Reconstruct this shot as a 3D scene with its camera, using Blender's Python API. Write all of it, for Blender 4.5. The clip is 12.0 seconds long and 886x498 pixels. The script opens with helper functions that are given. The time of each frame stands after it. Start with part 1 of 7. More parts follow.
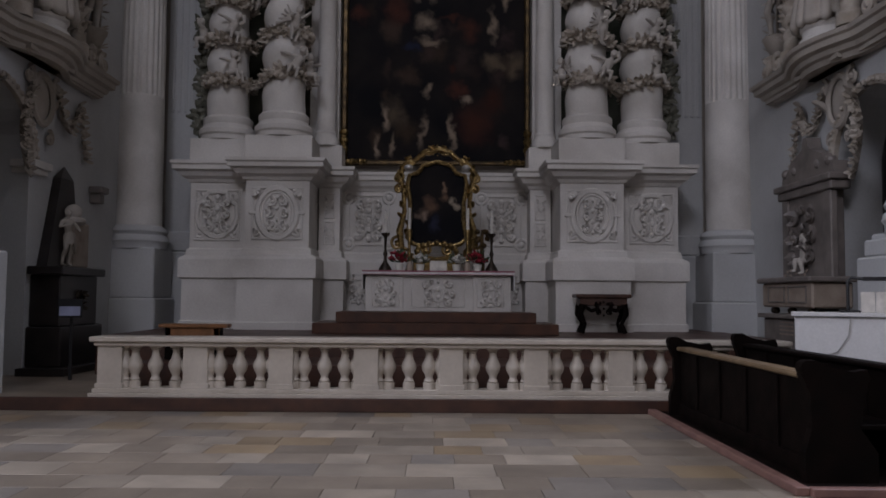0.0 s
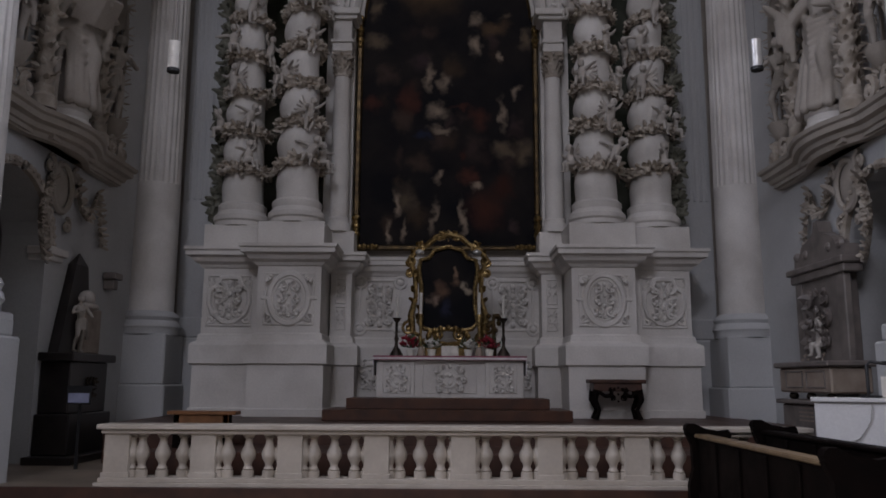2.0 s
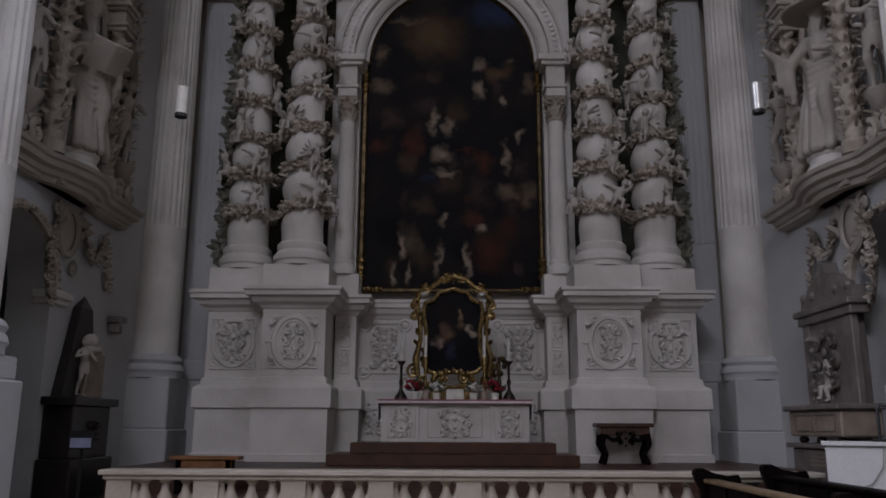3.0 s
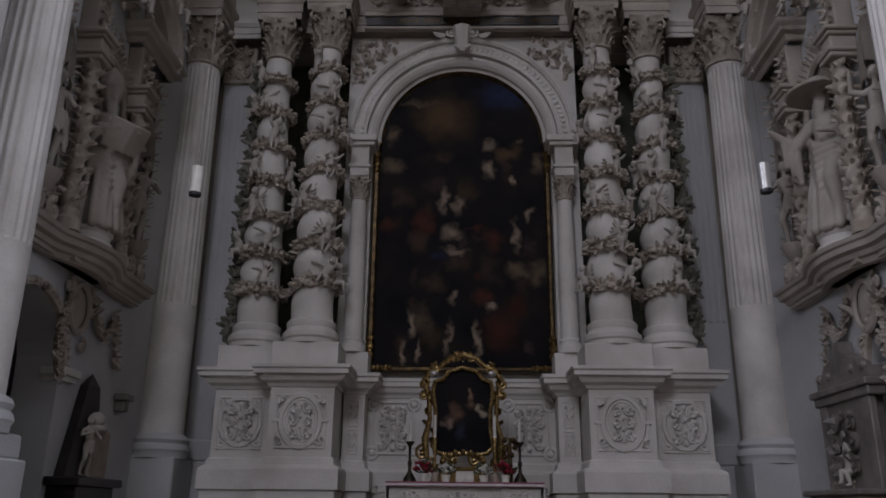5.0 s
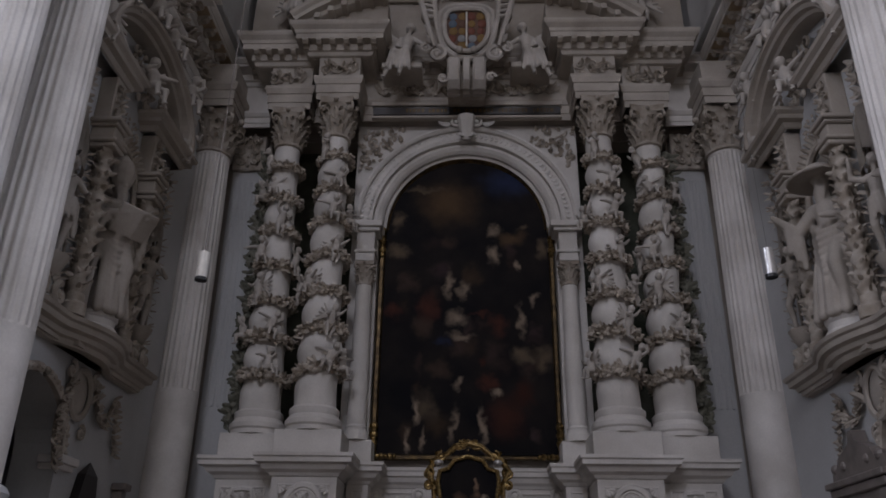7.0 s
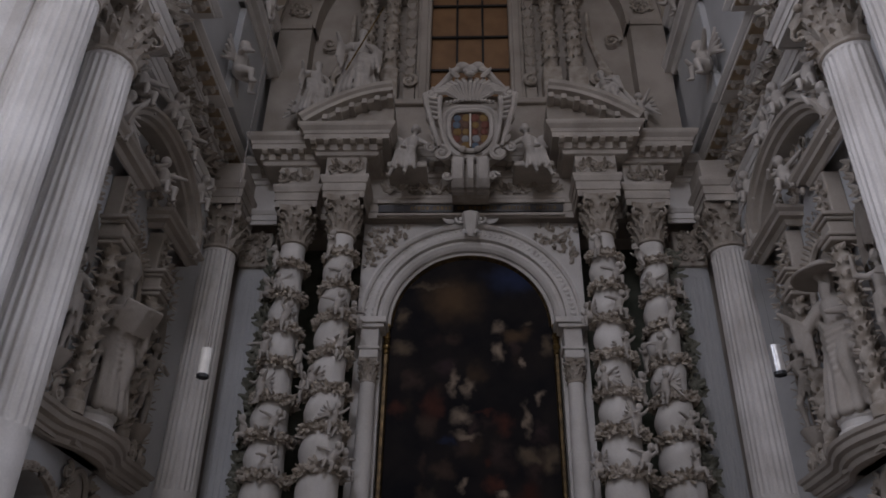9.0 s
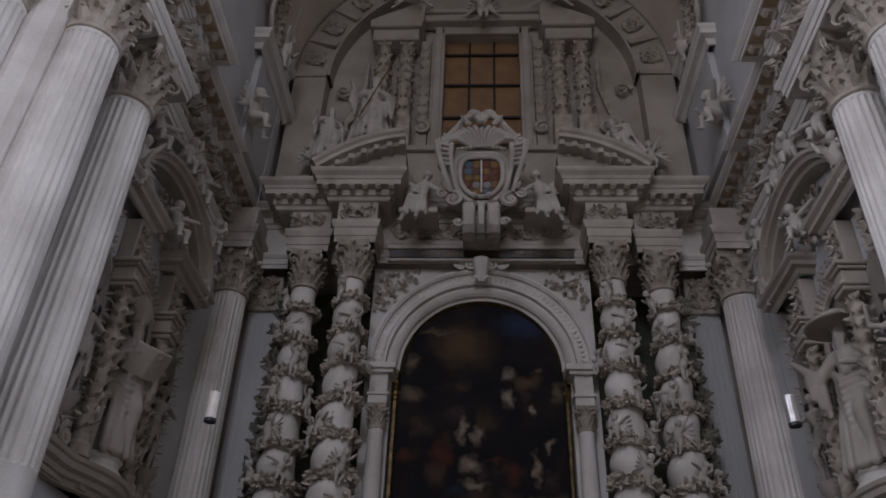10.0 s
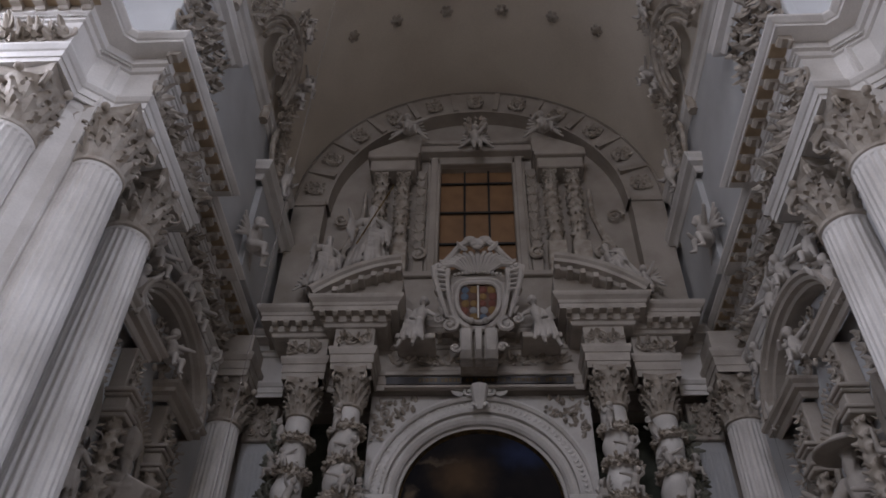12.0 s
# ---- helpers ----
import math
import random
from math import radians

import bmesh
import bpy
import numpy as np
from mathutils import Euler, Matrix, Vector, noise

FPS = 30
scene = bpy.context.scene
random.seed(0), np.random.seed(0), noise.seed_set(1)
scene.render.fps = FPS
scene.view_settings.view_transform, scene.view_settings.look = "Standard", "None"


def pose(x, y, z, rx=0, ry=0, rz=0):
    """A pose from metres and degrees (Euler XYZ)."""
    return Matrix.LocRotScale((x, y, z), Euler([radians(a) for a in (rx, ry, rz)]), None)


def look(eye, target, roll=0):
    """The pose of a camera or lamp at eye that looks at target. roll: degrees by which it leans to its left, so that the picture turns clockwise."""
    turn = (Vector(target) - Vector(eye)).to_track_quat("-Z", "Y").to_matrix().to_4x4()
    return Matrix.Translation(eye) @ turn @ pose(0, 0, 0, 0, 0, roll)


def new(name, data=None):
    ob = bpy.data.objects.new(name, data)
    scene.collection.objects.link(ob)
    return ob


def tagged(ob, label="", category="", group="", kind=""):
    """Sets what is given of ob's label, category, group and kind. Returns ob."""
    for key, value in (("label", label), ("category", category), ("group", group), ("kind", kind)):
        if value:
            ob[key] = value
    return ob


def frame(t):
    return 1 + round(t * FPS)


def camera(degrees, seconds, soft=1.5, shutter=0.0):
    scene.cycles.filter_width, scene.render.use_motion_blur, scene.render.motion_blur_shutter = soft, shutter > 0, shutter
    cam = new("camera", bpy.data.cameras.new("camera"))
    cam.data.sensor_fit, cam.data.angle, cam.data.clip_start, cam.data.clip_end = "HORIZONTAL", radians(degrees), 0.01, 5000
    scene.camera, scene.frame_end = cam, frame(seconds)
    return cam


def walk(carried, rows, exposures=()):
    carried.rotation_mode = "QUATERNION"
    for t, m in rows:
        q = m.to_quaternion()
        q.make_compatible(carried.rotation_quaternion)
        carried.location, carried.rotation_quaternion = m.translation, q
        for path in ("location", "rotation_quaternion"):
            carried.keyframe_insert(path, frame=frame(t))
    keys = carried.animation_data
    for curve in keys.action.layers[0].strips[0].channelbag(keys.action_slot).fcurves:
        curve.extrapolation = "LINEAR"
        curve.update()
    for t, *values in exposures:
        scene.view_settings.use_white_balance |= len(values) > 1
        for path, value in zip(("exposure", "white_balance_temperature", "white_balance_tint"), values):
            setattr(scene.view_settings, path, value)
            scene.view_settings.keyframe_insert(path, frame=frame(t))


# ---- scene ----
cam = camera(58.67, 12.0, soft=1.7)
PATH = [
    (0.0, 0.0, 0.0, 1.6, 93.40, -0.45, -0.63),
    (0.5, 0.0, 0.0, 1.6, 94.69, -0.53, -0.59),
    (1.0, 0.0, 0.0, 1.6, 96.18, -0.15, -0.31),
    (1.5, 0.0, 0.0, 1.6, 97.65, -0.28, -0.09),
    (2.0, 0.0, 0.0, 1.6, 99.54, -0.32, 0.21),
    (2.5, 0.0, 0.0, 1.6, 101.06, -0.14, 0.44),
    (3.0, 0.0, 0.0, 1.6, 102.62, -0.24, 0.57),
    (5.0, 0.0, 0.0, 1.6, 108.27, -0.58, 1.22),
    (5.5, 0.0, 0.0, 1.6, 109.57, -0.81, 1.21),
    (6.0, 0.0, 0.0, 1.6, 111.32, -0.67, 1.36),
    (6.5, 0.0, 0.0, 1.6, 112.78, -0.63, 1.53),
    (7.0, 0.0, 0.0, 1.6, 114.44, -0.72, 1.55),
    (9.0, 0.0, 0.0, 1.6, 121.43, -0.89, 1.81),
    (9.5, 0.0, 0.0, 1.6, 123.00, -1.14, 1.93),
    (10.0, 0.0, 0.0, 1.6, 124.72, -1.75, 2.16),
    (10.5, 0.0, 0.0, 1.6, 126.88, -1.75, 2.51),
    (11.0, 0.0, 0.0, 1.6, 129.11, -1.33, 2.20),
    (11.5, 0.0, 0.0, 1.6, 131.30, -1.14, 2.33),
    (12.0, 0.0, 0.0, 1.6, 133.83, -1.16, 2.35),
]
walk(cam, [(t, pose(*p)) for t, *p in PATH], exposures=[(0.0, -0.05, 6400, 23), (7.0, -0.03, 6400, 23), (12.0, 0.06, 6400, 23)])

# ---- world and light ----
world = bpy.data.worlds.new("sky")
scene.world = world
world.use_nodes = True
wn = world.node_tree.nodes
sky = wn.new("ShaderNodeTexSky")
sky.sky_type = "NISHITA"
sky.sun_disc = False
sky.sun_elevation, sky.sun_rotation = radians(32), radians(215)
world.node_tree.links.new(sky.outputs[0], wn["Background"].inputs[0])
wn["Background"].inputs[1].default_value = 0.08


def window_light(eye, target, width, height, energy, colour):
    lamp = bpy.data.lights.new("window_daylight", "AREA")
    lamp.shape, lamp.size, lamp.size_y = "RECTANGLE", width, height
    lamp.energy, lamp.color = energy, colour
    ob = new("window_daylight", lamp)
    ob.matrix_world = look(eye, target)
    return ob


DAY = (0.86, 0.93, 1.0)
window_light((-4.5, -15.6, 21), (-2.4, -6.0, 4.0), 6, 9, 2100, DAY)
window_light((-14.6, 4.6, 13.5), (-8.0, 7.2, 6), 5, 9, 1550, (0.80, 0.89, 1.0))
# assumed east window, added where it lights the west pier
window_light((14.6, 6.3, 13.5), (5.0, 7.0, 6), 2.6, 9, 1550, (0.77, 0.87, 1.0))
window_light((0, -2.0, 28.7), (0, 4.0, 0), 7, 7, 420, DAY)


# ---- materials ----
def mat(name, c1, c2=None, rough=0.7, scale=3.0, fine=40.0, bump=0.15, metal=0.0, per_piece=0.0, spec=0.5):
    """A surface of two tones: broad stains, fine grain, slight relief."""
    m = bpy.data.materials.new(name)
    m.use_nodes = True
    nt = m.node_tree
    N, L = nt.nodes, nt.links
    b = N["Principled BSDF"]
    b.inputs["Roughness"].default_value, b.inputs["Metallic"].default_value = rough, metal
    b.inputs["Specular IOR Level"].default_value = spec
    c2 = c2 or tuple(v * 0.75 for v in c1)
    co = N.new("ShaderNodeTexCoord")
    n1, n2 = N.new("ShaderNodeTexNoise"), N.new("ShaderNodeTexNoise")
    n1.inputs["Scale"].default_value, n2.inputs["Scale"].default_value = scale, fine
    n1.inputs["Detail"].default_value, n2.inputs["Detail"].default_value = 6, 4
    geo = N.new("ShaderNodeNewGeometry")
    for n in (n1, n2):
        L.new(geo.outputs["Position"], n.inputs["Vector"])
    ramp = N.new("ShaderNodeMapRange")
    ramp.inputs[1].default_value, ramp.inputs[2].default_value = 0.35, 0.68
    L.new(n1.outputs[0], ramp.inputs[0])
    mix = N.new("ShaderNodeMixRGB")
    mix.inputs[1].default_value, mix.inputs[2].default_value = (*c1, 1), (*c2, 1)
    L.new(ramp.outputs[0], mix.inputs[0])
    fm = N.new("ShaderNodeMixRGB")
    fm.blend_type = "MULTIPLY"
    fm.inputs[0].default_value = 0.35
    L.new(mix.outputs[0], fm.inputs[1])
    g = N.new("ShaderNodeMapRange")
    g.inputs[3].default_value, g.inputs[4].default_value = 0.6, 1.25
    L.new(n2.outputs[0], g.inputs[0])
    L.new(g.outputs[0], fm.inputs[2])
    out = fm.outputs[0]
    if per_piece:
        info = N.new("ShaderNodeObjectInfo")
        hs = N.new("ShaderNodeMapRange")
        hs.inputs[3].default_value, hs.inputs[4].default_value = 1 - per_piece, 1 + per_piece
        L.new(info.outputs["Random"], hs.inputs[0])
        mm = N.new("ShaderNodeMixRGB")
        mm.blend_type = "MULTIPLY"
        mm.inputs[0].default_value = 1
        L.new(out, mm.inputs[1])
        L.new(hs.outputs[0], mm.inputs[2])
        out = mm.outputs[0]
    L.new(out, b.inputs["Base Color"])
    rr = N.new("ShaderNodeMapRange")
    rr.inputs[3].default_value, rr.inputs[4].default_value = max(rough - 0.12, 0.05), min(rough + 0.12, 1)
    L.new(n1.outputs[0], rr.inputs[0])
    L.new(rr.outputs[0], b.inputs["Roughness"])
    if bump:
        bp = N.new("ShaderNodeBump")
        bp.inputs["Strength"].default_value, bp.inputs["Distance"].default_value = bump, 0.02
        L.new(n2.outputs[0], bp.inputs["Height"])
        L.new(bp.outputs[0], b.inputs["Normal"])
    return m


# stucco raised and wall plaster lowered: front light on the pedestals, painted as tone
STUCCO_LIT = mat("white_stucco_lit", (0.74, 0.71, 0.67), (0.55, 0.52, 0.48), 0.75, 0.8, 25)
WALL_DIM = mat("wall_plaster_dim", (0.53, 0.535, 0.53), (0.43, 0.43, 0.425), 0.85, 0.5, 30)
RELIEF = mat("aged_relief_stucco", (0.47, 0.42, 0.36), (0.28, 0.235, 0.185), 0.8, 3.4, 26, 0.3)
GARLAND = mat("dusty_garland_stucco", (0.56, 0.50, 0.43), (0.33, 0.28, 0.22), 0.85, 4.5, 26, 0.3)
# browner aged stucco, darkened further to paint in the weak light high up
AGED_DIM = mat("aged_dim_stucco", (0.42, 0.375, 0.325), (0.31, 0.27, 0.225), 0.85, 0.9, 24)
# warm grey stucco, darker than the white
WARMGREY = mat("warm_grey_stucco", (0.50, 0.455, 0.40), (0.35, 0.31, 0.265), 0.85, 1.3, 24, 0.2)
SAINT = mat("dusty_saint_stucco", (0.42, 0.38, 0.335), (0.30, 0.265, 0.225), 0.8, 1.2, 30, 0.2)
FIGURE = mat("white_figure_stucco", (0.52, 0.48, 0.435), (0.38, 0.345, 0.305), 0.75, 1.6, 30, 0.2)
# ochre tone of the light that the floor throws up on soffits
BOUNCE_OCHRE = mat("soffit_bounce_ochre", (0.42, 0.32, 0.21), (0.30, 0.22, 0.14), 0.85, 3, 24)
VAULT = mat("vault_plaster", (0.74, 0.67, 0.57), (0.62, 0.55, 0.46), 0.9, 0.3, 18)
MARBLE = mat("cream_marble", (0.58, 0.52, 0.445), (0.46, 0.405, 0.34), 0.45, 2.0, 18, 0.05)
DARKWOOD = mat("dark_pew_wood", (0.008, 0.0048, 0.004), (0.004, 0.003, 0.0026), 0.55, 4, 60, 0.1, spec=0.05)
RAILWOOD = mat("worn_rail_wood", (0.22, 0.15, 0.08), (0.12, 0.075, 0.04), 0.4, 5, 60, 0.1)
STEPWOOD = mat("red_brown_step_wood", (0.085, 0.038, 0.024), (0.045, 0.021, 0.015), 0.45, 3, 50, 0.1)
ALTARWOOD = mat("polished_altar_step_wood", (0.10, 0.040, 0.022), (0.05, 0.022, 0.014), 0.4, 3, 50, 0.1)
BENCHWOOD = mat("orange_bench_wood", (0.30, 0.13, 0.05), (0.18, 0.08, 0.03), 0.45, 5, 60, 0.1)
GOLD = mat("gilded_wood", (0.44, 0.31, 0.13), (0.13, 0.085, 0.035), 0.3, 14, 30, 0.3, 0.9)
DULLGOLD = mat("dull_gilding", (0.13, 0.085, 0.035), (0.045, 0.03, 0.015), 0.45, 5, 30, 0.2, 0.7)
BLACKMARBLE = mat("black_marble", (0.018, 0.015, 0.014), (0.035, 0.028, 0.026), 0.35, 3, 20, 0.03)
GREYMARBLE = mat("dark_grey_marble", (0.22, 0.19, 0.17), (0.14, 0.12, 0.108), 0.45, 3, 24, 0.08)
TANMARBLE = mat("tan_marble", (0.36, 0.29, 0.23), (0.26, 0.20, 0.16), 0.45, 4, 24, 0.06)
BRONZE = mat("dark_bronze", (0.06, 0.045, 0.03), (0.03, 0.022, 0.018), 0.4, 5, 30, 0.1, 0.6)
BLACK = mat("black_metal", (0.015, 0.015, 0.016), None, 0.4, 5, 40, 0.05)
WAX = mat("white_wax", (0.80, 0.77, 0.70), None, 0.45, 5, 40, 0.02)
CLOTH = mat("white_linen", (0.78, 0.76, 0.75), (0.66, 0.63, 0.63), 0.9, 6, 120, 0.1)
PINK = mat("rose_trim", (0.36, 0.12, 0.16), None, 0.9, 6, 120, 0.1)
REDFLOWER = mat("red_petals", (0.32, 0.012, 0.03), (0.18, 0.006, 0.016), 0.6, 12, 60, 0.1)
WHITEFLOWER = mat("white_petals", (0.62, 0.60, 0.55), None, 0.6, 12, 60, 0.1)
LEAF = mat("green_leaf", (0.05, 0.085, 0.035), (0.03, 0.05, 0.02), 0.5, 12, 60, 0.1)
PAPER = mat("paper_card", (0.72, 0.68, 0.62), None, 0.8, 8, 80, 0.02)
CABINET = mat("white_lacquer", (0.74, 0.73, 0.72), (0.68, 0.67, 0.66), 0.4, 2, 30, 0.03)
KERB = mat("pink_kerb_stone", (0.26, 0.14, 0.11), (0.19, 0.10, 0.085), 0.5, 4, 30, 0.1)
STEEL = mat("brushed_steel", (0.60, 0.59, 0.57), None, 0.35, 5, 60, 0.05, 0.6)
SLAB = mat("warm_grey_floor_slab", (0.26, 0.21, 0.16), (0.19, 0.155, 0.12), 0.38, 1.4, 26, 0.06, 0, 0.2)
SLAB_PALE = mat("pale_floor_slab", (0.36, 0.30, 0.235), (0.25, 0.21, 0.165), 0.38, 1.6, 26, 0.06, 0, 0.2)
SLAB_GREY = mat("grey_floor_slab", (0.225, 0.195, 0.165), (0.165, 0.145, 0.125), 0.38, 1.6, 26, 0.06, 0, 0.25)
SLAB_OCHRE = mat("ochre_floor_slab", (0.29, 0.21, 0.125), (0.22, 0.16, 0.10), 0.38, 1.6, 26, 0.06, 0, 0.2)
JOINT = mat("floor_mortar", (0.13, 0.11, 0.09), None, 0.8, 3, 40)
PANE = mat("amber_blind", (0.26, 0.14, 0.06), (0.20, 0.105, 0.045), 0.6, 1.5, 12, 0.02)
# greenish stained plaster, darkened so its colour carries the recess shade
STAINED_SHADE = mat("stained_shade_plaster", (0.15, 0.155, 0.12), (0.045, 0.052, 0.034), 0.9, 1.1, 20)
DRYLEAF = mat("grey_green_stucco_leaves", (0.20, 0.195, 0.155), (0.09, 0.09, 0.065), 0.85, 4, 26, 0.3)
# passage plaster greyed down: the shade inside is part of its colour
PASSAGE_SHADE = mat("passage_shade_plaster", (0.30, 0.29, 0.29), (0.24, 0.23, 0.23), 0.9, 1, 20)


# ---- mesh helpers ----
def mesh_from(name, bm, material, smooth=False):
    me = bpy.data.meshes.new(name)
    bmesh.ops.recalc_face_normals(bm, faces=bm.faces)
    bm.to_mesh(me)
    bm.free()
    me.materials.append(material)
    if smooth:
        me.polygons.foreach_set("use_smooth", [True] * len(me.polygons))
        me.set_sharp_from_angle(angle=radians(38))
    return me


def hang(ob, parent):
    ob.parent = parent
    if parent.type == "EMPTY":
        ob.matrix_parent_inverse = Matrix.Translation(-parent.location)
    return ob


def part(name, bm, material, parent, label="", smooth=False):
    ob = hang(new(name, mesh_from(name, bm, material, smooth)), parent)
    return tagged(ob, label, kind="stuff" if name.endswith("relief") else "")


def piece(name, me, m, parent, label=""):
    ob = hang(new(name, me), parent)
    ob.matrix_basis = m
    return tagged(ob, label)


def thing(name, at, label, category, group="", kind=""):
    ob = new(name)
    ob.empty_display_size = 0.1
    ob.location = at
    return tagged(ob, label, category, group, kind)


def single(name, bm, material, label, category, group="", kind="", smooth=False):
    return tagged(new(name, mesh_from(name, bm, material, smooth)), label, category, group, kind)


def box(bm, x0, x1, y0, y1, z0, z1, bevel=0.0):
    v = [bm.verts.new((x, y, z)) for x in (x0, x1) for y in (y0, y1) for z in (z0, z1)]
    fs = [bm.faces.new([v[i] for i in q]) for q in ((0, 1, 3, 2), (4, 6, 7, 5), (0, 4, 5, 1), (2, 3, 7, 6), (0, 2, 6, 4), (1, 5, 7, 3))]
    if bevel:
        es = list({e for f in fs for e in f.edges})
        bmesh.ops.bevel(bm, geom=es, offset=bevel, segments=1, affect="EDGES")
    return bm


def boxes(*rows, bevel=0.0):
    bm = bmesh.new()
    for r in rows:
        box(bm, *r, bevel=bevel)
    return bm


def lathe(bm, profile, cx=0, cy=0, segs=24, a0=0.0, a1=360.0, sx=1.0, sy=1.0):
    full = a1 - a0 >= 360
    n = segs if full else segs + 1
    rings = []
    for r, z in profile:
        rings.append([bm.verts.new((cx + sx * r * math.cos(radians(a0 + (a1 - a0) * i / segs)), cy + sy * r * math.sin(radians(a0 + (a1 - a0) * i / segs)), z)) for i in range(n)])
    for a, b in zip(rings, rings[1:]):
        for i in range(segs):
            j = (i + 1) % n
            bm.faces.new((a[i], a[j], b[j], b[i]))
    for ring, r in ((rings[0], profile[0][0]), (rings[-1], profile[-1][0])):
        if r > 1e-4 and n > 2:
            bm.faces.new(ring)
    return bm


def sweep(bm, path, profile, closed=False):
    """Carries a profile of (out, z) along a plan path of (x, y), mitred; out points to the right of the way."""
    P = [Vector(p) for p in path]
    n = len(P)
    rows = []
    for i in range(n):
        a = P[i] - P[i - 1] if (i or closed) else P[1] - P[0]
        b = P[(i + 1) % n] - P[i] if (i < n - 1 or closed) else P[-1] - P[-2]
        na, nb = Vector((a.y, -a.x)).normalized(), Vector((b.y, -b.x)).normalized()
        m = na + nb
        m = m / max(m.dot(na), 0.25) if m.length > 1e-6 else na
        rows.append([bm.verts.new((P[i].x + m.x * o, P[i].y + m.y * o, z)) for o, z in profile])
    k = len(profile)
    for i in range(n if closed else n - 1):
        a, b = rows[i], rows[(i + 1) % n]
        for j in range(k - 1):
            bm.faces.new((a[j], b[j], b[j + 1], a[j + 1]))
    if not closed:
        for r in (rows[0], rows[-1]):
            if k > 2:
                bm.faces.new(r)
    return bm


def tube(bm, pts, radii, segs=6, flat=1.0):
    pts = [Vector(p) for p in pts]
    if not isinstance(radii, (list, tuple)):
        radii = [radii] * len(pts)
    rings = []
    up = Vector((0, -1, 0.01))
    for i, p in enumerate(pts):
        d = (pts[min(i + 1, len(pts) - 1)] - pts[max(i - 1, 0)]).normalized()
        s = d.cross(up)
        s = s.normalized() if s.length > 1e-3 else Vector((1, 0, 0))
        u = s.cross(d).normalized()
        rings.append([bm.verts.new(p + radii[i] * (s * math.cos(2 * math.pi * k / segs) + flat * u * math.sin(2 * math.pi * k / segs))) for k in range(segs)])
    for a, b in zip(rings, rings[1:]):
        for k in range(segs):
            j = (k + 1) % segs
            bm.faces.new((a[k], a[j], b[j], b[k]))
    bm.faces.new(rings[0])
    bm.faces.new(rings[-1])
    return bm


def ball(bm, c, r, seg=8, rings=6, sx=1, sy=1, sz=1):
    x, y, z = c
    new_vert, new_face = bm.verts.new, bm.faces.new
    top, low = new_vert((x, y, z + r * sz)), new_vert((x, y, z - r * sz))
    rows = []
    for i in range(1, rings):
        a = math.pi * i / rings
        q, h = r * math.sin(a), r * math.cos(a) * sz
        rows.append([new_vert((x + q * sx * math.cos(2 * math.pi * k / seg), y + q * sy * math.sin(2 * math.pi * k / seg), z + h)) for k in range(seg)])
    for k in range(seg):
        j = (k + 1) % seg
        new_face((top, rows[0][k], rows[0][j]))
        new_face((low, rows[-1][j], rows[-1][k]))
        for a, b in zip(rows, rows[1:]):
            new_face((a[k], b[k], b[j], a[j]))
    return bm


def spiral(bm, c, r, turns, a0, way=1, thick=0.03, depth=0.0, axis="y", tail=0.0, n=18):
    """A tapering scroll that lies on an upright plane facing the nave (axis y) or the transept (axis x)."""
    pts, rad = [], []
    for i in range(n + 1):
        f = i / n
        a = a0 + way * f * turns * 2 * math.pi
        q = r * (1 - 0.85 * f)
        u, w = q * math.cos(a), q * math.sin(a)
        pts.append((c[0] + u, c[1] + depth * f, c[2] + w) if axis == "y" else (c[0] + depth * f, c[1] + u, c[2] + w))
        rad.append(thick * (1 - 0.5 * f))
    tube(bm, pts, rad, 5)
    ball(bm, pts[-1], thick * 1.3, 6, 4)
    return bm


def leaf_blade(bm, m, length, width, curl=0.35, steps=4):
    """A thick lobed leaf along local x, bent up towards local z at its tip."""
    rows = []
    for i in range(steps + 1):
        f = i / steps
        w = width * (math.sin(math.pi * min(f * 0.85 + 0.12, 1)) ** 0.7) * (1 + 0.22 * (i % 2))
        w = max(w, 0.45 * width)
        x, z = length * f * (1 - 0.25 * f * curl), length * curl * f * f
        rows.append([bm.verts.new(m @ Vector(p)) for p in ((x, -w, z - 0.12 * width), (x, 0, z + 0.35 * width), (x, w, z - 0.12 * width))])
    for a, b in zip(rows, rows[1:]):
        for k in range(2):
            bm.faces.new((a[k], a[k + 1], b[k + 1], b[k]))
        bm.faces.new((a[2], a[0], b[0], b[2]))
    return bm


# ---- the shell: floors, walls, vault ----
WX, YB, ZC = 7.15, 19.0, 15.95      # side walls, back wall, top of the main cornice
VR, VZ = 6.45, 21.75                # vault radius and springing
single("floor_bed", boxes((-16, 16, -17, 10.92, -0.3, -0.012)), JOINT, "mortar bed under worn stone floor slabs", "floor", kind="structure")
single("transept_floor", boxes((-9, 9, 10.98, 19.2, -0.3, 0.17)), SLAB, "grey stone floor behind the marble balustrade", "floor", kind="structure")
single("podium_step", boxes((-7.1, 7.1, 10.9, 10.976, 0.0, 0.178), bevel=0.008), STEPWOOD, "dark red-brown wooden step edge under the balustrade", "step", kind="structure")


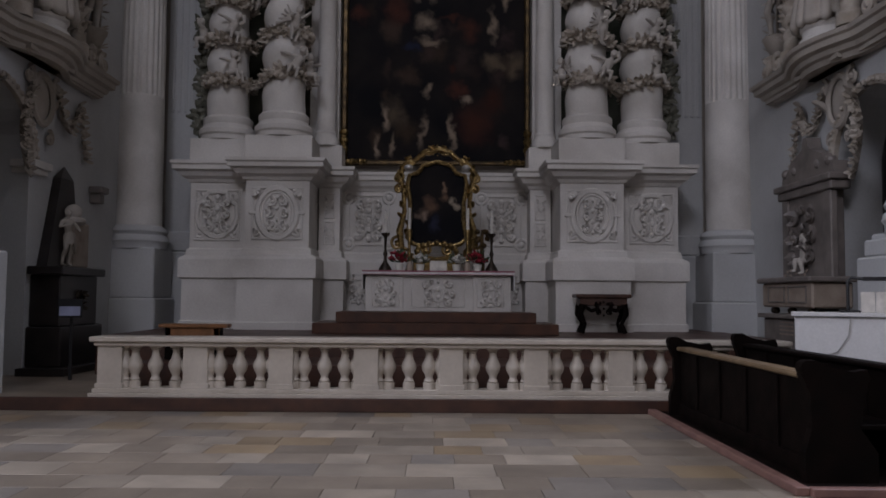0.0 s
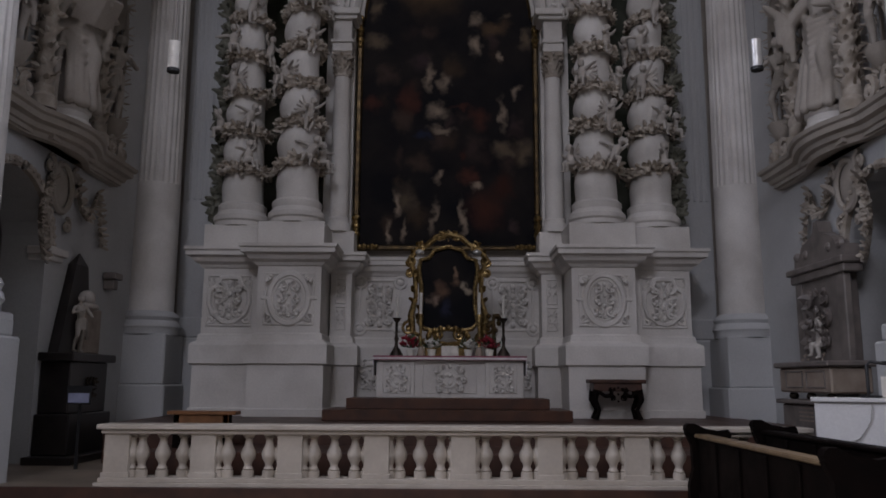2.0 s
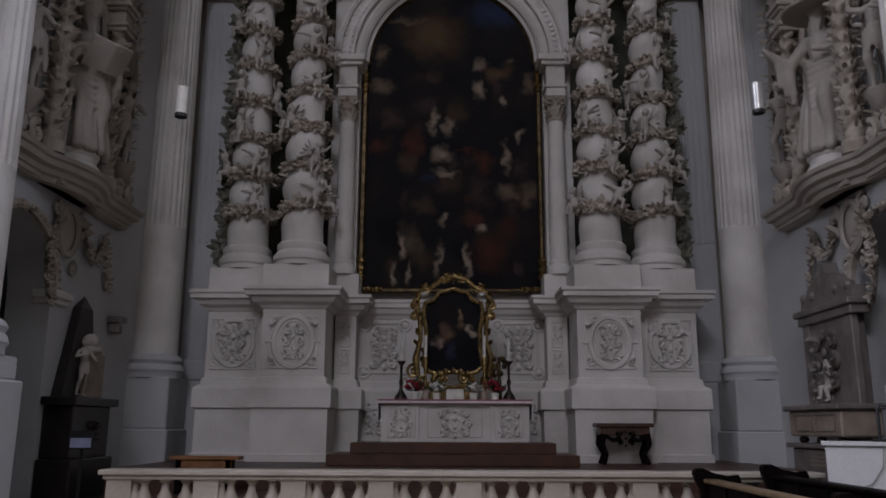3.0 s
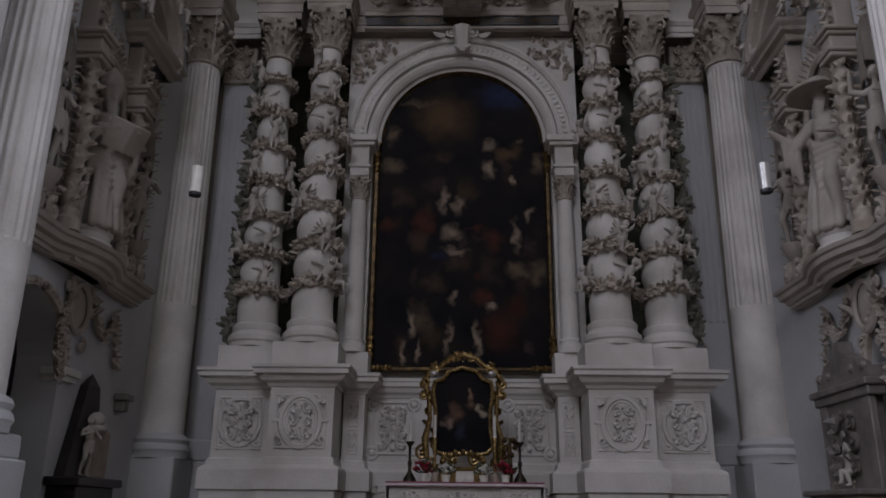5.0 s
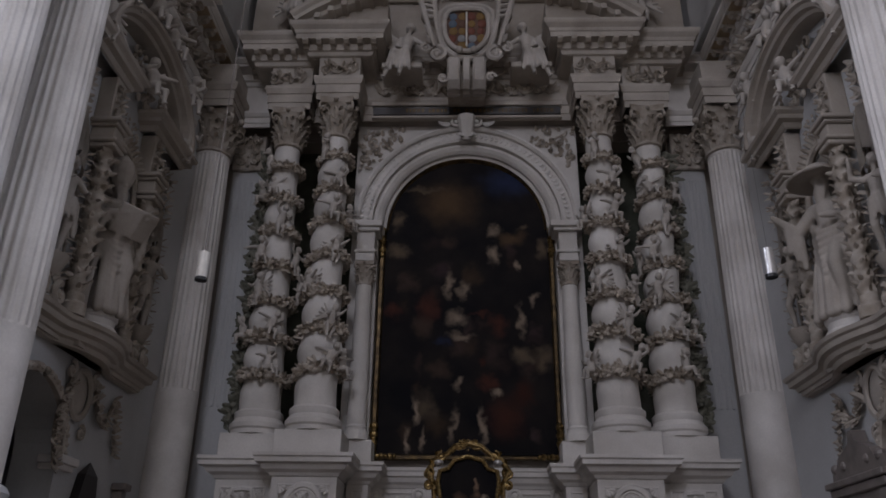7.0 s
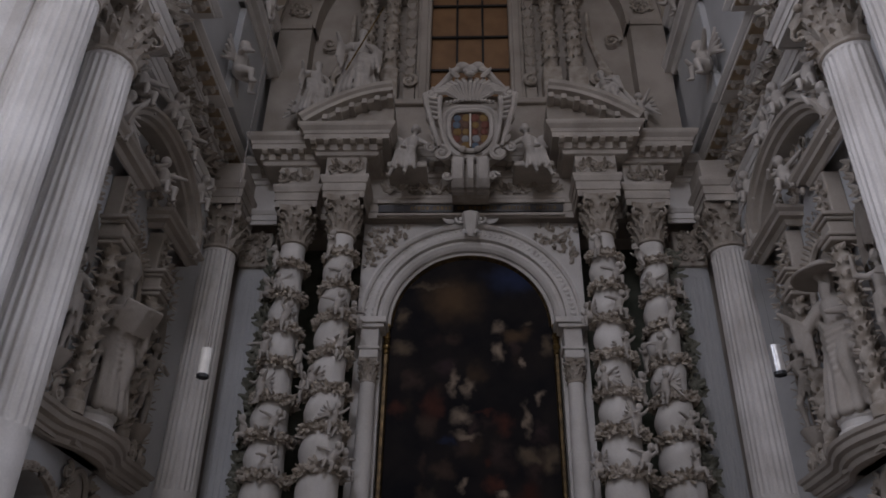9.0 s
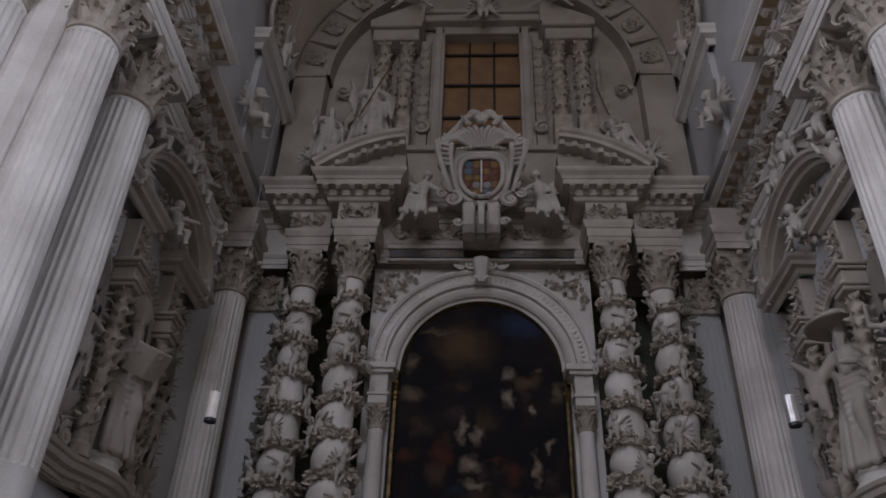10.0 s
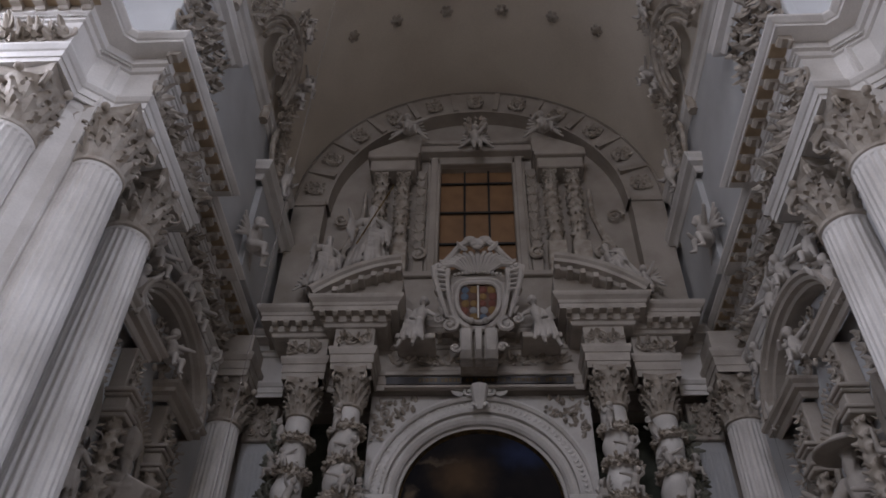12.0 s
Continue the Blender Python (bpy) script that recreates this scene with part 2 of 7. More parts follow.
def wall_panel(bm, axis, at, thick, u0, u1, z0, z1, holes=()):
    """A wall across axis x or y with arched or square holes (u0, u1, z0, spring, arched)."""
    rows = sorted(holes)
    u = u0
    def slab(a, b, c, d):
        if b - a > 1e-4 and d - c > 1e-4:
            box(bm, at, at + thick, a, b, c, d) if axis == "x" else box(bm, a, b, at, at + thick, c, d)
    for a, b, c, d, arched in rows:
        slab(u, a, z0, z1)
        slab(a, b, z0, c)
        if not arched:
            slab(a, b, d, z1)
        else:
            n, r, mid = 16, (b - a) / 2, (a + b) / 2
            def vert(uu, zz, k):
                return bm.verts.new((at + thick * k, uu, zz)) if axis == "x" else bm.verts.new((uu, at + thick * k, zz))
            for i in range(n):
                t0, t1 = math.pi * i / n, math.pi * (i + 1) / n
                q = [(mid - r * math.cos(t0), d + r * math.sin(t0)), (mid - r * math.cos(t1), d + r * math.sin(t1))]
                q += [(q[1][0], z1), (q[0][0], z1)]
                f, g = [vert(*p, 0) for p in q], [vert(*p, 1) for p in q]
                bm.faces.new(f), bm.faces.new(g), bm.faces.new((f[0], f[1], g[1], g[0]))
        u = b
    slab(u, u1, z0, z1)
    return bm


ARCH_Y0, ARCH_Y1, ARCH_Z = 11.45, 13.85, 3.9
for s, nm in ((-1, "wall_west"), (1, "wall_east")):
    bm = bmesh.new()
    at = s * WX if s > 0 else -WX - 0.8
    wall_panel(bm, "x", at, 0.8, 8.6, YB + 0.6, 0, 5.6, [(ARCH_Y0, ARCH_Y1, 0.0, ARCH_Z, True)])
    wall_panel(bm, "x", at, 0.8, 8.6, YB + 0.6, 5.6, ZC, [(11.5, 12.35, 6.6, 8.6, True), (12.9, 14.6, 6.1, 9.25, True), (15.35, 16.2, 6.6, 8.6, True)])
    wall_panel(bm, "x", at - s * 0.55, 0.8, 8.6, YB + 0.6, ZC, VZ + 1.0)
    single(nm, bm, WALL_DIM, "white plastered transept wall with an arched passage", "wall", kind="structure")
    single("passage_back", boxes((s * 9.6 - 0.1, s * 9.6 + 0.1, 10.5, 15, 0, 7), (min(s * 7.9, s * 9.6), max(s * 7.9, s * 9.6), 10.4, 10.6, 0, 7), (min(s * 7.9, s * 9.6), max(s * 7.9, s * 9.6), 14.9, 15.1, 0, 7), (min(s * 7.9, s * 9.6), max(s * 7.9, s * 9.6), 10.5, 15, 5.7, 5.9)), PASSAGE_SHADE, "plastered side passage behind the arch, shade put into its colour", "wall", kind="structure")

bm = bmesh.new()
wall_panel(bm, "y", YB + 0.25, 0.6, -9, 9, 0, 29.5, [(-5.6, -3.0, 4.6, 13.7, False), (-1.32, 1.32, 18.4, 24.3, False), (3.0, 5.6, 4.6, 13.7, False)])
single("wall_north", bm, AGED_DIM, "white plastered end wall behind the altar", "wall", kind="structure")
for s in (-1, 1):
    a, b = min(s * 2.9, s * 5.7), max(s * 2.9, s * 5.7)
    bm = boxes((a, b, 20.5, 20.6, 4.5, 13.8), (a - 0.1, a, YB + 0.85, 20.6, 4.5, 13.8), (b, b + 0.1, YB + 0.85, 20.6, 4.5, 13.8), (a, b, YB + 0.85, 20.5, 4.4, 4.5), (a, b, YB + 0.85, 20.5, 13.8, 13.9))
    single("column_recess", bm, STAINED_SHADE, "stained recess behind the twisted columns, shade put into its dark colour", "wall", kind="structure")


def vault_mesh(bm, y0, y1, r, z, a0=0, a1=180, n=36, thick=0.3):
    for rr in (r, r + thick):
        rows = [[bm.verts.new((-rr * math.cos(radians(a0 + (a1 - a0) * i / n)), y, z + rr * math.sin(radians(a0 + (a1 - a0) * i / n)))) for i in range(n + 1)] for y in (y0, y1)]
        for i in range(n):
            bm.faces.new((rows[0][i], rows[0][i + 1], rows[1][i + 1], rows[1][i]))
    return bm


bm = vault_mesh(bmesh.new(), 8.6, YB + 0.4, VR, VZ)
single("ceiling", bm, VAULT, "warm grey plastered barrel vault", "ceiling", kind="structure", smooth=True)

# the church behind the camera: unseen, added to enclose the light; window places assumed
bm = bmesh.new()
wall_panel(bm, "y", -16.6, 0.6, -16, 16, 0, 31, [(-7.5, -1.5, 16.5, 25.5, False)])
single("wall_south", bm, VAULT, "unseen plastered wall added behind the camera, with a window opening", "wall", kind="structure")
for s, nm in ((-1, "wall_nave_west"), (1, "wall_nave_east")):
    bm = bmesh.new()
    wall_panel(bm, "x", s * 15.6 if s < 0 else 15, 0.6, -16, 9.1, 0, 31, [(2.1 if s < 0 else 5.0, 7.1 if s < 0 else 7.6, 9.0, 18.0, False)])
    wall_panel(bm, "y", 8.602, 0.5, min(s * 7.96, s * 15.6), max(s * 7.96, s * 15.6), 0, 31)
    box(bm, min(s * 7.38, s * 7.955), max(s * 7.38, s * 7.955), 8.61, 9.1, ZC, 23.0)
    single(nm, bm, WALL_DIM, "white plastered nave wall with a tall window", "wall", kind="structure")
bm = boxes((-16, 16, -17, -5.5, 29, 29.4), (-16, 16, 1.5, 8.8, 29, 29.4), (-16, -3.5, -5.5, 1.5, 29, 29.4), (3.5, 16, -5.5, 1.5, 29, 29.4))
wall_panel(bm, "y", 8.58, 0.3, -8, 8, VZ + 0.2, 29.2, [(-6.35, 6.35, VZ, VZ + 0.2, True)])
single("ceiling_nave", bm, VAULT, "warm grey plastered nave ceiling", "ceiling", kind="structure")

# ---- mouldings ----
MAIN = [(0, 13.75), (0.06, 13.75), (0.06, 13.95), (0.1, 13.95), (0.1, 14.2), (0.15, 14.22), (0.22, 14.36), (0.22, 14.45), (0.04, 14.46), (0.04, 15.1), (0.12, 15.12), (0.16, 15.22), (0.26, 15.24),
        (0.26, 15.44), (0.62, 15.46), (0.62, 15.62), (0.66, 15.63), (0.70, 15.72), (0.86, 15.82), (0.9, 15.88), (0.9, ZC), (0, ZC + 0.02)]


SIDE = [(0, 13.75), (0.045, 13.75), (0.045, 13.88), (0.075, 13.88), (0.075, 14.05), (0.11, 14.07), (0.165, 14.16), (0.165, 14.22), (0.03, 14.23), (0.03, 15.1), (0.09, 15.12), (0.12, 15.22), (0.195, 15.24),
        (0.195, 15.44), (0.55, 15.46), (0.55, 15.53), (0.59, 15.54), (0.66, 15.6), (0.68, 15.62), (0.68, 15.68), (0, ZC + 0.02)]


def entablature(name, path, label):
    bm = sweep(bmesh.new(), path, SIDE)
    return single(name, bm, STUCCO_LIT, label, "cornice", kind="structure")


for s in (-1, 1):
    p = [(s * 10.5, 7.65), (s * 7.55, 7.65), (s * 7.55, 8.4), (s * 7.0, 8.85), (s * 6.4, 8.85), (s * 6.4, 11.95), (s * 6.95, 11.95), (s * 6.95, 15.0), (s * 7.14, 15.0), (s * 7.14, 18.55), (s * 5.5, 18.55)]
    q = [(s * 7.15, 17.46), (s * 6.3, 17.46), (s * 6.3, 18.6)]
    bm = sweep(bmesh.new(), q if s < 0 else q[::-1], [(o * 0.7, z) for o, z in MAIN if z < 15.11] + [(-0.3, 15.1), (-0.3, 13.75)])
    single("corner_architrave", bm, WARMGREY, "white stucco block over the corner column", "architrave", kind="structure")
    ent = entablature("entablature", p if s < 0 else p[::-1], "white stucco entablature with a deep cornice")
    part("core", boxes((min(s * 6.41, s * 7.14), max(s * 6.41, s * 7.14), 8.86, 11.94, 13.756, 15.9), (min(s * 7.56, s * 10.5), max(s * 7.56, s * 10.5), 7.66, 8.6, 13.756, 15.9), (min(s * 6.96, s * 7.14), max(s * 6.96, s * 7.14), 11.94, 14.99, 13.756, 15.9)), STUCCO_LIT, ent)
    bm = bmesh.new()
    plan = [(7.149, 9.05), (6.99, 8.9), (7.58, 8.42), (10.5, 8.42), (10.5, 8.598), (7.149, 8.598)]
    lo, hi = [bm.verts.new((s * x, y, 0.003)) for x, y in plan], [bm.verts.new((s * x, y, 15.9)) for x, y in plan]
    for i in range(6):
        bm.faces.new((lo[i], lo[(i + 1) % 6], hi[(i + 1) % 6], hi[i]))
    bm.faces.new(hi)
    single("pier_corner", bm, STUCCO_LIT, "plain white chamfered corner of the crossing pier", "pier", kind="structure")

# ---- altar: pedestals ----
FZ = 0.85
single("altar_platform", boxes((-5.95, 6.35, 14.0, 19.1, 0.172, FZ), bevel=0.015), STEPWOOD, "raised dark wooden altar platform", "platform", kind="structure")
single("altar_platform_step", boxes((-4.75, 6.35, 12.4, 13.995, 0.172, 0.51), bevel=0.015), STEPWOOD, "dark wooden landing below the altar platform", "step", kind="structure")

PED = [(0.16, FZ + 0.002), (0.16, 1.0), (0.12, 1.02), (0.12, 1.93), (0.19, 1.96), (0.19, 2.36), (0.17, 2.40), (0.07, 2.46), (0.05, 2.58), (0.0, 2.62), (0.0, 4.06), (0.04, 4.08), (0.08, 4.14), (0.18, 4.20), (0.24, 4.30), (0.33, 4.33), (0.33, 4.42), (0.37, 4.45), (0.37, 4.52), (-0.05, 4.54)]


def pedestal(x0, x1, y0, y1, label):
    t = thing("altar_pedestal", ((x0 + x1) / 2, (y0 + y1) / 2, FZ), label, "pedestal", "pedestals of the altar")
    bm = bmesh.new()
    sweep(bm, [(x0, y1), (x0, y0), (x1, y0), (x1, y1)], PED)
    part("body", bm, STUCCO_LIT, t)
    part("plinth_block", boxes((x0 - 0.04, x1 + 0.04, y0 - 0.04, y1, 4.53, 5.06), bevel=0.012), STUCCO_LIT, t)
    return t


PEDS = {}
for s in (-1, 1):
    def span(a, b):
        return (min(s * a, s * b), max(s * a, s * b))
    PEDS[s, "in"] = pedestal(*span(2.72, 4.1), 17.0, 18.9, "white stucco pedestal carrying a twisted column")
    PEDS[s, "out"] = pedestal(*span(4.14, 5.42), 17.45, 18.9, "white stucco pedestal carrying an outer twisted column")
    PEDS[s, "small"] = pedestal(*span(2.2, 2.68), 18.15, 18.95, "slim white stucco pedestal beside the altar painting")
t = thing("altar_back_wall", (0, 18.8, FZ), "white stucco wall panels behind the altar table", "pedestal")
part("body", sweep(bmesh.new(), [(-2.2, 18.75), (2.2, 18.75)], [(o * 0.6, z) for o, z in PED] + [(-0.3, 4.54), (-0.3, FZ)]), STUCCO_LIT, t)

# frame wall round the painting, with an arched hole
bm = bmesh.new()
wall_panel(bm, "y", 18.55, 0.45, -2.99, 2.99, 4.5, 13.78, [(-2.3, 2.3, 4.5, 10.72, True)])
single("altar_wall", bm, STUCCO_LIT, "white stucco altar wall round the arched painting", "wall", kind="structure")
low = [(x, y) for x, y in ((-5.32, 18.9), (-5.32, 17.66), (-4.24, 17.66), (-4.24, 18.3), (-3.93, 18.3), (-3.93, 17.22), (-2.88, 17.22), (-2.88, 18.25))]
low += [(-x, y) for x, y in low[::-1]]
bm = sweep(bmesh.new(), low, [(o * 0.62, z) for o, z in MAIN if z < 15.11] + [(-0.2, 15.1), (-0.2, 13.75)])
single("altar_architrave", bm, WARMGREY, "white stucco architrave blocks over the altar columns", "architrave", kind="structure")
bm = sweep(bmesh.new(), [(-5.75, 18.9), (-5.75, 17.62), (-4.2, 17.62), (-4.2, 17.2), (-2.62, 17.2), (-2.62, 18.25), (2.62, 18.25), (2.62, 17.2), (4.2, 17.2), (4.2, 17.62), (5.75, 17.62), (5.75, 18.9)], [(-0.3, 15.1)] + [(o * 0.62, z) for o, z in MAIN if z > 15.09])
for s in (-1, 1):
    box(bm, min(s * 2.7, s * 5.7), max(s * 2.7, s * 5.7), 17.7, 18.6, 15.09, 15.14)
    box(bm, min(s * 2.7, s * 4.15), max(s * 2.7, s * 4.15), 17.25, 17.7, 15.09, 15.14)
single("altar_entablature", bm, WARMGREY, "white stucco altar entablature breaking forward over the columns", "cornice", kind="structure")



# ---- ornament kit ----
def rnd(a, b):
    return random.uniform(a, b)


def flank(bm, fn):
    """Draws fn twice, mirrored across local x."""
    for sg in (-1, 1):
        fn(bm, sg)
    return bm


def acanthus(bm, x, y, z, ang, length, width, curl=0.5, out=0.6):
    """A leaf on an upright panel that faces -y: ang is its way on the panel, out lifts its tip."""
    d = Vector((math.cos(ang), -0.15, math.sin(ang))).normalized()
    n = Vector((0, -1, 0))
    w = n.cross(d).normalized()
    n = d.cross(w).normalized() * (1 if d.cross(w).y < 0 else -1)
    m = Matrix.Translation((x, y, z)) @ Matrix((d, w, n)).transposed().to_4x4()
    return leaf_blade(bm, m, length, width, curl)


def scrollwork(bm, cx, y, cz, w, h, seed=0, dense=1.0):
    """A mirrored field of scrolls, leaves and buds about w by h."""
    rg = random.Random(seed)
    rows = max(int(3 * dense), 2)
    t = min(w, h) * 0.052
    for sg in (-1, 1):
        for i in range(rows):
            f = (i + 0.5) / rows
            z = cz + h * (f - 0.5)
            q = h / rows * 0.42
            x = cx + sg * w * rg.uniform(0.2, 0.3)
            spiral(bm, (x, y, z), min(q, w * 0.22), 1.3, math.pi / 2 if sg > 0 else math.pi / 2, -sg if i % 2 else sg, t, -0.02)
            acanthus(bm, cx + sg * w * 0.12, y, z, math.pi / 2 - sg * rg.uniform(0.3, 1.2), q * 1.5, t * 1.6)
            acanthus(bm, x, y, z + q * 0.2, math.pi / 2 - sg * rg.uniform(1.0, 2.2), q * 1.3, t * 1.5)
            acanthus(bm, x, y, z, -math.pi / 2 + sg * rg.uniform(0.2, 1.0), q * 1.2, t * 1.4)
    for i in range(rows + 1):
        ball(bm, (cx, y - t * 0.4, cz + h * (i / rows - 0.5) * 0.9), t * 1.4, 8, 5, 1, 0.7, 1.2)
    return bm


def frieze_fill(bm, x0, x1, y, z0, z1, seed):
    """A close band of leaves and scrolls."""
    rg = random.Random(seed)
    h = z1 - z0
    n = max(int((x1 - x0) / 0.11), 2)
    for i in range(n):
        x = x0 + (x1 - x0) * (i + 0.5) / n
        for q in range(3):
            acanthus(bm, x, y, z0 + h * rg.uniform(0.15, 0.85), rg.uniform(0, 6.28), h * rg.uniform(0.25, 0.45), h * 0.09, 0.6)
        if i % 3 == 0:
            spiral(bm, (x, y, z0 + h * rg.uniform(0.4, 0.6)), h * 0.3, 1.4, rg.uniform(0, 6.28), rg.choice((-1, 1)), h * 0.06)
        if i % 4 == 2:
            ball(bm, (x, y - 0.02, z0 + h * rg.uniform(0.3, 0.7)), h * 0.11, 7, 5)
    return bm


def raised_frame(bm, x0, x1, z0, z1, y, wide=0.05, deep=0.03):
    for a in ((x0, x1, z0, z0 + wide), (x0, x1, z1 - wide, z1), (x0, x0 + wide, z0 + wide, z1 - wide), (x1 - wide, x1, z0 + wide, z1 - wide)):
        box(bm, a[0], a[1], y - deep, y + 0.01, a[2], a[3], 0.008)
    return bm


def ring(bm, cx, y, cz, rx, rz, r, n=36, squash=0.7):
    pts = [(cx + rx * math.cos(2 * math.pi * i / n), y, cz + rz * math.sin(2 * math.pi * i / n)) for i in range(n)]
    rows = []
    for i, p in enumerate(pts):
        o = Vector((math.cos(2 * math.pi * i / n), 0, math.sin(2 * math.pi * i / n)))
        rows.append([bm.verts.new(Vector(p) + r * (o * math.cos(a) + Vector((0, -squash, 0)) * math.sin(a))) for a in [2 * math.pi * k / 6 for k in range(6)]])
    for i in range(n):
        a, b = rows[i], rows[(i + 1) % n]
        for k in range(6):
            bm.faces.new((a[k], a[(k + 1) % 6], b[(k + 1) % 6], b[k]))
    return bm


def capital_mesh(name, r, h, square=False, material=None):
    """A leafy capital on a neck of radius r: ring, bell, two rows of leaves, corner scrolls, curved abacus. Its foot is at z 0."""
    bm = bmesh.new()
    lathe(bm, [(r, 0), (r * 1.1, 0.02 * h), (r * 1.1, 0.07 * h), (r * 0.98, 0.1 * h), (r * 0.95, 0.4 * h), (r * 1.05, 0.75 * h), (r * 1.25, 0.86 * h)], segs=20)
    for row, (n, z, L, off) in enumerate(((12, 0.08, 0.24, 0), (12, 0.24, 0.28, 15), (12, 0.42, 0.3, 0))):
        for i in range(n):
            a = radians(off + i * 30)
            d = Vector((math.cos(a), math.sin(a), 0))
            m = Matrix.Translation(d * r * 0.98 + Vector((0, 0, z * h))) @ Matrix((Vector((0, 0, 1)), Vector((-math.sin(a), math.cos(a), 0)), d)).transposed().to_4x4()
            leaf_blade(bm, m, L * h, r * 0.25, 0.42, 5)
            tip = d * (r * 1.0 + L * h * 0.42) + Vector((0, 0, (z + L * 0.84) * h))
            ball(bm, tip, r * 0.1, 6, 4, 1, 1, 0.8)
    rc = random.Random(6)
    for i in range(46):
        a, z = rc.uniform(0, 6.28), rc.uniform(0.15, 0.8) * h
        d = Vector((math.cos(a), math.sin(a), rc.uniform(-0.5, 0.6))).normalized()
        w = Vector((-math.sin(a), math.cos(a), rc.uniform(-0.5, 0.5))).normalized()
        nn = d.cross(w).normalized()
        leaf_blade(bm, Matrix.Translation(Vector((math.cos(a) * r, math.sin(a) * r, z))) @ Matrix((d, nn.cross(d), nn)).transposed().to_4x4(), r * rc.uniform(0.25, 0.42), r * 0.11, rc.uniform(-0.4, 0.5), 3)
    for i in range(4):
        a = radians(45 + 90 * i)
        d = Vector((math.cos(a), math.sin(a), 0))
        c = d * r * 1.42 + Vector((0, 0, 0.76 * h))
        for sg in (-1, 1):
            side = Vector((-d.y, d.x, 0)) * sg
            pts, rad = [d * r * 1.0 + side * r * 0.42 + Vector((0, 0, 0.5 * h))], [r * 0.07]
            for k in range(13):
                f = k / 12
                b = math.pi * 0.9 - f * 2.6 * math.pi
                q = 0.15 * h * (1 - 0.8 * f)
                pts.append(c + d * q * -math.cos(b) * -1 + side * r * 0.06 + Vector((0, 0, q * math.sin(b))))
                rad.append(r * 0.085 * (1 - 0.4 * f))
            tube(bm, pts, rad, 5)
        ball(bm, c, r * 0.16, 6, 5)
    n = 24
    rows = []
    for z, k in ((0.86, 1.0), (0.9, 1.06), (0.96, 1.06), (1.0, 1.12)):
        rows.append([])
        for i in range(4):
            a0, a1 = radians(45 + 90 * i), radians(135 + 90 * i)
            p0, p1 = Vector((math.cos(a0), math.sin(a0))) * r * 1.66 * k, Vector((math.cos(a1), math.sin(a1))) * r * 1.66 * k
            for j in range(6):
                f = j / 6
                p = p0.lerp(p1, f) * (1 - 0.16 * math.sin(math.pi * f))
                rows[-1].append(bm.verts.new((p.x, p.y, z * h)))
    for a, b in zip(rows, rows[1:]):
        for i in range(n):
            bm.faces.new((a[i], a[(i + 1) % n], b[(i + 1) % n], b[i]))
    bm.faces.new(rows[0]), bm.faces.new(rows[-1])
    for i in range(4):
        a = radians(90 * i)
        ball(bm, (math.cos(a) * r * 1.38, math.sin(a) * r * 1.38, 0.9 * h), r * 0.2, 7, 5)
    return mesh_from(name, bm, material or RELIEF, True)


def flute_shaft(bm, cx, cy, r0, r1, z0, z1, flutes=24, plain=None, a0=0, a1=360):
    """A tapering shaft with hollow flutes; below plain it is smooth."""
    per = 6
    n = flutes * per
    zs = [z0] + ([plain, plain + 0.04] if plain else [z0 + 0.06]) + [z0 + (z1 - z0) * f for f in (0.5, 0.75)] + [z1 - 0.12, z1 - 0.08, z1]
    zs = sorted(zs)
    rings = []
    for z in zs:
        f = (z - z0) / (z1 - z0)
        r = r0 + (r1 - r0) * f ** 1.4
        deep = 0.0 if (plain and z <= plain) or z >= z1 - 0.081 or z == z0 else 1.0
        ringv = []
        for i in range(n):
            k = (i % per) / per
            dip = math.sin(math.pi * min(k / 0.78, 1)) if k < 0.78 else 0
            a = 2 * math.pi * i / n
            q = r * (1 - 0.055 * deep * dip)
            ringv.append(bm.verts.new((cx + q * math.cos(a), cy + q * math.sin(a), z)))
        rings.append(ringv)
    for a, b in zip(rings, rings[1:]):
        for i in range(n):
            bm.faces.new((a[i], a[(i + 1) % n], b[(i + 1) % n], b[i]))
    bm.faces.new(rings[-1])
    return bm


# ---- figures: each is one plain mesh ----
def figure_mesh(name, limbs, voxel, folds=0.0, fold_top=0.0, extra=None, material=None):
    bm = bmesh.new()
    for p0, p1, r0, r1 in limbs:
        tube(bm, [p0, p1], [r0, r1], 10)
        ball(bm, p0, r0, 10, 7)
        ball(bm, p1, r1, 10, 7)
    if extra:
        extra(bm)
    me = mesh_from(name, bm, material or FIGURE)
    ob = new("carving_blank", me)
    md = ob.modifiers.new("blend", "REMESH")
    md.mode, md.voxel_size = "VOXEL", voxel
    sm = ob.modifiers.new("soft", "SMOOTH")
    sm.iterations, sm.factor = 1, 0.5
    done = bpy.data.meshes.new_from_object(ob.evaluated_get(bpy.context.evaluated_depsgraph_get()))
    done.name = name
    bpy.data.objects.remove(ob)
    bpy.data.meshes.remove(me)
    if folds:
        n = len(done.vertices)
        co = np.empty(n * 3)
        done.vertices.foreach_get("co", co)
        co = co.reshape(-1, 3)
        a = np.arctan2(co[:, 1], co[:, 0])
        low = np.clip((fold_top - co[:, 2]) / (0.35 * fold_top), 0, 1)
        wave = 1.0 - 2.2 * np.abs(np.sin(a * 6 + 1.6 * np.sin(co[:, 2] * 1.7 + a * 2))) + 0.5 * np.sin(a * 17 + co[:, 2] * 3)
        k = 1 + folds * low * wave
        co[:, 0] *= k
        co[:, 1] *= k
        done.vertices.foreach_set("co", co.ravel())
    if not done.materials:
        done.materials.append(material or FIGURE)
    done.polygons.foreach_set("use_smooth", [True] * len(done.polygons))
    return done


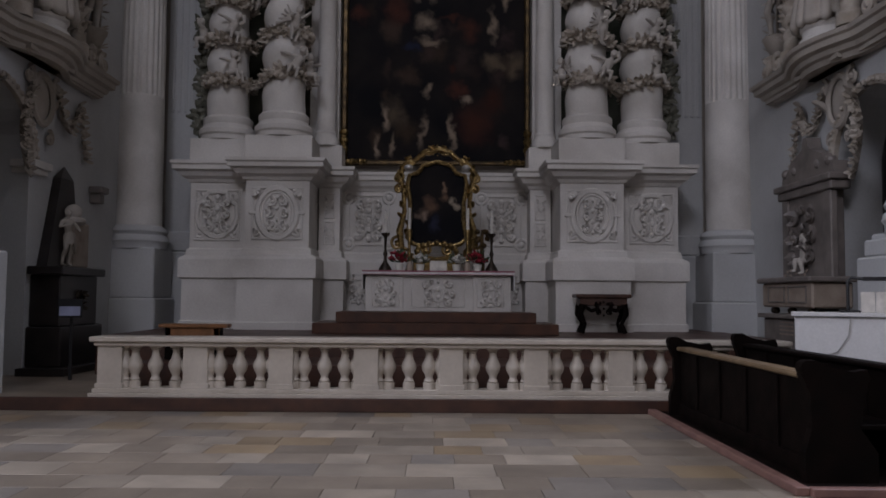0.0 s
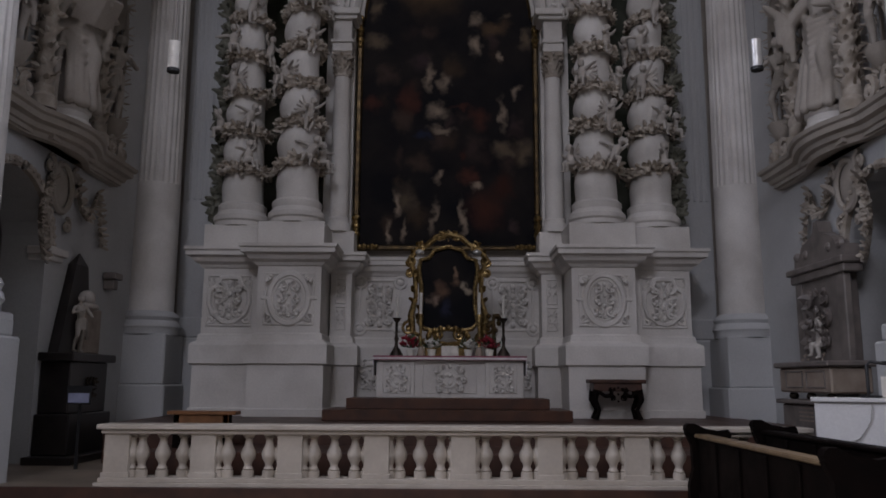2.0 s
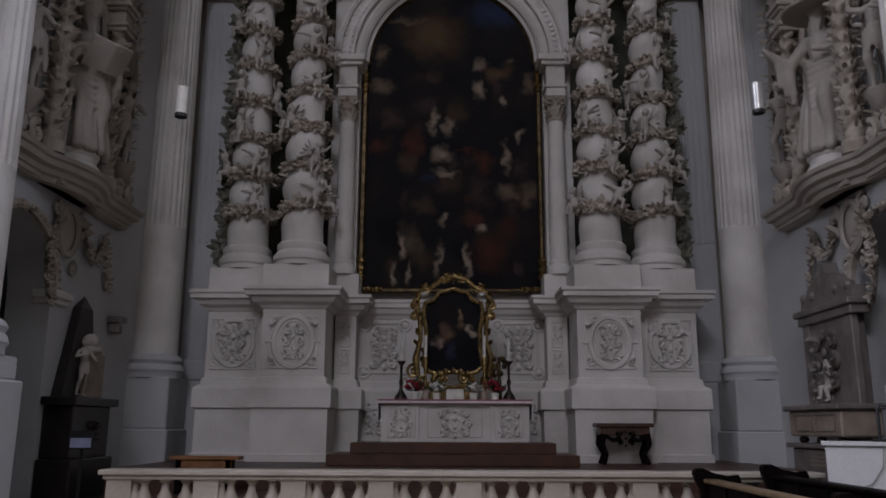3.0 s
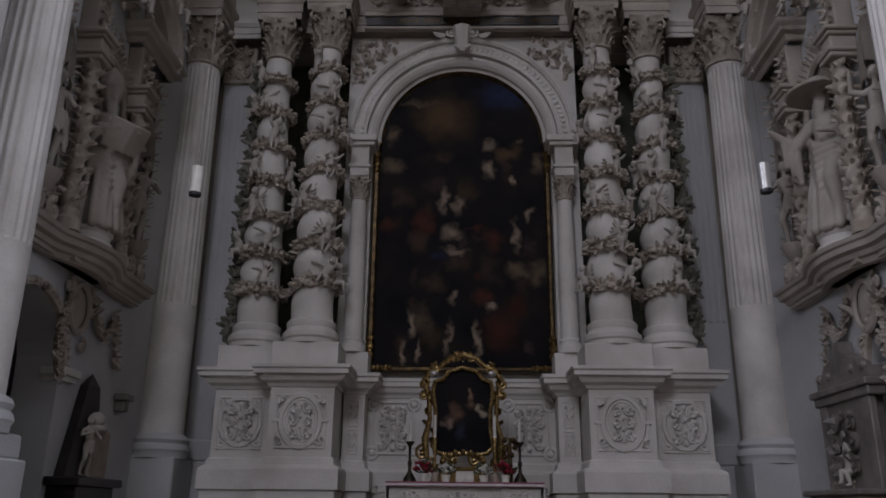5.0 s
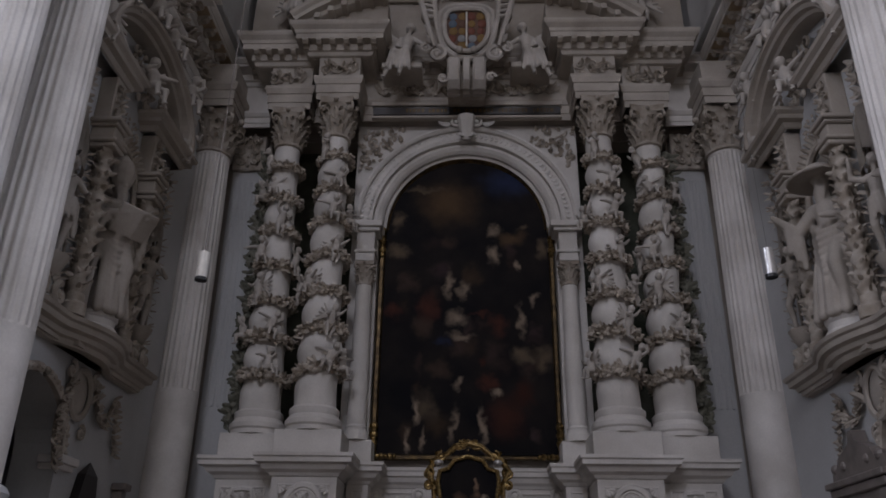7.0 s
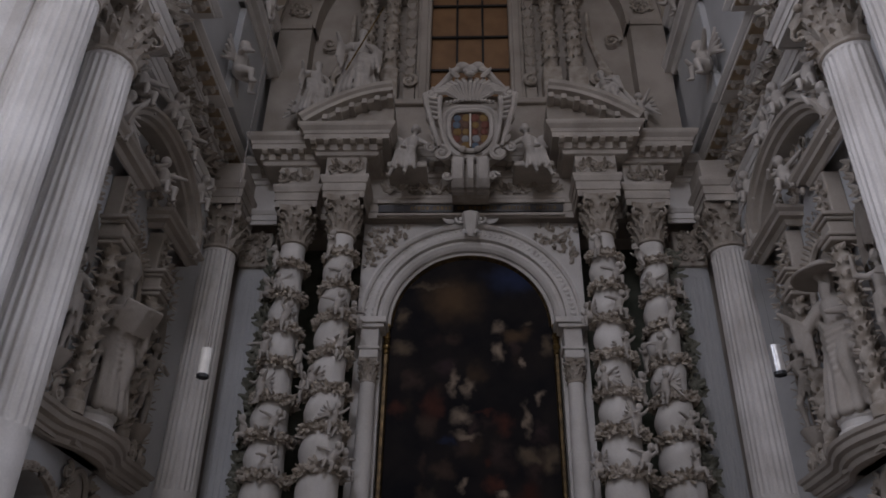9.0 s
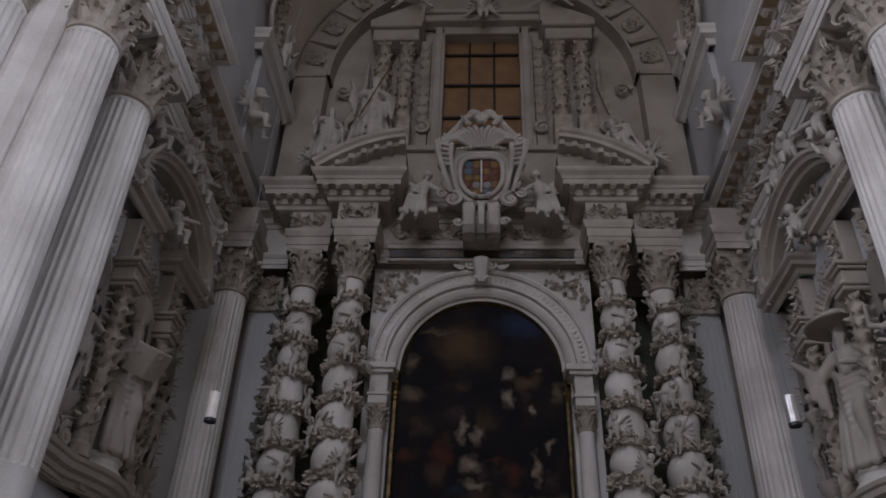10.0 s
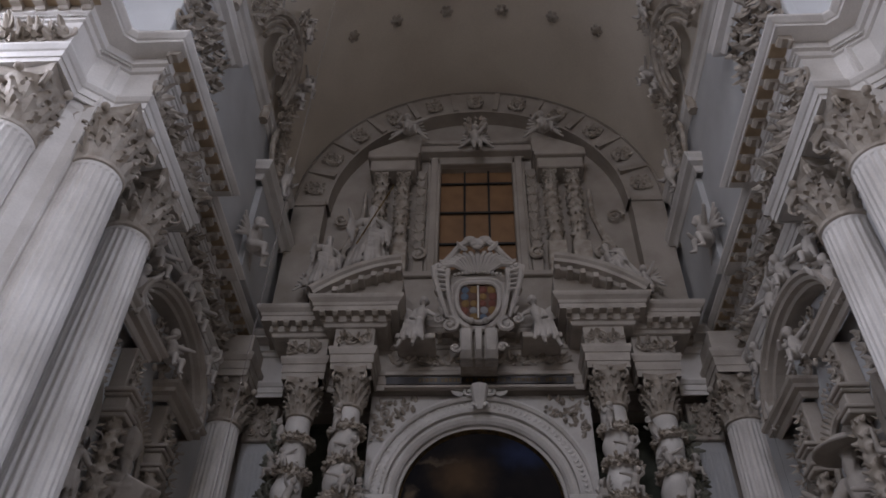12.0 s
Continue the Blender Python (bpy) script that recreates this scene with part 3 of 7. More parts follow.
def putto_limbs(arms, legs, lean=0.0, head=(0, 0)):
    V = Vector
    hip, chest = V((0, 0, 0.42)), V((lean, -0.02, 0.66))
    L = [(hip, chest, 0.13, 0.125), (chest, chest + V((head[0] * 0.4, -0.01, 0.13)), 0.06, 0.055)]
    hd = chest + V((head[0], -0.03 + head[1], 0.24))
    L += [(hd, hd + V((0, 0, 0.03)), 0.105, 0.105), (hd + V((0.03, 0.03, 0.08)), hd + V((-0.03, 0.04, 0.08)), 0.05, 0.05), (hd + V((0, -0.09, -0.03)), hd + V((0, -0.08, -0.05)), 0.035, 0.03)]
    for sg, (e, h) in zip((-1, 1), arms):
        s = chest + V((sg * 0.12, 0, 0.05))
        L += [(s, s + V(e), 0.055, 0.048), (s + V(e), s + V(e) + V(h), 0.048, 0.034)]
    for sg, (k, f) in zip((-1, 1), legs):
        s = hip + V((sg * 0.07, 0, -0.03))
        L += [(s, s + V(k), 0.085, 0.065), (s + V(k), s + V(k) + V(f), 0.062, 0.036), (s + V(k) + V(f), s + V(k) + V(f) + V((0, -0.09, -0.02)), 0.036, 0.026)]
    return L


def wings(bm, z=0.66, span=0.42, y=0.1):
    for sg in (-1, 1):
        for i in range(5):
            f = i / 4
            tube(bm, [(sg * 0.06, y, z), (sg * (0.12 + span * (0.5 + 0.1 * i)), y + 0.05, z + span * (0.75 - 0.42 * i))], [0.05, 0.03], 6)


STAND = [((0.02, -0.03, -0.2), (0.02, -0.02, -0.2)), ((0.05, -0.08, -0.18), (-0.02, 0.05, -0.2))]
SIT = [((0.03, -0.22, 0.0), (0, -0.02, -0.22)), ((0.1, -0.2, -0.03), (0.02, 0.04, -0.24))]
PUTTI = [
    figure_mesh("putto_a", putto_limbs([((-0.14, -0.03, 0.08), (-0.06, -0.05, 0.2)), ((0.12, -0.08, -0.1), (-0.05, -0.12, 0.05))], STAND, 0.03, (0.03, 0)), 0.018),
    figure_mesh("putto_b", putto_limbs([((-0.12, -0.1, -0.06), (0.1, -0.12, 0.06)), ((0.18, -0.02, 0.05), (0.18, -0.04, 0.04))], SIT, -0.03, (-0.03, 0), ), 0.018, extra=lambda bm: wings(bm)),
    figure_mesh("putto_c", putto_limbs([((-0.2, -0.02, 0.02), (-0.2, -0.02, -0.02)), ((0.1, -0.1, 0.1), (-0.06, -0.05, 0.16))], SIT, 0.05, (0.05, -0.02)), 0.018),
    figure_mesh("putto_d", putto_limbs([((-0.1, -0.1, -0.12), (0.02, -0.14, 0.02)), ((0.12, -0.06, 0.14), (0.1, -0.02, 0.18))], STAND, -0.04, (0.02, 0)), 0.018, extra=lambda bm: wings(bm)),
]


def robed_limbs(h, arms, head_r=0.13):
    """A standing robed figure, h high, facing -y: robe in deep folds, a mantle slung across, one knee forward."""
    V = Vector
    k = h / 1.8
    rg = random.Random(int(h * 10))
    L = [(V((0, 0.02, 0.1)), V((0.02, 0.02, 0.95)), 0.19, 0.14), (V((0.02, 0, 0.93)), V((0, -0.02, 1.3)), 0.14, 0.16), (V((-0.18, 0.01, 1.37)), V((0.18, 0.01, 1.37)), 0.085, 0.085),
         (V((0, 0, 1.42)), V((0, -0.03, 1.52)), 0.06, 0.055), (V((0, -0.04, 1.6)), V((0, -0.04, 1.68)), head_r * 0.72, head_r * 0.8),
         (V((0, -0.13, 1.62)), V((0, -0.15, 1.585)), 0.022, 0.026), (V((0, -0.11, 1.54)), V((0, -0.16, 1.38)), 0.06, 0.025), (V((0.05, -0.1, 1.53)), V((0.05, -0.13, 1.42)), 0.035, 0.02), (V((-0.05, -0.1, 1.53)), V((-0.05, -0.13, 1.42)), 0.035, 0.02),
         (V((0.1, -0.1, 0.92)), V((0.13, -0.27, 0.56)), 0.1, 0.085), (V((0.13, -0.27, 0.56)), V((0.13, -0.2, 0.08)), 0.085, 0.06)]
    for i in range(12):
        a = -math.pi - 0.35 + (math.pi + 0.7) * i / 11
        bow = rg.uniform(-0.12, 0.12)
        hip, hem = V((0.17 * math.cos(a), 0.15 * math.sin(a), 0.95 + rg.uniform(-0.15, 0.12))), V((0.34 * math.cos(a + bow), 0.3 * math.sin(a + bow), 0.03))
        mid = hip.lerp(hem, 0.5) + V((0.02 * math.cos(a), 0.02 * math.sin(a), 0))
        L += [(hip, mid, 0.03, 0.042), (mid, hem, 0.042, 0.058)]
    for i in range(7):
        f = i / 6
        p = [V((-0.24 + 0.03 * f, 0.02 - 0.1 * f, 1.2 - 0.42 * f)), V((-0.05 + 0.04 * f, -0.22 - 0.06 * f, 0.98 - 0.5 * f)), V((0.2 + 0.03 * f, -0.16 - 0.04 * f, 1.0 - 0.42 * f)), V((0.28, 0.04, 1.22 - 0.2 * f))]
        L += [(p[j], p[j + 1], 0.03 + 0.012 * (i % 2), 0.034) for j in range(3)]
    for i in range(7):
        x = -0.36 + 0.12 * i
        L.append((V((x * 0.55, 0.12, 1.34)), V((x * 1.15, 0.2 + 0.04 * (i % 2), 0.12 + rg.uniform(0, 0.25))), 0.05, 0.075))
    for sg, (e, f) in zip((-1, 1), arms):
        s = V((sg * 0.21, 0, 1.35))
        el, ha = s + V(e), s + V(e) + V(f)
        L += [(s, el, 0.085, 0.075), (el, ha, 0.07, 0.04), (ha, ha + V(f).normalized() * 0.07, 0.042, 0.03)]
        for q in range(3):
            L.append((el.lerp(ha, 0.25 * q), el.lerp(ha, 0.2 * q) + V((0.03 * q * sg, 0.03, -0.42 + 0.08 * q)), 0.06, 0.035))
    return [(a * k, b * k, c * k, d * k) for a, b, c, d in L]


def youth_limbs(arms, sway=0.05):
    """A slim standing youth, 1.75 high, facing -y, his weight on one leg, a cloth round the hips."""
    V = Vector
    hip, chest = V((sway, 0, 0.92)), V((-sway * 0.4, -0.02, 1.26))
    L = [(hip, hip + V((-sway * 0.5, 0, 0.14)), 0.125, 0.105), (hip + V((-sway * 0.5, 0, 0.14)), chest, 0.105, 0.135), (chest + V((-0.14, 0, 0.07)), chest + V((0.14, 0, 0.07)), 0.07, 0.07),
         (chest + V((0, 0, 0.1)), chest + V((0.01, -0.02, 0.22)), 0.05, 0.048), (chest + V((0.02, -0.03, 0.3)), chest + V((0.02, -0.02, 0.36)), 0.085, 0.095), (chest + V((0.02, -0.12, 0.31)), chest + V((0.02, -0.11, 0.28)), 0.025, 0.03)]
    for q in range(7):
        L.append((chest + V((0.02 + 0.09 * math.cos(q), 0.02, 0.36 + 0.08 * math.sin(q))), chest + V((0.02 + 0.1 * math.cos(q + 0.5), 0, 0.33 + 0.09 * math.sin(q + 0.5))), 0.035, 0.03))
    for sg, kn, ft in ((-1, V((-0.12, -0.12, 0.5)), V((-0.14, 0.02, 0.08))), (1, V((0.12, 0.0, 0.48)), V((0.1, 0.04, 0.06)))):
        L += [(hip + V((sg * 0.08, 0, -0.04)), kn, 0.1, 0.065), (kn, kn.lerp(ft, 0.35) + V((0, 0.03, 0)), 0.066, 0.064), (kn.lerp(ft, 0.35) + V((0, 0.03, 0)), ft, 0.062, 0.038), (ft, ft + V((0, -0.15, -0.03)), 0.04, 0.03)]
    for sg, (e, f) in zip((-1, 1), arms):
        s = chest + V((sg * 0.18, 0, 0.06))
        L += [(s, s + V(e), 0.058, 0.048), (s + V(e), s + V(e) + V(f), 0.046, 0.032), (s + V(e) + V(f), s + V(e) + V(f) * 1.25, 0.034, 0.028)]
    for q in range(9):
        a = -math.pi + math.pi * q / 8
        L.append((hip + V((0.13 * math.cos(a), 0.11 * math.sin(a), 0.05 + 0.03 * math.cos(a))), hip + V((0.15 * math.cos(a + 0.3), 0.15 * math.sin(a + 0.3), -0.22 - 0.08 * (q % 2))), 0.035, 0.03))
    L += [(hip + V((0.16, 0, 0)), hip + V((0.22, 0.02, -0.5)), 0.06, 0.04), (hip + V((0.18, 0.03, 0)), hip + V((0.26, 0.05, -0.4)), 0.05, 0.035)]
    return L


def book(bm):
    m = pose(0.12, -0.62, 1.78, 35, 0, 0)
    for sg in (-1, 1):
        b2 = bmesh.new()
        box(b2, 0 if sg > 0 else -0.42, 0.42 if sg > 0 else 0, -0.06, 0.04, -0.3, 0.3)
        b2.transform(m @ pose(0, 0, 0, 0, 0, sg * 14))
        tmp = bpy.data.meshes.new("leafpair")
        b2.to_mesh(tmp)
        b2.free()
        bm.from_mesh(tmp)
        bpy.data.meshes.remove(tmp)


def mitre(bm):
    lathe(bm, [(0.2, 2.72), (0.26, 2.95), (0.2, 3.2), (0.02, 3.42)], 0, -0.06, 10)


def hat(bm):
    lathe(bm, [(0.05, 2.84), (0.6, 2.76), (0.63, 2.82), (0.28, 2.9), (0.25, 3.06), (0.05, 3.14)], 0, -0.1, 24)


ARMS_BOOK = [((-0.12, -0.16, -0.26), (0.2, -0.2, 0.05)), ((0.12, -0.16, -0.26), (-0.14, -0.22, 0.05))]
ARMS_ROD = [((-0.16, -0.1, -0.22), (-0.1, -0.2, 0.16)), ((0.14, -0.1, -0.24), (-0.22, -0.16, 0.02))]
SAINT_BOOK = figure_mesh("saint_with_book", robed_limbs(3.0, ARMS_BOOK), 0.026, 0.0, 2.5, lambda bm: (book(bm), mitre(bm)), SAINT)
SAINT_HAT = figure_mesh("saint_with_hat", robed_limbs(3.0, ARMS_ROD), 0.026, 0.0, 2.5, hat, SAINT)
SAINT_UP = figure_mesh("robed_figure", robed_limbs(1.8, ARMS_ROD), 0.02)
YOUTHS = [figure_mesh("youth_a", youth_limbs([((-0.14, -0.12, -0.16), (0.2, -0.14, 0.06)), ((0.16, -0.06, -0.2), (-0.1, -0.2, -0.06))]), 0.02, material=SAINT),
          figure_mesh("youth_b", youth_limbs([((-0.2, -0.04, 0.1), (0.06, -0.08, 0.24)), ((0.14, -0.1, -0.18), (-0.2, -0.12, 0.06))], -0.05), 0.02, material=SAINT)]
V3 = Vector
ANGEL_LIMBS = [(V3((0, 0.02, 0.92)), V3((-0.06, -0.06, 1.2)), 0.2, 0.15), (V3((-0.06, -0.06, 1.2)), V3((-0.12, -0.1, 1.5)), 0.15, 0.17), (V3((-0.28, -0.08, 1.55)), V3((0.05, -0.08, 1.55)), 0.08, 0.08),
               (V3((-0.14, -0.1, 1.6)), V3((-0.17, -0.13, 1.74)), 0.06, 0.055), (V3((-0.19, -0.15, 1.86)), V3((-0.19, -0.14, 1.93)), 0.115, 0.12), (V3((-0.2, -0.27, 1.86)), V3((-0.2, -0.27, 1.82)), 0.03, 0.035),
               (V3((-0.1, 0, 0.9)), V3((-0.12, -0.52, 0.88)), 0.17, 0.12), (V3((0.1, 0, 0.9)), V3((0.2, -0.5, 0.8)), 0.17, 0.12), (V3((-0.12, -0.52, 0.88)), V3((0.06, -0.5, 0.08)), 0.11, 0.05), (V3((0.2, -0.5, 0.8)), V3((0.46, -0.42, 0.06)), 0.11, 0.05),
               (V3((0.06, -0.5, 0.08)), V3((0.04, -0.66, 0.03)), 0.05, 0.035), (V3((0.46, -0.42, 0.06)), V3((0.5, -0.56, 0.0)), 0.05, 0.035),
               (V3((-0.3, -0.08, 1.54)), V3((-0.56, -0.16, 1.3)), 0.075, 0.06), (V3((-0.56, -0.16, 1.3)), V3((-0.86, -0.2, 1.12)), 0.058, 0.035), (V3((0.06, -0.08, 1.54)), V3((0.16, -0.2, 1.24)), 0.075, 0.06), (V3((0.16, -0.2, 1.24)), V3((0.02, -0.42, 1.04)), 0.058, 0.04)]
ANGEL_LIMBS += [(V3((-0.16 + 0.06 * i, -0.5, 0.84)), V3((-0.22 + 0.085 * i, -0.5 - 0.06 * (i % 2), 0.26 + 0.05 * (i % 3))), 0.06, 0.05) for i in range(8)]
ANGEL_LIMBS += [(V3((-0.19 + 0.1 * math.cos(q), -0.1, 1.93 + 0.09 * math.sin(q))), V3((-0.19 + 0.12 * math.cos(q + 0.5), -0.06, 1.9 + 0.11 * math.sin(q + 0.5))), 0.05, 0.04) for q in range(-1, 5)]
ANGEL = figure_mesh("seated_angel", ANGEL_LIMBS, 0.026, 0.0, 0.0, lambda bm: [tube(bm, [(0.02, 0.12, 1.4), (0.22 + 0.02 * i, 0.18, 1.72 - 0.08 * i), (0.62 - 0.05 * i, 0.2, 2.1 - 0.2 * i)], [0.08, 0.09, 0.04], 6) for i in range(7)])


def statue(name, me, m, label, category="statue", group=""):
    ob = new(name, me)
    ob.matrix_basis = m
    return tagged(ob, label, category, group)


def at(x, y, z, turn=0.0, size=1.0, lean=0.0, roll=0.0):
    return pose(x, y, z, lean, roll, turn) @ Matrix.Scale(size, 4)


# ---- altar: relief panels on the pedestals ----
def oval_panel(t, cx, y, seed):
    bm = bmesh.new()
    raised_frame(bm, cx - 0.55, cx + 0.55, 2.78, 3.92, y, 0.045, 0.025)
    part("panel_frame", bm, STUCCO_LIT, t)
    bm = ring(bmesh.new(), cx, y, 3.36, 0.42, 0.54, 0.075)
    ring(bm, cx, y, 3.36, 0.33, 0.45, 0.03)
    for sg in (-1, 1):
        box(bm, cx + sg * 0.5 - 0.1, cx + sg * 0.5 + 0.1, y - 0.04, y, 3.33, 3.4, 0.01)
    part("oval_moulding", bm, STUCCO_LIT, t, smooth=True)
    bm = scrollwork(bmesh.new(), cx, y - 0.02, 3.34, 0.52, 0.78, seed, 1.0)
    for sx in (-1, 1):
        for sz in (-1, 1):
            for k in range(3):
                acanthus(bm, cx + sx * 0.5, y, 3.36 + sz * 0.5, math.pi / 2 - sz * sx * 0 + (math.pi if sx > 0 else 0) * 0 + math.atan2(-sz, -sx) - math.pi / 2 + (k - 1) * 0.6, 0.2, 0.045)
    part("relief", bm, STUCCO_LIT, t, smooth=True)


def shield_panel(t, cx, y, seed):
    bm = raised_frame(bmesh.new(), cx - 0.5, cx + 0.5, 2.78, 3.92, y, 0.045, 0.025)
    part("panel_frame", bm, STUCCO_LIT, t)
    bm = bmesh.new()
    for sg in (-1, 1):
        pts = [(cx, y, 3.82), (cx + sg * 0.17, y, 3.8), (cx + sg * 0.2, y, 3.66), (cx + sg * 0.36, y, 3.55), (cx + sg * 0.38, y, 3.3), (cx + sg * 0.3, y, 3.08), (cx + sg * 0.12, y, 2.93), (cx, y, 2.9)]
        tube(bm, [(cx + (p[0] - cx) * 1.18, y, 3.36 + (p[2] - 3.36) * 1.1) for p in pts], 0.065, 6)
        spiral(bm, (cx + sg * 0.4, y, 2.93), 0.13, 1.2, math.pi / 2, sg, 0.03)
    part("shield_moulding", bm, STUCCO_LIT, t, smooth=True)
    bm = scrollwork(bmesh.new(), cx, y - 0.02, 3.36, 0.74, 0.85, seed, 1.2)
    scrollwork(bm, cx, y - 0.01, 3.4, 0.5, 0.6, seed + 7, 1.0)
    for sg in (-1, 1):
        scrollwork(bm, cx + sg * 0.4, y - 0.005, 3.72, 0.16, 0.26, seed + 5, 0.6)
    scrollwork(bm, cx, y - 0.005, 2.93, 0.8, 0.2, seed + 3, 0.6)
    part("relief", bm, STUCCO_LIT, t, smooth=True)


for s in (-1, 1):
    oval_panel(PEDS[s, "in"], s * 3.41, 16.995, 3 if s < 0 else 9)
    shield_panel(PEDS[s, "out"], s * 4.82, 17.445, 5 if s < 0 else 12)
    bm = raised_frame(bmesh.new(), s * 2.44 - 0.13, s * 2.44 + 0.13, 2.75, 3.3, 18.147, 0.03, 0.02)
    raised_frame(bm, s * 2.44 - 0.13, s * 2.44 + 0.13, 3.36, 3.95, 18.147, 0.03, 0.02)
    scrollwork(bm, s * 2.44, 18.14, 3.02, 0.16, 0.4, 4, 0.7)
    scrollwork(bm, s * 2.44, 18.14, 3.66, 0.16, 0.4, 7, 0.7)
    part("relief_panel", bm, STUCCO_LIT, PEDS[s, "small"], smooth=True)
    # wall panels beside the small picture
    wallp = bpy.data.objects["altar_back_wall"]
    bm = raised_frame(bmesh.new(), s * 1.58 - 0.5, s * 1.58 + 0.5, 2.78, 4.0, 18.745, 0.05, 0.03)
    for sx in (-1, 1):
        for z in (2.82, 3.92):
            ring(bm, s * 1.58 + sx * 0.48, 18.74, z, 0.13, 0.13, 0.04, 16)
            ball(bm, (s * 1.58 + sx * 0.48, 18.73, z), 0.08, 8, 6, 1, 0.5, 1)
    part("panel_frame", bm, STUCCO_LIT, wallp, smooth=True)
    bm = scrollwork(bmesh.new(), s * 1.58, 18.72, 3.38, 0.85, 1.0, 21 + s, 1.4)
    scrollwork(bm, s * 1.58, 18.73, 3.38, 0.6, 0.8, 51 + s, 1.2)
    ring(bm, s * 1.58, 18.73, 3.4, 0.1, 0.1, 0.03, 12)
    part("relief", bm, STUCCO_LIT, wallp, smooth=True)
    bm = scrollwork(bmesh.new(), s * 1.78, 18.66, 1.75, 0.5, 0.75, 33 + s, 1.0)
    part("side_relief", bm, STUCCO_LIT, wallp, smooth=True)

# ---- twisted columns ----
PITCH = 0.93


def twisted_column(cx, cy, s, hand, label):
    z0, z1, ztop = 5.06, 12.62, 13.78
    t = thing("twisted_column", (cx, cy, z0), label, "column", "twisted columns of the altar")
    part("base", lathe(bmesh.new(), [(0.60, z0 + 0.002), (0.60, z0 + 0.1), (0.64, z0 + 0.14), (0.64, z0 + 0.24), (0.58, z0 + 0.3), (0.54, z0 + 0.36), (0.56, z0 + 0.42), (0.56, z0 + 0.5), (0.50, z0 + 0.56)], cx, cy, 32), STUCCO_LIT, t, smooth=True)
    zb = z0 + 0.54
    first = zb + 0.82

    def slant(th):
        return 0.06 * math.cos(th + 0.6) * hand

    def centre(z):
        f = (z - zb) / (z1 - zb)
        a = hand * 2 * math.pi * (z - first) / PITCH
        amp = 0.035 * min(f * 8, 1, (1 - f) * 10)
        return cx + amp * math.cos(a), cy + amp * math.sin(a)

    def rad(z, th):
        f = (z - zb) / (z1 - zb)
        base = 0.475 - 0.155 * f
        k = min(max(f - 0.02, 0) * 9, 1) * min((1 - f) * 10, 1)
        return base * (1 - 0.055 * k * math.cos(2 * math.pi * (z - slant(th) - first) / PITCH))

    bm = bmesh.new()
    n, m = 30, 120
    rows = []
    for i in range(m + 1):
        z = zb + (z1 - zb) * i / m
        x, y = centre(z)
        rows.append([bm.verts.new((x + rad(z, th) * math.cos(th), y + rad(z, th) * math.sin(th), z)) for th in [2 * math.pi * k / n for k in range(n)]])
    for a, b in zip(rows, rows[1:]):
        for k in range(n):
            bm.faces.new((a[k], a[(k + 1) % n], b[(k + 1) % n], b[k]))
    part("shaft", bm, STUCCO_LIT, t, "smooth bulging white shaft", smooth=True)
    rg = random.Random(int(cx * 100))
    wreaths = 0
    while first + PITCH * wreaths < z1 - 0.2:
        w = wreaths
        wreaths += 1
        bm = bmesh.new()
        spine = []
        cnt = 44
        for i in range(cnt):
            th0 = math.pi * 0.72 + math.pi * 1.56 * i / (cnt - 1)
            d = Vector((math.cos(th0), math.sin(th0), 0))
            z = first + PITCH * w + slant(th0)
            x, y = centre(z)
            small = 1 - 0.25 * (z - zb) / (z1 - zb)
            c = Vector((x, y, z)) + d * (rad(z, th0) + 0.05)
            spine.append(c)
            up, side = Vector((0, 0, 1)), Vector((-d.y, d.x, 0))
            for q in range(6):
                ang = rg.uniform(0, 2 * math.pi)
                dirv = (up * math.sin(ang) + side * math.cos(ang) * 0.9 + d * rg.uniform(0.1, 1.2)).normalized()
                nn = (d - dirv * d.dot(dirv)).normalized()
                ww = nn.cross(dirv)
                L = rg.uniform(0.1, 0.21) * small
                off = up * rg.uniform(-0.1, 0.1) * small + side * rg.uniform(-0.04, 0.04)
                leaf_blade(bm, Matrix.Translation(c + off) @ Matrix((dirv, ww, nn)).transposed().to_4x4(), L, L * 0.3, rg.uniform(-0.2, 0.7), 3)
            if i % 2 == 0:
                ball(bm, c + d * rg.uniform(0.04, 0.12) + up * rg.uniform(-0.1, 0.1), rg.uniform(0.04, 0.075) * small, 6, 4)
        tube(bm, spine, 0.085, 6)
        part("garland", bm, GARLAND, t, "leafy stucco garland", smooth=True)
        zz = first + PITCH * w + 0.12
        r = 0.5 - 0.155 * (zz - zb) / (z1 - zb)
        if zz < z1 - 0.4:
            a = -math.pi / 2 + rg.choice((-1, 1)) * rg.uniform(0.1, 0.75)
            statue("putto", PUTTI[rg.randrange(4)], at(cx + (r + 0.08) * math.cos(a), cy + (r + 0.08) * math.sin(a), zz - 0.3, math.degrees(a) + 90 + rg.uniform(-50, 50), 0.8, rg.uniform(-12, 12), rg.uniform(-22, 22)), "small white stucco putto sitting on the garland of a twisted column", "statue", "putti of the altar columns")
        if w % 2 == (abs(cx) > 4) and zz < z1 - 0.8:
            a = -math.pi / 2 + (1 if (cx > 0) == (abs(cx) > 4) else -1) * 1.3 * (1 if w % 4 < 2 else -1)
            statue("putto", PUTTI[(w + 1) % 4], at(cx + (r + 0.12) * math.cos(a), cy + (r + 0.12) * math.sin(a), zz - 0.35, math.degrees(a) + 80, 0.75), "small white stucco putto clinging to the side of a twisted column", "statue", "putti of the altar columns")
    cap = CAP_TWIST
    piece("capital", cap, Matrix.Translation((cx, cy, z1 - 0.02)), t, "leafy stucco capital")
    return t


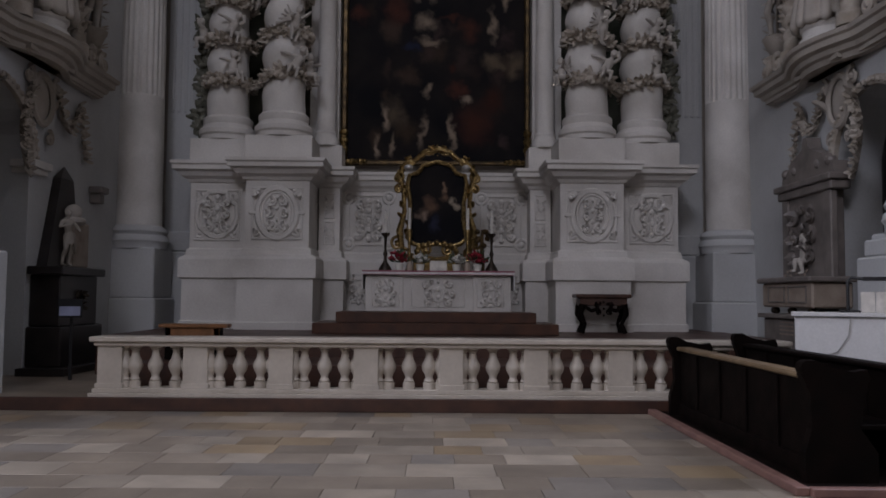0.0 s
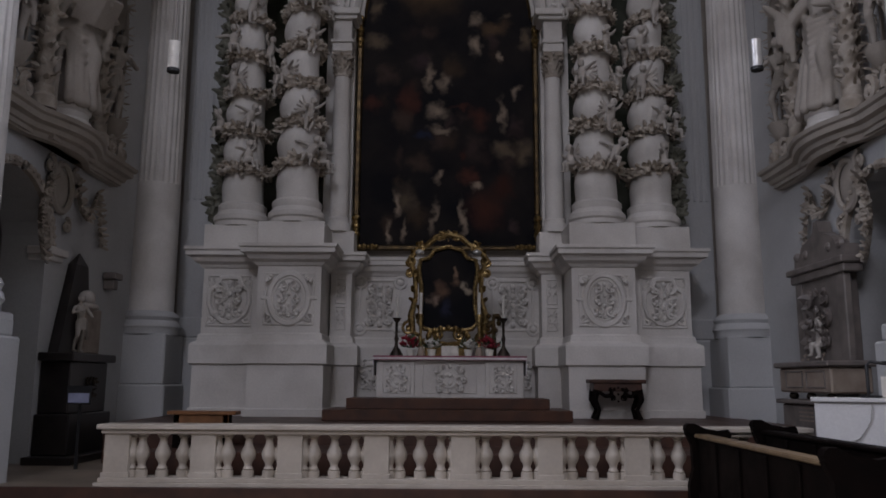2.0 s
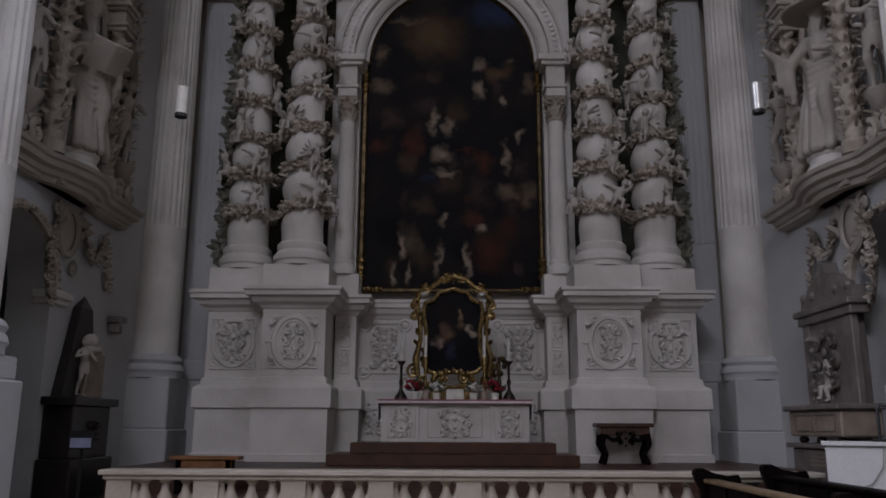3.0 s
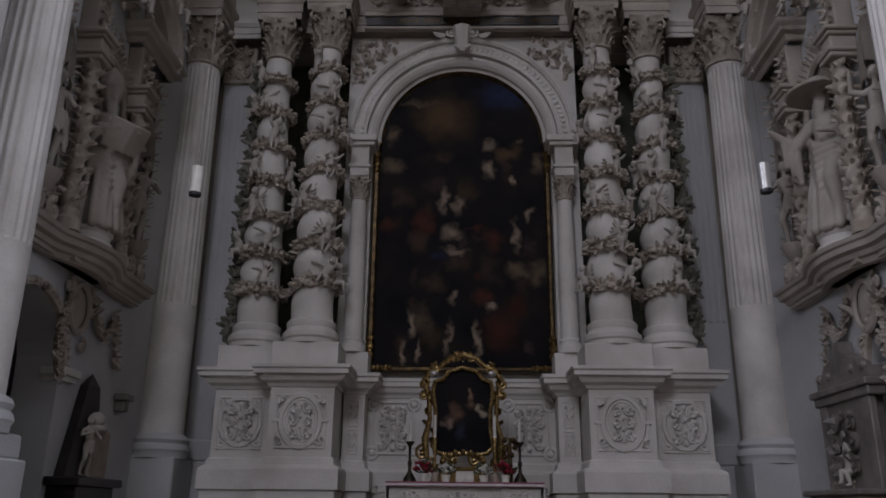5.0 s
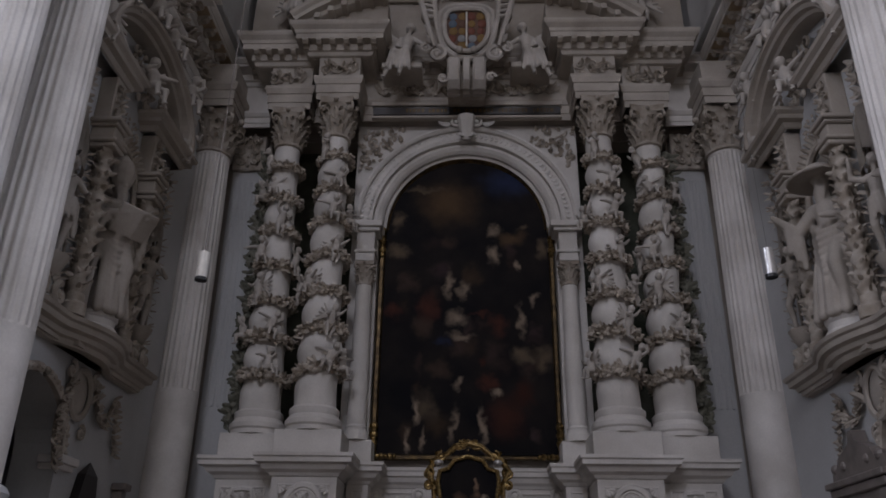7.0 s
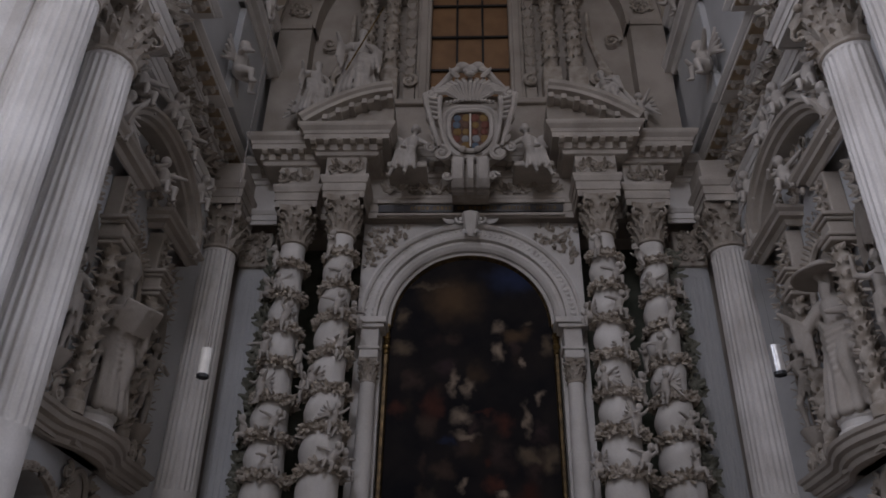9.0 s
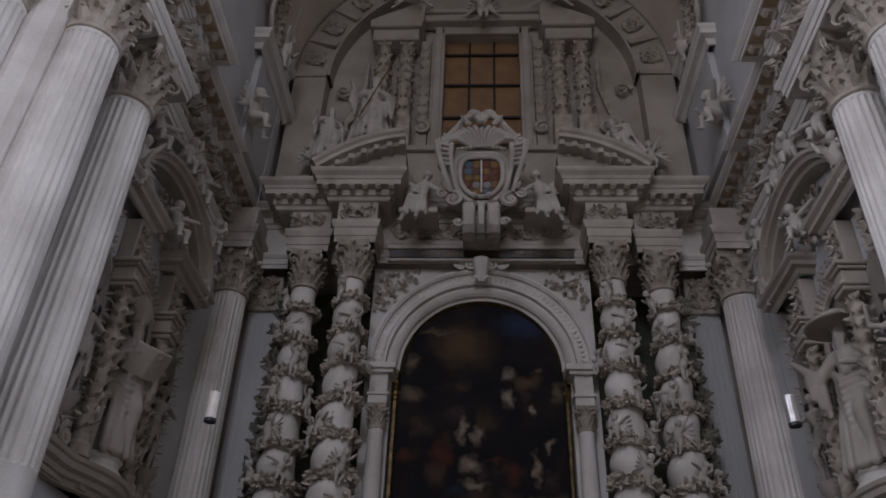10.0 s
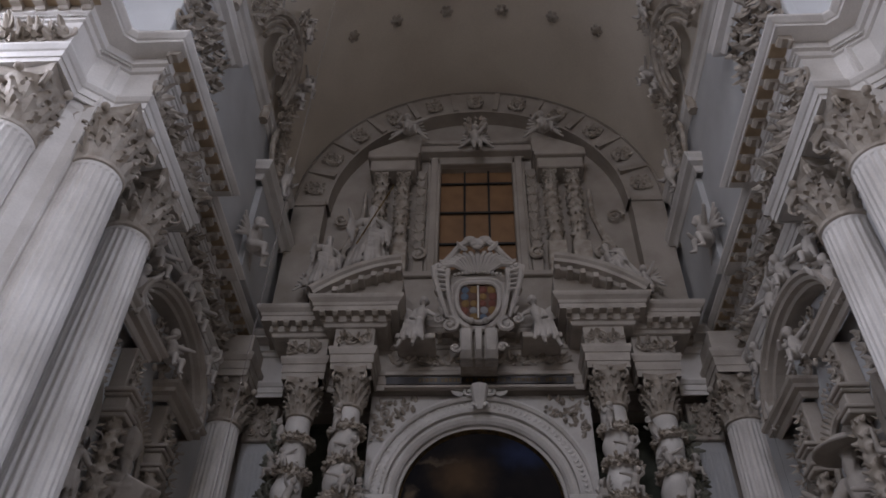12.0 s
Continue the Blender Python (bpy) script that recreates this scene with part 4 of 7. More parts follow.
CAP_TWIST = capital_mesh("capital", 0.345, 1.17, material=RELIEF)
for s in (-1, 1):
    twisted_column(s * 3.40, 17.5, s, -s, "white stucco twisted column wound with a leaf garland")
    twisted_column(s * 4.76, 17.95, s, s, "white stucco twisted outer column wound with a leaf garland")
# strands of dark leaves hanging beside the outer columns
for s in (-1, 1):
    rg = random.Random(50 + s)
    bm = bmesh.new()
    pts = []
    for i in range(90):
        z = 5.4 + 7.1 * i / 89
        x = s * (5.4 + 0.06 * math.sin(i * 0.5) - 0.12 * i / 89)
        pts.append((x, 18.12, z))
        for q in range(6):
            a = rg.uniform(0, 2 * math.pi)
            acanthus(bm, x + rg.uniform(-0.1, 0.1), 18.1 + rg.uniform(-0.08, 0.08), z, a, rg.uniform(0.14, 0.28), 0.05, rg.uniform(-0.3, 0.6))
    tube(bm, pts, 0.045, 5)
    single("hanging_leaf_strand", bm, DRYLEAF, "dusty stucco leaf strand hanging beside the outer column", "garland", "leaf strands of the altar", smooth=True)

# ---- arch and painting ----
CZ = 10.72


def archivolt(bm, profile, n=40, zc=CZ):
    """Carries a profile of (radius, y) round a half circle."""
    rows = []
    for i in range(n + 1):
        a = math.pi * i / n
        rows.append([bm.verts.new((-r * math.cos(a), y, zc + r * math.sin(a))) for r, y in profile])
    for a, b in zip(rows, rows[1:]):
        for k in range(len(profile) - 1):
            bm.faces.new((a[k], a[k + 1], b[k + 1], b[k]))
    return bm


arch = thing("altar_arch", (0, 18.5, CZ), "white moulded stucco arch over the altar painting", "arch", kind="structure")
part("archivolt", archivolt(bmesh.new(), [(2.12, 18.98), (2.12, 18.74), (2.2, 18.7), (2.2, 18.6), (2.26, 18.52), (2.34, 18.46), (2.4, 18.46), (2.4, 18.56), (2.47, 18.56), (2.47, 18.4), (2.53, 18.38), (2.53, 18.44), (2.8, 18.44), (2.8, 18.34), (2.86, 18.28), (2.92, 18.3), (2.92, 18.56)], 56), STUCCO_LIT, arch)
part("gilt_edge", archivolt(bmesh.new(), [(2.06, 18.98), (2.06, 18.86), (2.09, 18.82), (2.14, 18.84), (2.14, 18.98)], 56), DULLGOLD, arch, "narrow dull gold inner edge")
bm = bmesh.new()
rg = random.Random(8)
for i in range(58):
    a = math.pi * (i + 0.5) / 58
    for r, turn in ((2.6, 0.5), (2.73, -0.5)):
        acanthus(bm, -r * math.cos(a), 18.44, CZ + r * math.sin(a), math.pi / 2 - a + turn + math.pi * (i < 29) + rg.uniform(-0.3, 0.3), 0.11, 0.04, 0.25)
part("arch_leaf_band", bm, STUCCO_LIT, arch, smooth=True)
bm = bmesh.new()
tube(bm, [(0, 18.3, 13.2), (0, 18.15, 13.5), (0, 18.12, 13.8)], [0.14, 0.2, 0.26], 8)
flank(bm, lambda b, sg: (spiral(b, (sg * 0.3, 18.2, 13.72), 0.2, 1.4, math.pi / 2, sg, 0.05), acanthus(b, sg * 0.45, 18.25, 13.68, -0.35 if sg > 0 else math.pi + 0.35, 0.42, 0.08), acanthus(b, sg * 0.1, 18.2, 13.4, -math.pi / 2 + sg * 0.3, 0.35, 0.09)))
ball(bm, (0, 18.08, 13.66), 0.13, 8, 6)
part("keystone", bm, STUCCO_LIT, arch, smooth=True)
for s in (-1, 1):
    bm = bmesh.new()
    for i in range(70):
        x, z = s * rnd(1.75, 2.9), rnd(12.4, 13.62)
        if math.hypot(x, z - CZ) > 3.08:
            acanthus(bm, x, 18.54, z, rnd(0, 6.3), 0.17, 0.05)
    spiral(bm, (s * 2.55, 18.53, 13.25), 0.2, 1.5, 0, s, 0.04)
    spiral(bm, (s * 2.8, 18.53, 12.75), 0.14, 1.5, 0, s, 0.035)
    part("spandrel_relief", bm, RELIEF, arch, smooth=True)
    raised_frame(bm2 := bmesh.new(), min(s * 2.97, s * 2.99), max(s * 2.97, s * 2.99) + 0.01, 11.0, 13.6, 18.548, 0.01, 0.02)
    part("spandrel_edge", bm2, STUCCO_LIT, arch)


def painting_material():
    """Dark varnished oil colours: brown ground, a pale glow, soft patches of muted tone."""
    m = mat("old_oil_painting", (0.007, 0.007, 0.009), (0.022, 0.018, 0.017), 0.7, 0.9, 30, 0.0, spec=0.08)
    N, L = m.node_tree.nodes, m.node_tree.links
    b = N["Principled BSDF"]
    last = b.inputs["Base Color"].links[0].from_socket
    geo = N.new("ShaderNodeNewGeometry")
    warp = N.new("ShaderNodeTexNoise")
    warp.inputs["Scale"].default_value, warp.inputs["Detail"].default_value = 3.0, 4
    L.new(geo.outputs["Position"], warp.inputs["Vector"])
    add = N.new("ShaderNodeVectorMath")
    add.operation = "MULTIPLY_ADD"
    add.inputs[1].default_value = (0.6, 0, 0.6)
    L.new(warp.outputs["Color"], add.inputs[0])
    L.new(geo.outputs["Position"], add.inputs[2])
    for x, z, rx, rz, col in PATCHES:
        mp = N.new("ShaderNodeVectorMath")
        mp.operation = "SUBTRACT"
        mp.inputs[1].default_value = (x + 0.3, 18.9, z + 0.3)
        L.new(add.outputs[0], mp.inputs[0])
        sc = N.new("ShaderNodeVectorMath")
        sc.operation = "MULTIPLY"
        sc.inputs[1].default_value = (1 / rx, 0, 1 / rz)
        L.new(mp.outputs[0], sc.inputs[0])
        ln = N.new("ShaderNodeVectorMath")
        ln.operation = "LENGTH"
        L.new(sc.outputs[0], ln.inputs[0])
        rp = N.new("ShaderNodeMapRange")
        rp.interpolation_type = "SMOOTHSTEP"
        rp.inputs[1].default_value, rp.inputs[2].default_value, rp.inputs[3].default_value, rp.inputs[4].default_value = 0.0, 1.0, 0.9, 0.0
        L.new(ln.outputs["Value"], rp.inputs[0])
        mx = N.new("ShaderNodeMixRGB")
        mx.inputs[2].default_value = (*[min(c * 1.5, 0.6) for c in col], 1)
        L.new(rp.outputs[0], mx.inputs[0])
        L.new(last, mx.inputs[1])
        last = mx.outputs[0]
    L.new(last, b.inputs["Base Color"])
    return m


FLESH = [(-0.47, 9.21, 0.13, 0.4), (-0.07, 9.02, 0.17, 0.29), (-0.24, 8.27, 0.31, 0.25), (-0.11, 7.82, 0.36, 0.12), (1.41, 8.19, 0.12, 0.45), (1.72, 8.82, 0.13, 0.2), (-1.27, 5.87, 0.11, 0.34), (-1.42, 5.15, 0.09, 0.29),
         (-1.03, 5.18, 0.08, 0.27), (-0.32, 5.54, 0.11, 0.47), (0.38, 5.54, 0.11, 0.52), (-0.19, 6.57, 0.12, 0.16), (0.7, 6.31, 0.14, 0.12), (0.69, 10.03, 0.19, 0.29), (0.74, 10.66, 0.19, 0.2), (1.3, 9.64, 0.07, 0.16)]
TAN = [(1.9, 7.19, 0.22, 0.38), (1.39, 7.28, 0.31, 0.23), (-1.02, 6.0, 0.29, 0.45), (1.98, 10.17, 0.15, 0.34), (-1.77, 10.07, 0.4, 0.23), (-1.8, 11.01, 0.15, 0.29), (1.46, 10.76, 0.19, 0.1), (-1.18, 11.91, 0.6, 0.1)]
GLOW = [(-0.5, 11.5, 0.9, 0.75), (-0.53, 11.52, 0.4, 0.36), (1.18, 10.47, 0.36, 0.22)]
RED = [(0.37, 8.37, 0.28, 0.08), (0.8, 8.09, 0.26, 0.32), (0.94, 5.72, 0.47, 0.56), (0.53, 6.57, 0.22, 0.25), (0.45, 7.1, 0.12, 0.16), (-0.98, 8.55, 0.29, 0.47), (-1.86, 8.45, 0.19, 0.23), (1.37, 6.32, 0.34, 0.36)]
BLUE = [(1.12, 12.18, 0.8, 0.5), (-0.58, 7.63, 0.22, 0.15)]
rg = random.Random(17)
PATCHES = []
for i in range(26):
    tone = rg.uniform(0.018, 0.045)
    PATCHES.append((rg.uniform(-1.9, 1.9), rg.uniform(5.2, 10.4), rg.uniform(0.15, 0.4), rg.uniform(0.2, 0.5), (tone, tone * 0.66, tone * rg.uniform(0.4, 0.7))))
for rows, colour in ((GLOW, (0.07, 0.044, 0.024)), (BLUE, (0.016, 0.022, 0.048)), (RED, (0.045, 0.016, 0.011)), (TAN, (0.085, 0.064, 0.043)), (FLESH, (0.19, 0.148, 0.11))):
    for i, (x, z, rx, rz) in enumerate(rows):
        k = rg.uniform(0.75, 1.2)
        PATCHES.append((x, z, rx * 1.35, rz * 1.3, tuple(c * k for c in colour)))
CANVAS = painting_material()
pt = thing("altar_painting", (0, 18.85, 4.7), "large dark arched oil painting in a narrow gilt frame", "painting")
bm = bmesh.new()
outline = [(-2.16, 4.86), (2.16, 4.86)] + [(2.1 * math.cos(math.pi * i / 32) * 1.03, CZ + 2.1 * math.sin(math.pi * i / 32)) for i in range(33)]
f0 = [bm.verts.new((x, 18.86, z)) for x, z in outline]
f1 = [bm.verts.new((x, 18.90, z)) for x, z in outline]
bm.faces.new(f0), bm.faces.new(f1)
for i in range(len(outline)):
    j = (i + 1) % len(outline)
    bm.faces.new((f0[i], f0[j], f1[j], f1[i]))
part("canvas", bm, CANVAS, pt, "dark varnished canvas with muted patches of colour")
bm = bmesh.new()
loop = [(-2.2, 4.78), (2.2, 4.78)] + [(2.2 * math.cos(math.pi * i / 32), CZ + 2.15 * math.sin(math.pi * i / 32)) for i in range(33)] + [(-2.2, 4.78)]
tube(bm, [(x, 18.8, z) for x, z in loop], 0.075, 6)
part("gilt_frame", bm, DULLGOLD, pt, "dull gilt frame", smooth=True)
for s in (-1, 1):
    for z, dz in ((5.0, 0.5), (9.95, 0.7)):
        bm = bmesh.new()
        for i in range(6):
            ball(bm, (s * 2.2, 18.74, z + dz * i / 5), 0.075 + 0.03 * (i % 2), 7, 5)
        part("corner_ornament", bm, GOLD, pt, smooth=True)
    bm = bmesh.new()
    for i in range(5):
        ball(bm, (s * (1.7 + 0.1 * i), 18.74, 4.8), 0.06 + 0.02 * (i % 2), 7, 5)
    part("corner_ornament", bm, GOLD, pt, smooth=True)

# small columns beside the painting
CAP_SMALL = capital_mesh("capital", 0.19, 0.62)
for s in (-1, 1):
    cx, cy = s * 2.56, 18.3
    t = thing("small_column", (cx, cy, 5.06), "slim smooth white stucco column beside the altar painting", "column", "slim columns of the altar")
    part("base", lathe(bmesh.new(), [(0.3, 5.062), (0.3, 5.2), (0.27, 5.24), (0.25, 5.32), (0.26, 5.36), (0.22, 5.42)], cx, cy, 24), STUCCO_LIT, t, smooth=True)
    part("shaft", lathe(bmesh.new(), [(0.225, 5.41), (0.225, 7.0), (0.19, 8.9)], cx, cy, 24), STUCCO_LIT, t, smooth=True)
    piece("capital", CAP_SMALL, Matrix.Translation((cx, cy, 8.88)), t)
    bm = boxes((cx - 0.24, cx + 0.24, cy - 0.24, 18.56, 9.5, 9.72), (cx - 0.28, cx + 0.28, cy - 0.28, 18.56, 9.72, 9.8), (cx - 0.23, cx + 0.23, cy - 0.23, 18.56, 9.8, 10.3), (cx - 0.36, cx + 0.36, cy - 0.33, 18.56, 10.3, 10.4), (cx - 0.44, cx + 0.42, cy - 0.4, 18.56, 10.4, 10.56), bevel=0.015)
    part("impost", bm, STUCCO_LIT, t)

# ---- altar entablature: blocks, dentils, frieze, inscription ----
ent = thing("altar_frieze", (0, 18.1, 13.8), "white stucco frieze with scroll relief and a dark inscription band", "frieze")
band_plate = part("inscription_band", boxes((-2.56, 2.56, 18.07, 18.13, 13.86, 14.1), bevel=0.005), BLACKMARBLE, ent, "dark inscription band with worn gold letters")
rg = random.Random(4)
x = -1.75
bm = bmesh.new()
while x < 2.3:
    w = rg.uniform(0.04, 0.1)
    if rg.random() > 0.14:
        box(bm, x, x + w, 18.062, 18.072, 13.925, 14.035)
    x += w + 0.035
part("letter_bars", bm, DULLGOLD, band_plate, "worn gold letter strokes")
bm = bmesh.new()
for sg in (-1, 1):
    for i in range(6):
        xx = sg * (0.55 + 0.36 * i)
        spiral(bm, (xx, 18.2, 14.75 + 0.06 * (i % 2)), 0.2, 1.4, math.pi if sg > 0 else 0, sg * (1 if i % 2 else -1), 0.04)
        for k in range(4):
            acanthus(bm, xx, 18.22, 14.7, rnd(0, 6.28), 0.3, 0.06)
part("scroll_relief", bm, RELIEF, ent, smooth=True)
part("band_moulding", boxes((-2.6, 2.6, 18.02, 18.2, 14.13, 14.24), (-2.6, 2.6, 18.08, 18.2, 13.76, 13.84), bevel=0.012), WARMGREY, ent)


def modillions(parent, p0, p1, z, n, size, drop, out, name="bracket"):
    """A row of small scrolled brackets along an edge; out is the way they point."""
    bm = bmesh.new()
    sweep(bm, [(0, -size * 0.5), (0, size * 0.5)], [(0, 0), (drop * 1.5, 0), (drop * 1.5, -drop * 0.45), (drop * 1.1, -drop * 0.75), (drop * 0.5, -drop * 0.7), (drop * 0.25, -drop), (0, -drop)])
    # tan instead of white: warm bounce from below is in the brackets' colour
    me = mesh_from(name, bm, RELIEF)
    a = math.atan2(out[1], out[0])
    for i in range(n):
        f = (i + 0.5) / n
        piece(name, me, Matrix.Translation((p0[0] + (p1[0] - p0[0]) * f, p0[1] + (p1[1] - p0[1]) * f, z)) @ pose(0, 0, 0, 0, 0, math.degrees(a)), parent)


cornice = bpy.data.objects["altar_entablature"]
for s in (-1, 1):
    a, b = min(s * 2.3, s * 4.5), max(s * 2.3, s * 4.5)
    modillions(cornice, (a, 17.04), (b, 17.04), 15.44, 6, 0.14, 0.2, (0, -1))
    a, b = min(s * 4.55, s * 5.9), max(s * 4.55, s * 5.9)
    modillions(cornice, (a, 17.46), (b, 17.46), 15.44, 4, 0.14, 0.2, (0, -1))
    # relief on the frieze blocks over the columns
    for cx, y, w in ((s * 3.4, 17.17, 0.9), (s * 4.85, 17.59, 0.9)):
        part("frieze_relief", frieze_fill(bmesh.new(), cx - w * 0.5, cx + w * 0.5, y, 14.5, 15.05, int(cx * 7) + 90), RELIEF, cornice, smooth=True)
modillions(cornice, (-2.2, 18.09), (2.2, 18.09), 15.44, 10, 0.14, 0.2, (0, -1))

# broken pediment
PROF = [(0, 0), (0.06, 0.02), (0.1, 0.12), (0.3, 0.14), (0.3, 0.26), (0.38, 0.32), (0.42, 0.4), (0, 0.42)]
for s in (-1, 1):
    t = thing("broken_pediment", (s * 3.4, 17.2, ZC), "half of a broken curved white stucco pediment", "pediment", "pediment halves of the altar")
    bm = bmesh.new()
    rows = []
    n = 14
    for i in range(n + 1):
        x = 4.55 - 2.35 * i / n
        z = ZC + 0.02 + 1.12 * (1 - ((x - 1.9) / 2.65) ** 2)
        dz = 1.12 * 2 * (x - 1.9) / 2.65 ** 2
        nx, nz = dz / math.hypot(dz, 1), 1 / math.hypot(dz, 1)
        rows.append([bm.verts.new((s * (x + nx * h), 17.2 - 0.1 - o, z + nz * h)) for o, h in PROF] + [bm.verts.new((s * x, 18.4, z)), ])
    k = len(PROF) + 1
    for a, b in zip(rows, rows[1:]):
        for j in range(k):
            bm.faces.new((a[j], a[(j + 1) % k], b[(j + 1) % k], b[j]))
    bm.faces.new(rows[0]), bm.faces.new(rows[-1])
    part("raking_cornice", bm, WARMGREY, t)
    bm = bmesh.new()
    pts = [(s * (4.4 - 2.2 * i / 10), ZC + 0.03 + 1.12 * (1 - ((4.4 - 2.2 * i / 10 - 1.9) / 2.65) ** 2)) for i in range(11)]
    lo, hi = [bm.verts.new((x, 17.35, ZC + 0.02)) for x, z in pts], [bm.verts.new((x, 17.35, z)) for x, z in pts]
    lo2, hi2 = [bm.verts.new((x, 18.3, ZC + 0.02)) for x, z in pts], [bm.verts.new((x, 18.3, z)) for x, z in pts]
    for i in range(10):
        bm.faces.new((lo[i], lo[i + 1], hi[i + 1], hi[i]))
        bm.faces.new((hi[i], hi[i + 1], hi2[i + 1], hi2[i]))
    bm.faces.new((lo[-1], hi[-1], hi2[-1], lo2[-1]))
    part("tympanum", bm, AGED_DIM, t)
    for i in range(6):
        x = 4.1 - 1.8 * i / 5
        z = ZC + 0.06 + 1.12 * (1 - ((x - 1.9) / 2.65) ** 2)
        part("bracket", boxes((s * x - 0.08, s * x + 0.08, 16.9, 17.36, z - 0.1, z + 0.08), bevel=0.012), WARMGREY, t)

# ---- coat of arms ----
ca = thing("coat_of_arms", (0, 17.3, 14.0), "white stucco cartouche with a painted shield under a shell crest", "cartouche")
SZ = 15.85
bm = bmesh.new()
prof = [(0.0, 17.6), (0.7, 17.35), (1.22, 17.25), (1.28, 16.6), (1.1, 16.2), (1.0, 15.6), (0.8, 15.1), (0.5, 14.85), (0.0, 14.8)]
outl = prof + [(-x, z) for x, z in prof[-2:0:-1]]
f0, f1 = [bm.verts.new((x, 17.4, z)) for x, z in outl], [bm.verts.new((x * 0.95, 17.2, 16.2 + (z - 16.2) * 0.95)) for x, z in outl]
bm.faces.new(f0), bm.faces.new(f1)
for i in range(len(outl)):
    j = (i + 1) % len(outl)
    bm.faces.new((f0[i], f0[j], f1[j], f1[i]))
part("backing", bm, AGED_DIM, ca)


def shield_line(k, n=28):
    """A shield outline, square above and round below, k times its size."""
    pts = []
    for i in range(n):
        a = 2 * math.pi * i / n
        cx, cz = math.cos(a), math.sin(a)
        q = 1.0 if cz < 0 else (abs(cx) ** 4 + abs(cz) ** 4) ** -0.25
        pts.append((0.6 * k * q * cx, SZ + 0.05 + 0.76 * k * q * cz * (0.9 if cz > 0 else 1.0)))
    return pts


for k, r, y in ((1.0, 0.07, 17.0), (1.24, 0.09, 17.08)):
    p = shield_line(k)
    part("shield_rim", tube(bmesh.new(), [(x, y, z) for x, z in p + p[:2]], r, 7), FIGURE, ca, smooth=True)
colours = [mat("shield_blue", (0.10, 0.14, 0.19)), mat("shield_red", (0.17, 0.05, 0.03)), mat("shield_gold", (0.24, 0.14, 0.04)), mat("shield_grey", (0.27, 0.27, 0.27)), mat("shield_brown", (0.13, 0.065, 0.04))]
bm = bmesh.new()
f0 = [bm.verts.new((x, 17.06, z)) for x, z in shield_line(0.98)]
f1 = [bm.verts.new((x, 17.22, z)) for x, z in shield_line(0.98)]
bm.faces.new(f0), bm.faces.new(f1)
for i in range(len(f0)):
    bm.faces.new((f0[i], f0[(i + 1) % len(f0)], f1[(i + 1) % len(f0)], f1[i]))
part("shield_field", bm, colours[4], ca)
rg = random.Random(12)
for i in range(4):
    for j in range(5):
        x, z = -0.39 + i * 0.26, SZ - 0.5 + j * 0.25
        if j or i in (1, 2):
            tone = 0 if (i == 0 and j > 2) or (j == 0 and i == 2) else 3 if j == 1 and i in (1, 2) else 2 if rg.random() < 0.4 else rg.choice((1, 4, 1))
            part("charge", ball(bmesh.new(), (x + rg.uniform(-0.03, 0.03), 17.05, z), rg.uniform(0.1, 0.135), 9, 6, 1, 0.25, 1.15), colours[tone], ca, smooth=True)
part("shield_divide", tube(bmesh.new(), [(0.0, 17.0, SZ - 0.55), (0.0, 16.99, SZ + 0.62)], 0.025, 6), WAX, ca, smooth=True)
for sg in (-1, 1):
    inner = [(sg * 0.86, 17.0, 17.1), (sg * 0.88, 16.96, 16.7), (sg * 0.84, 16.96, 16.2), (sg * 0.74, 16.98, 15.6), (sg * 0.62, 17.0, 15.15)]
    outer = [(sg * 1.28, 17.0, 17.2), (sg * 1.24, 16.94, 16.75), (sg * 1.12, 16.94, 16.25), (sg * 0.98, 16.98, 15.75), (sg * 0.86, 17.0, 15.3)]
    bm = tube(bmesh.new(), inner, [0.08, 0.075, 0.07, 0.065, 0.05], 7)
    tube(bm, outer, [0.1, 0.085, 0.08, 0.07, 0.05], 7)
    for i in range(5):
        f = 0.08 + 0.16 * i
        a = Vector(inner[0]).lerp(Vector(inner[2]), min(f * 1.3, 1))
        b = Vector(outer[0]).lerp(Vector(outer[2]), min(f * 1.3, 1))
        tube(bm, [a, a.lerp(b, 0.5) + Vector((0, -0.04, -0.03)), b], [0.05, 0.06, 0.05], 6)
    spiral(bm, (sg * 1.12, 16.96, 17.2), 0.2, 1.4, math.pi / 2, sg, 0.07)
    part("strapwork", bm, FIGURE, ca, smooth=True)
    bm = spiral(bmesh.new(), (sg * 0.78, 16.92, 15.0), 0.24, 1.5, math.pi / 2, sg, 0.08)
    spiral(bm, (sg * 1.08, 17.0, 15.25), 0.16, 1.3, math.pi / 2, -sg, 0.055)
    for i in range(5):
        acanthus(bm, sg * (0.9 + 0.05 * i), 17.05, 15.5 + 0.33 * i, math.pi / 2 - sg * 1.1, 0.28, 0.07)
    part("volute", bm, FIGURE, ca, smooth=True)
bm = bmesh.new()
for i in range(15):
    a = math.pi * (0.06 + 0.88 * i / 14)
    tip = (-1.02 * math.cos(a), 16.98, 17.12 + 0.62 * math.sin(a))
    tube(bm, [(-0.25 * math.cos(a), 17.12, 17.05), (-0.7 * math.cos(a), 16.86, 17.1 + 0.38 * math.sin(a)), tip], [0.04, 0.08, 0.09], 6)
part("crest", bm, FIGURE, ca, "shell-like crest", smooth=True)
bm = bmesh.new()
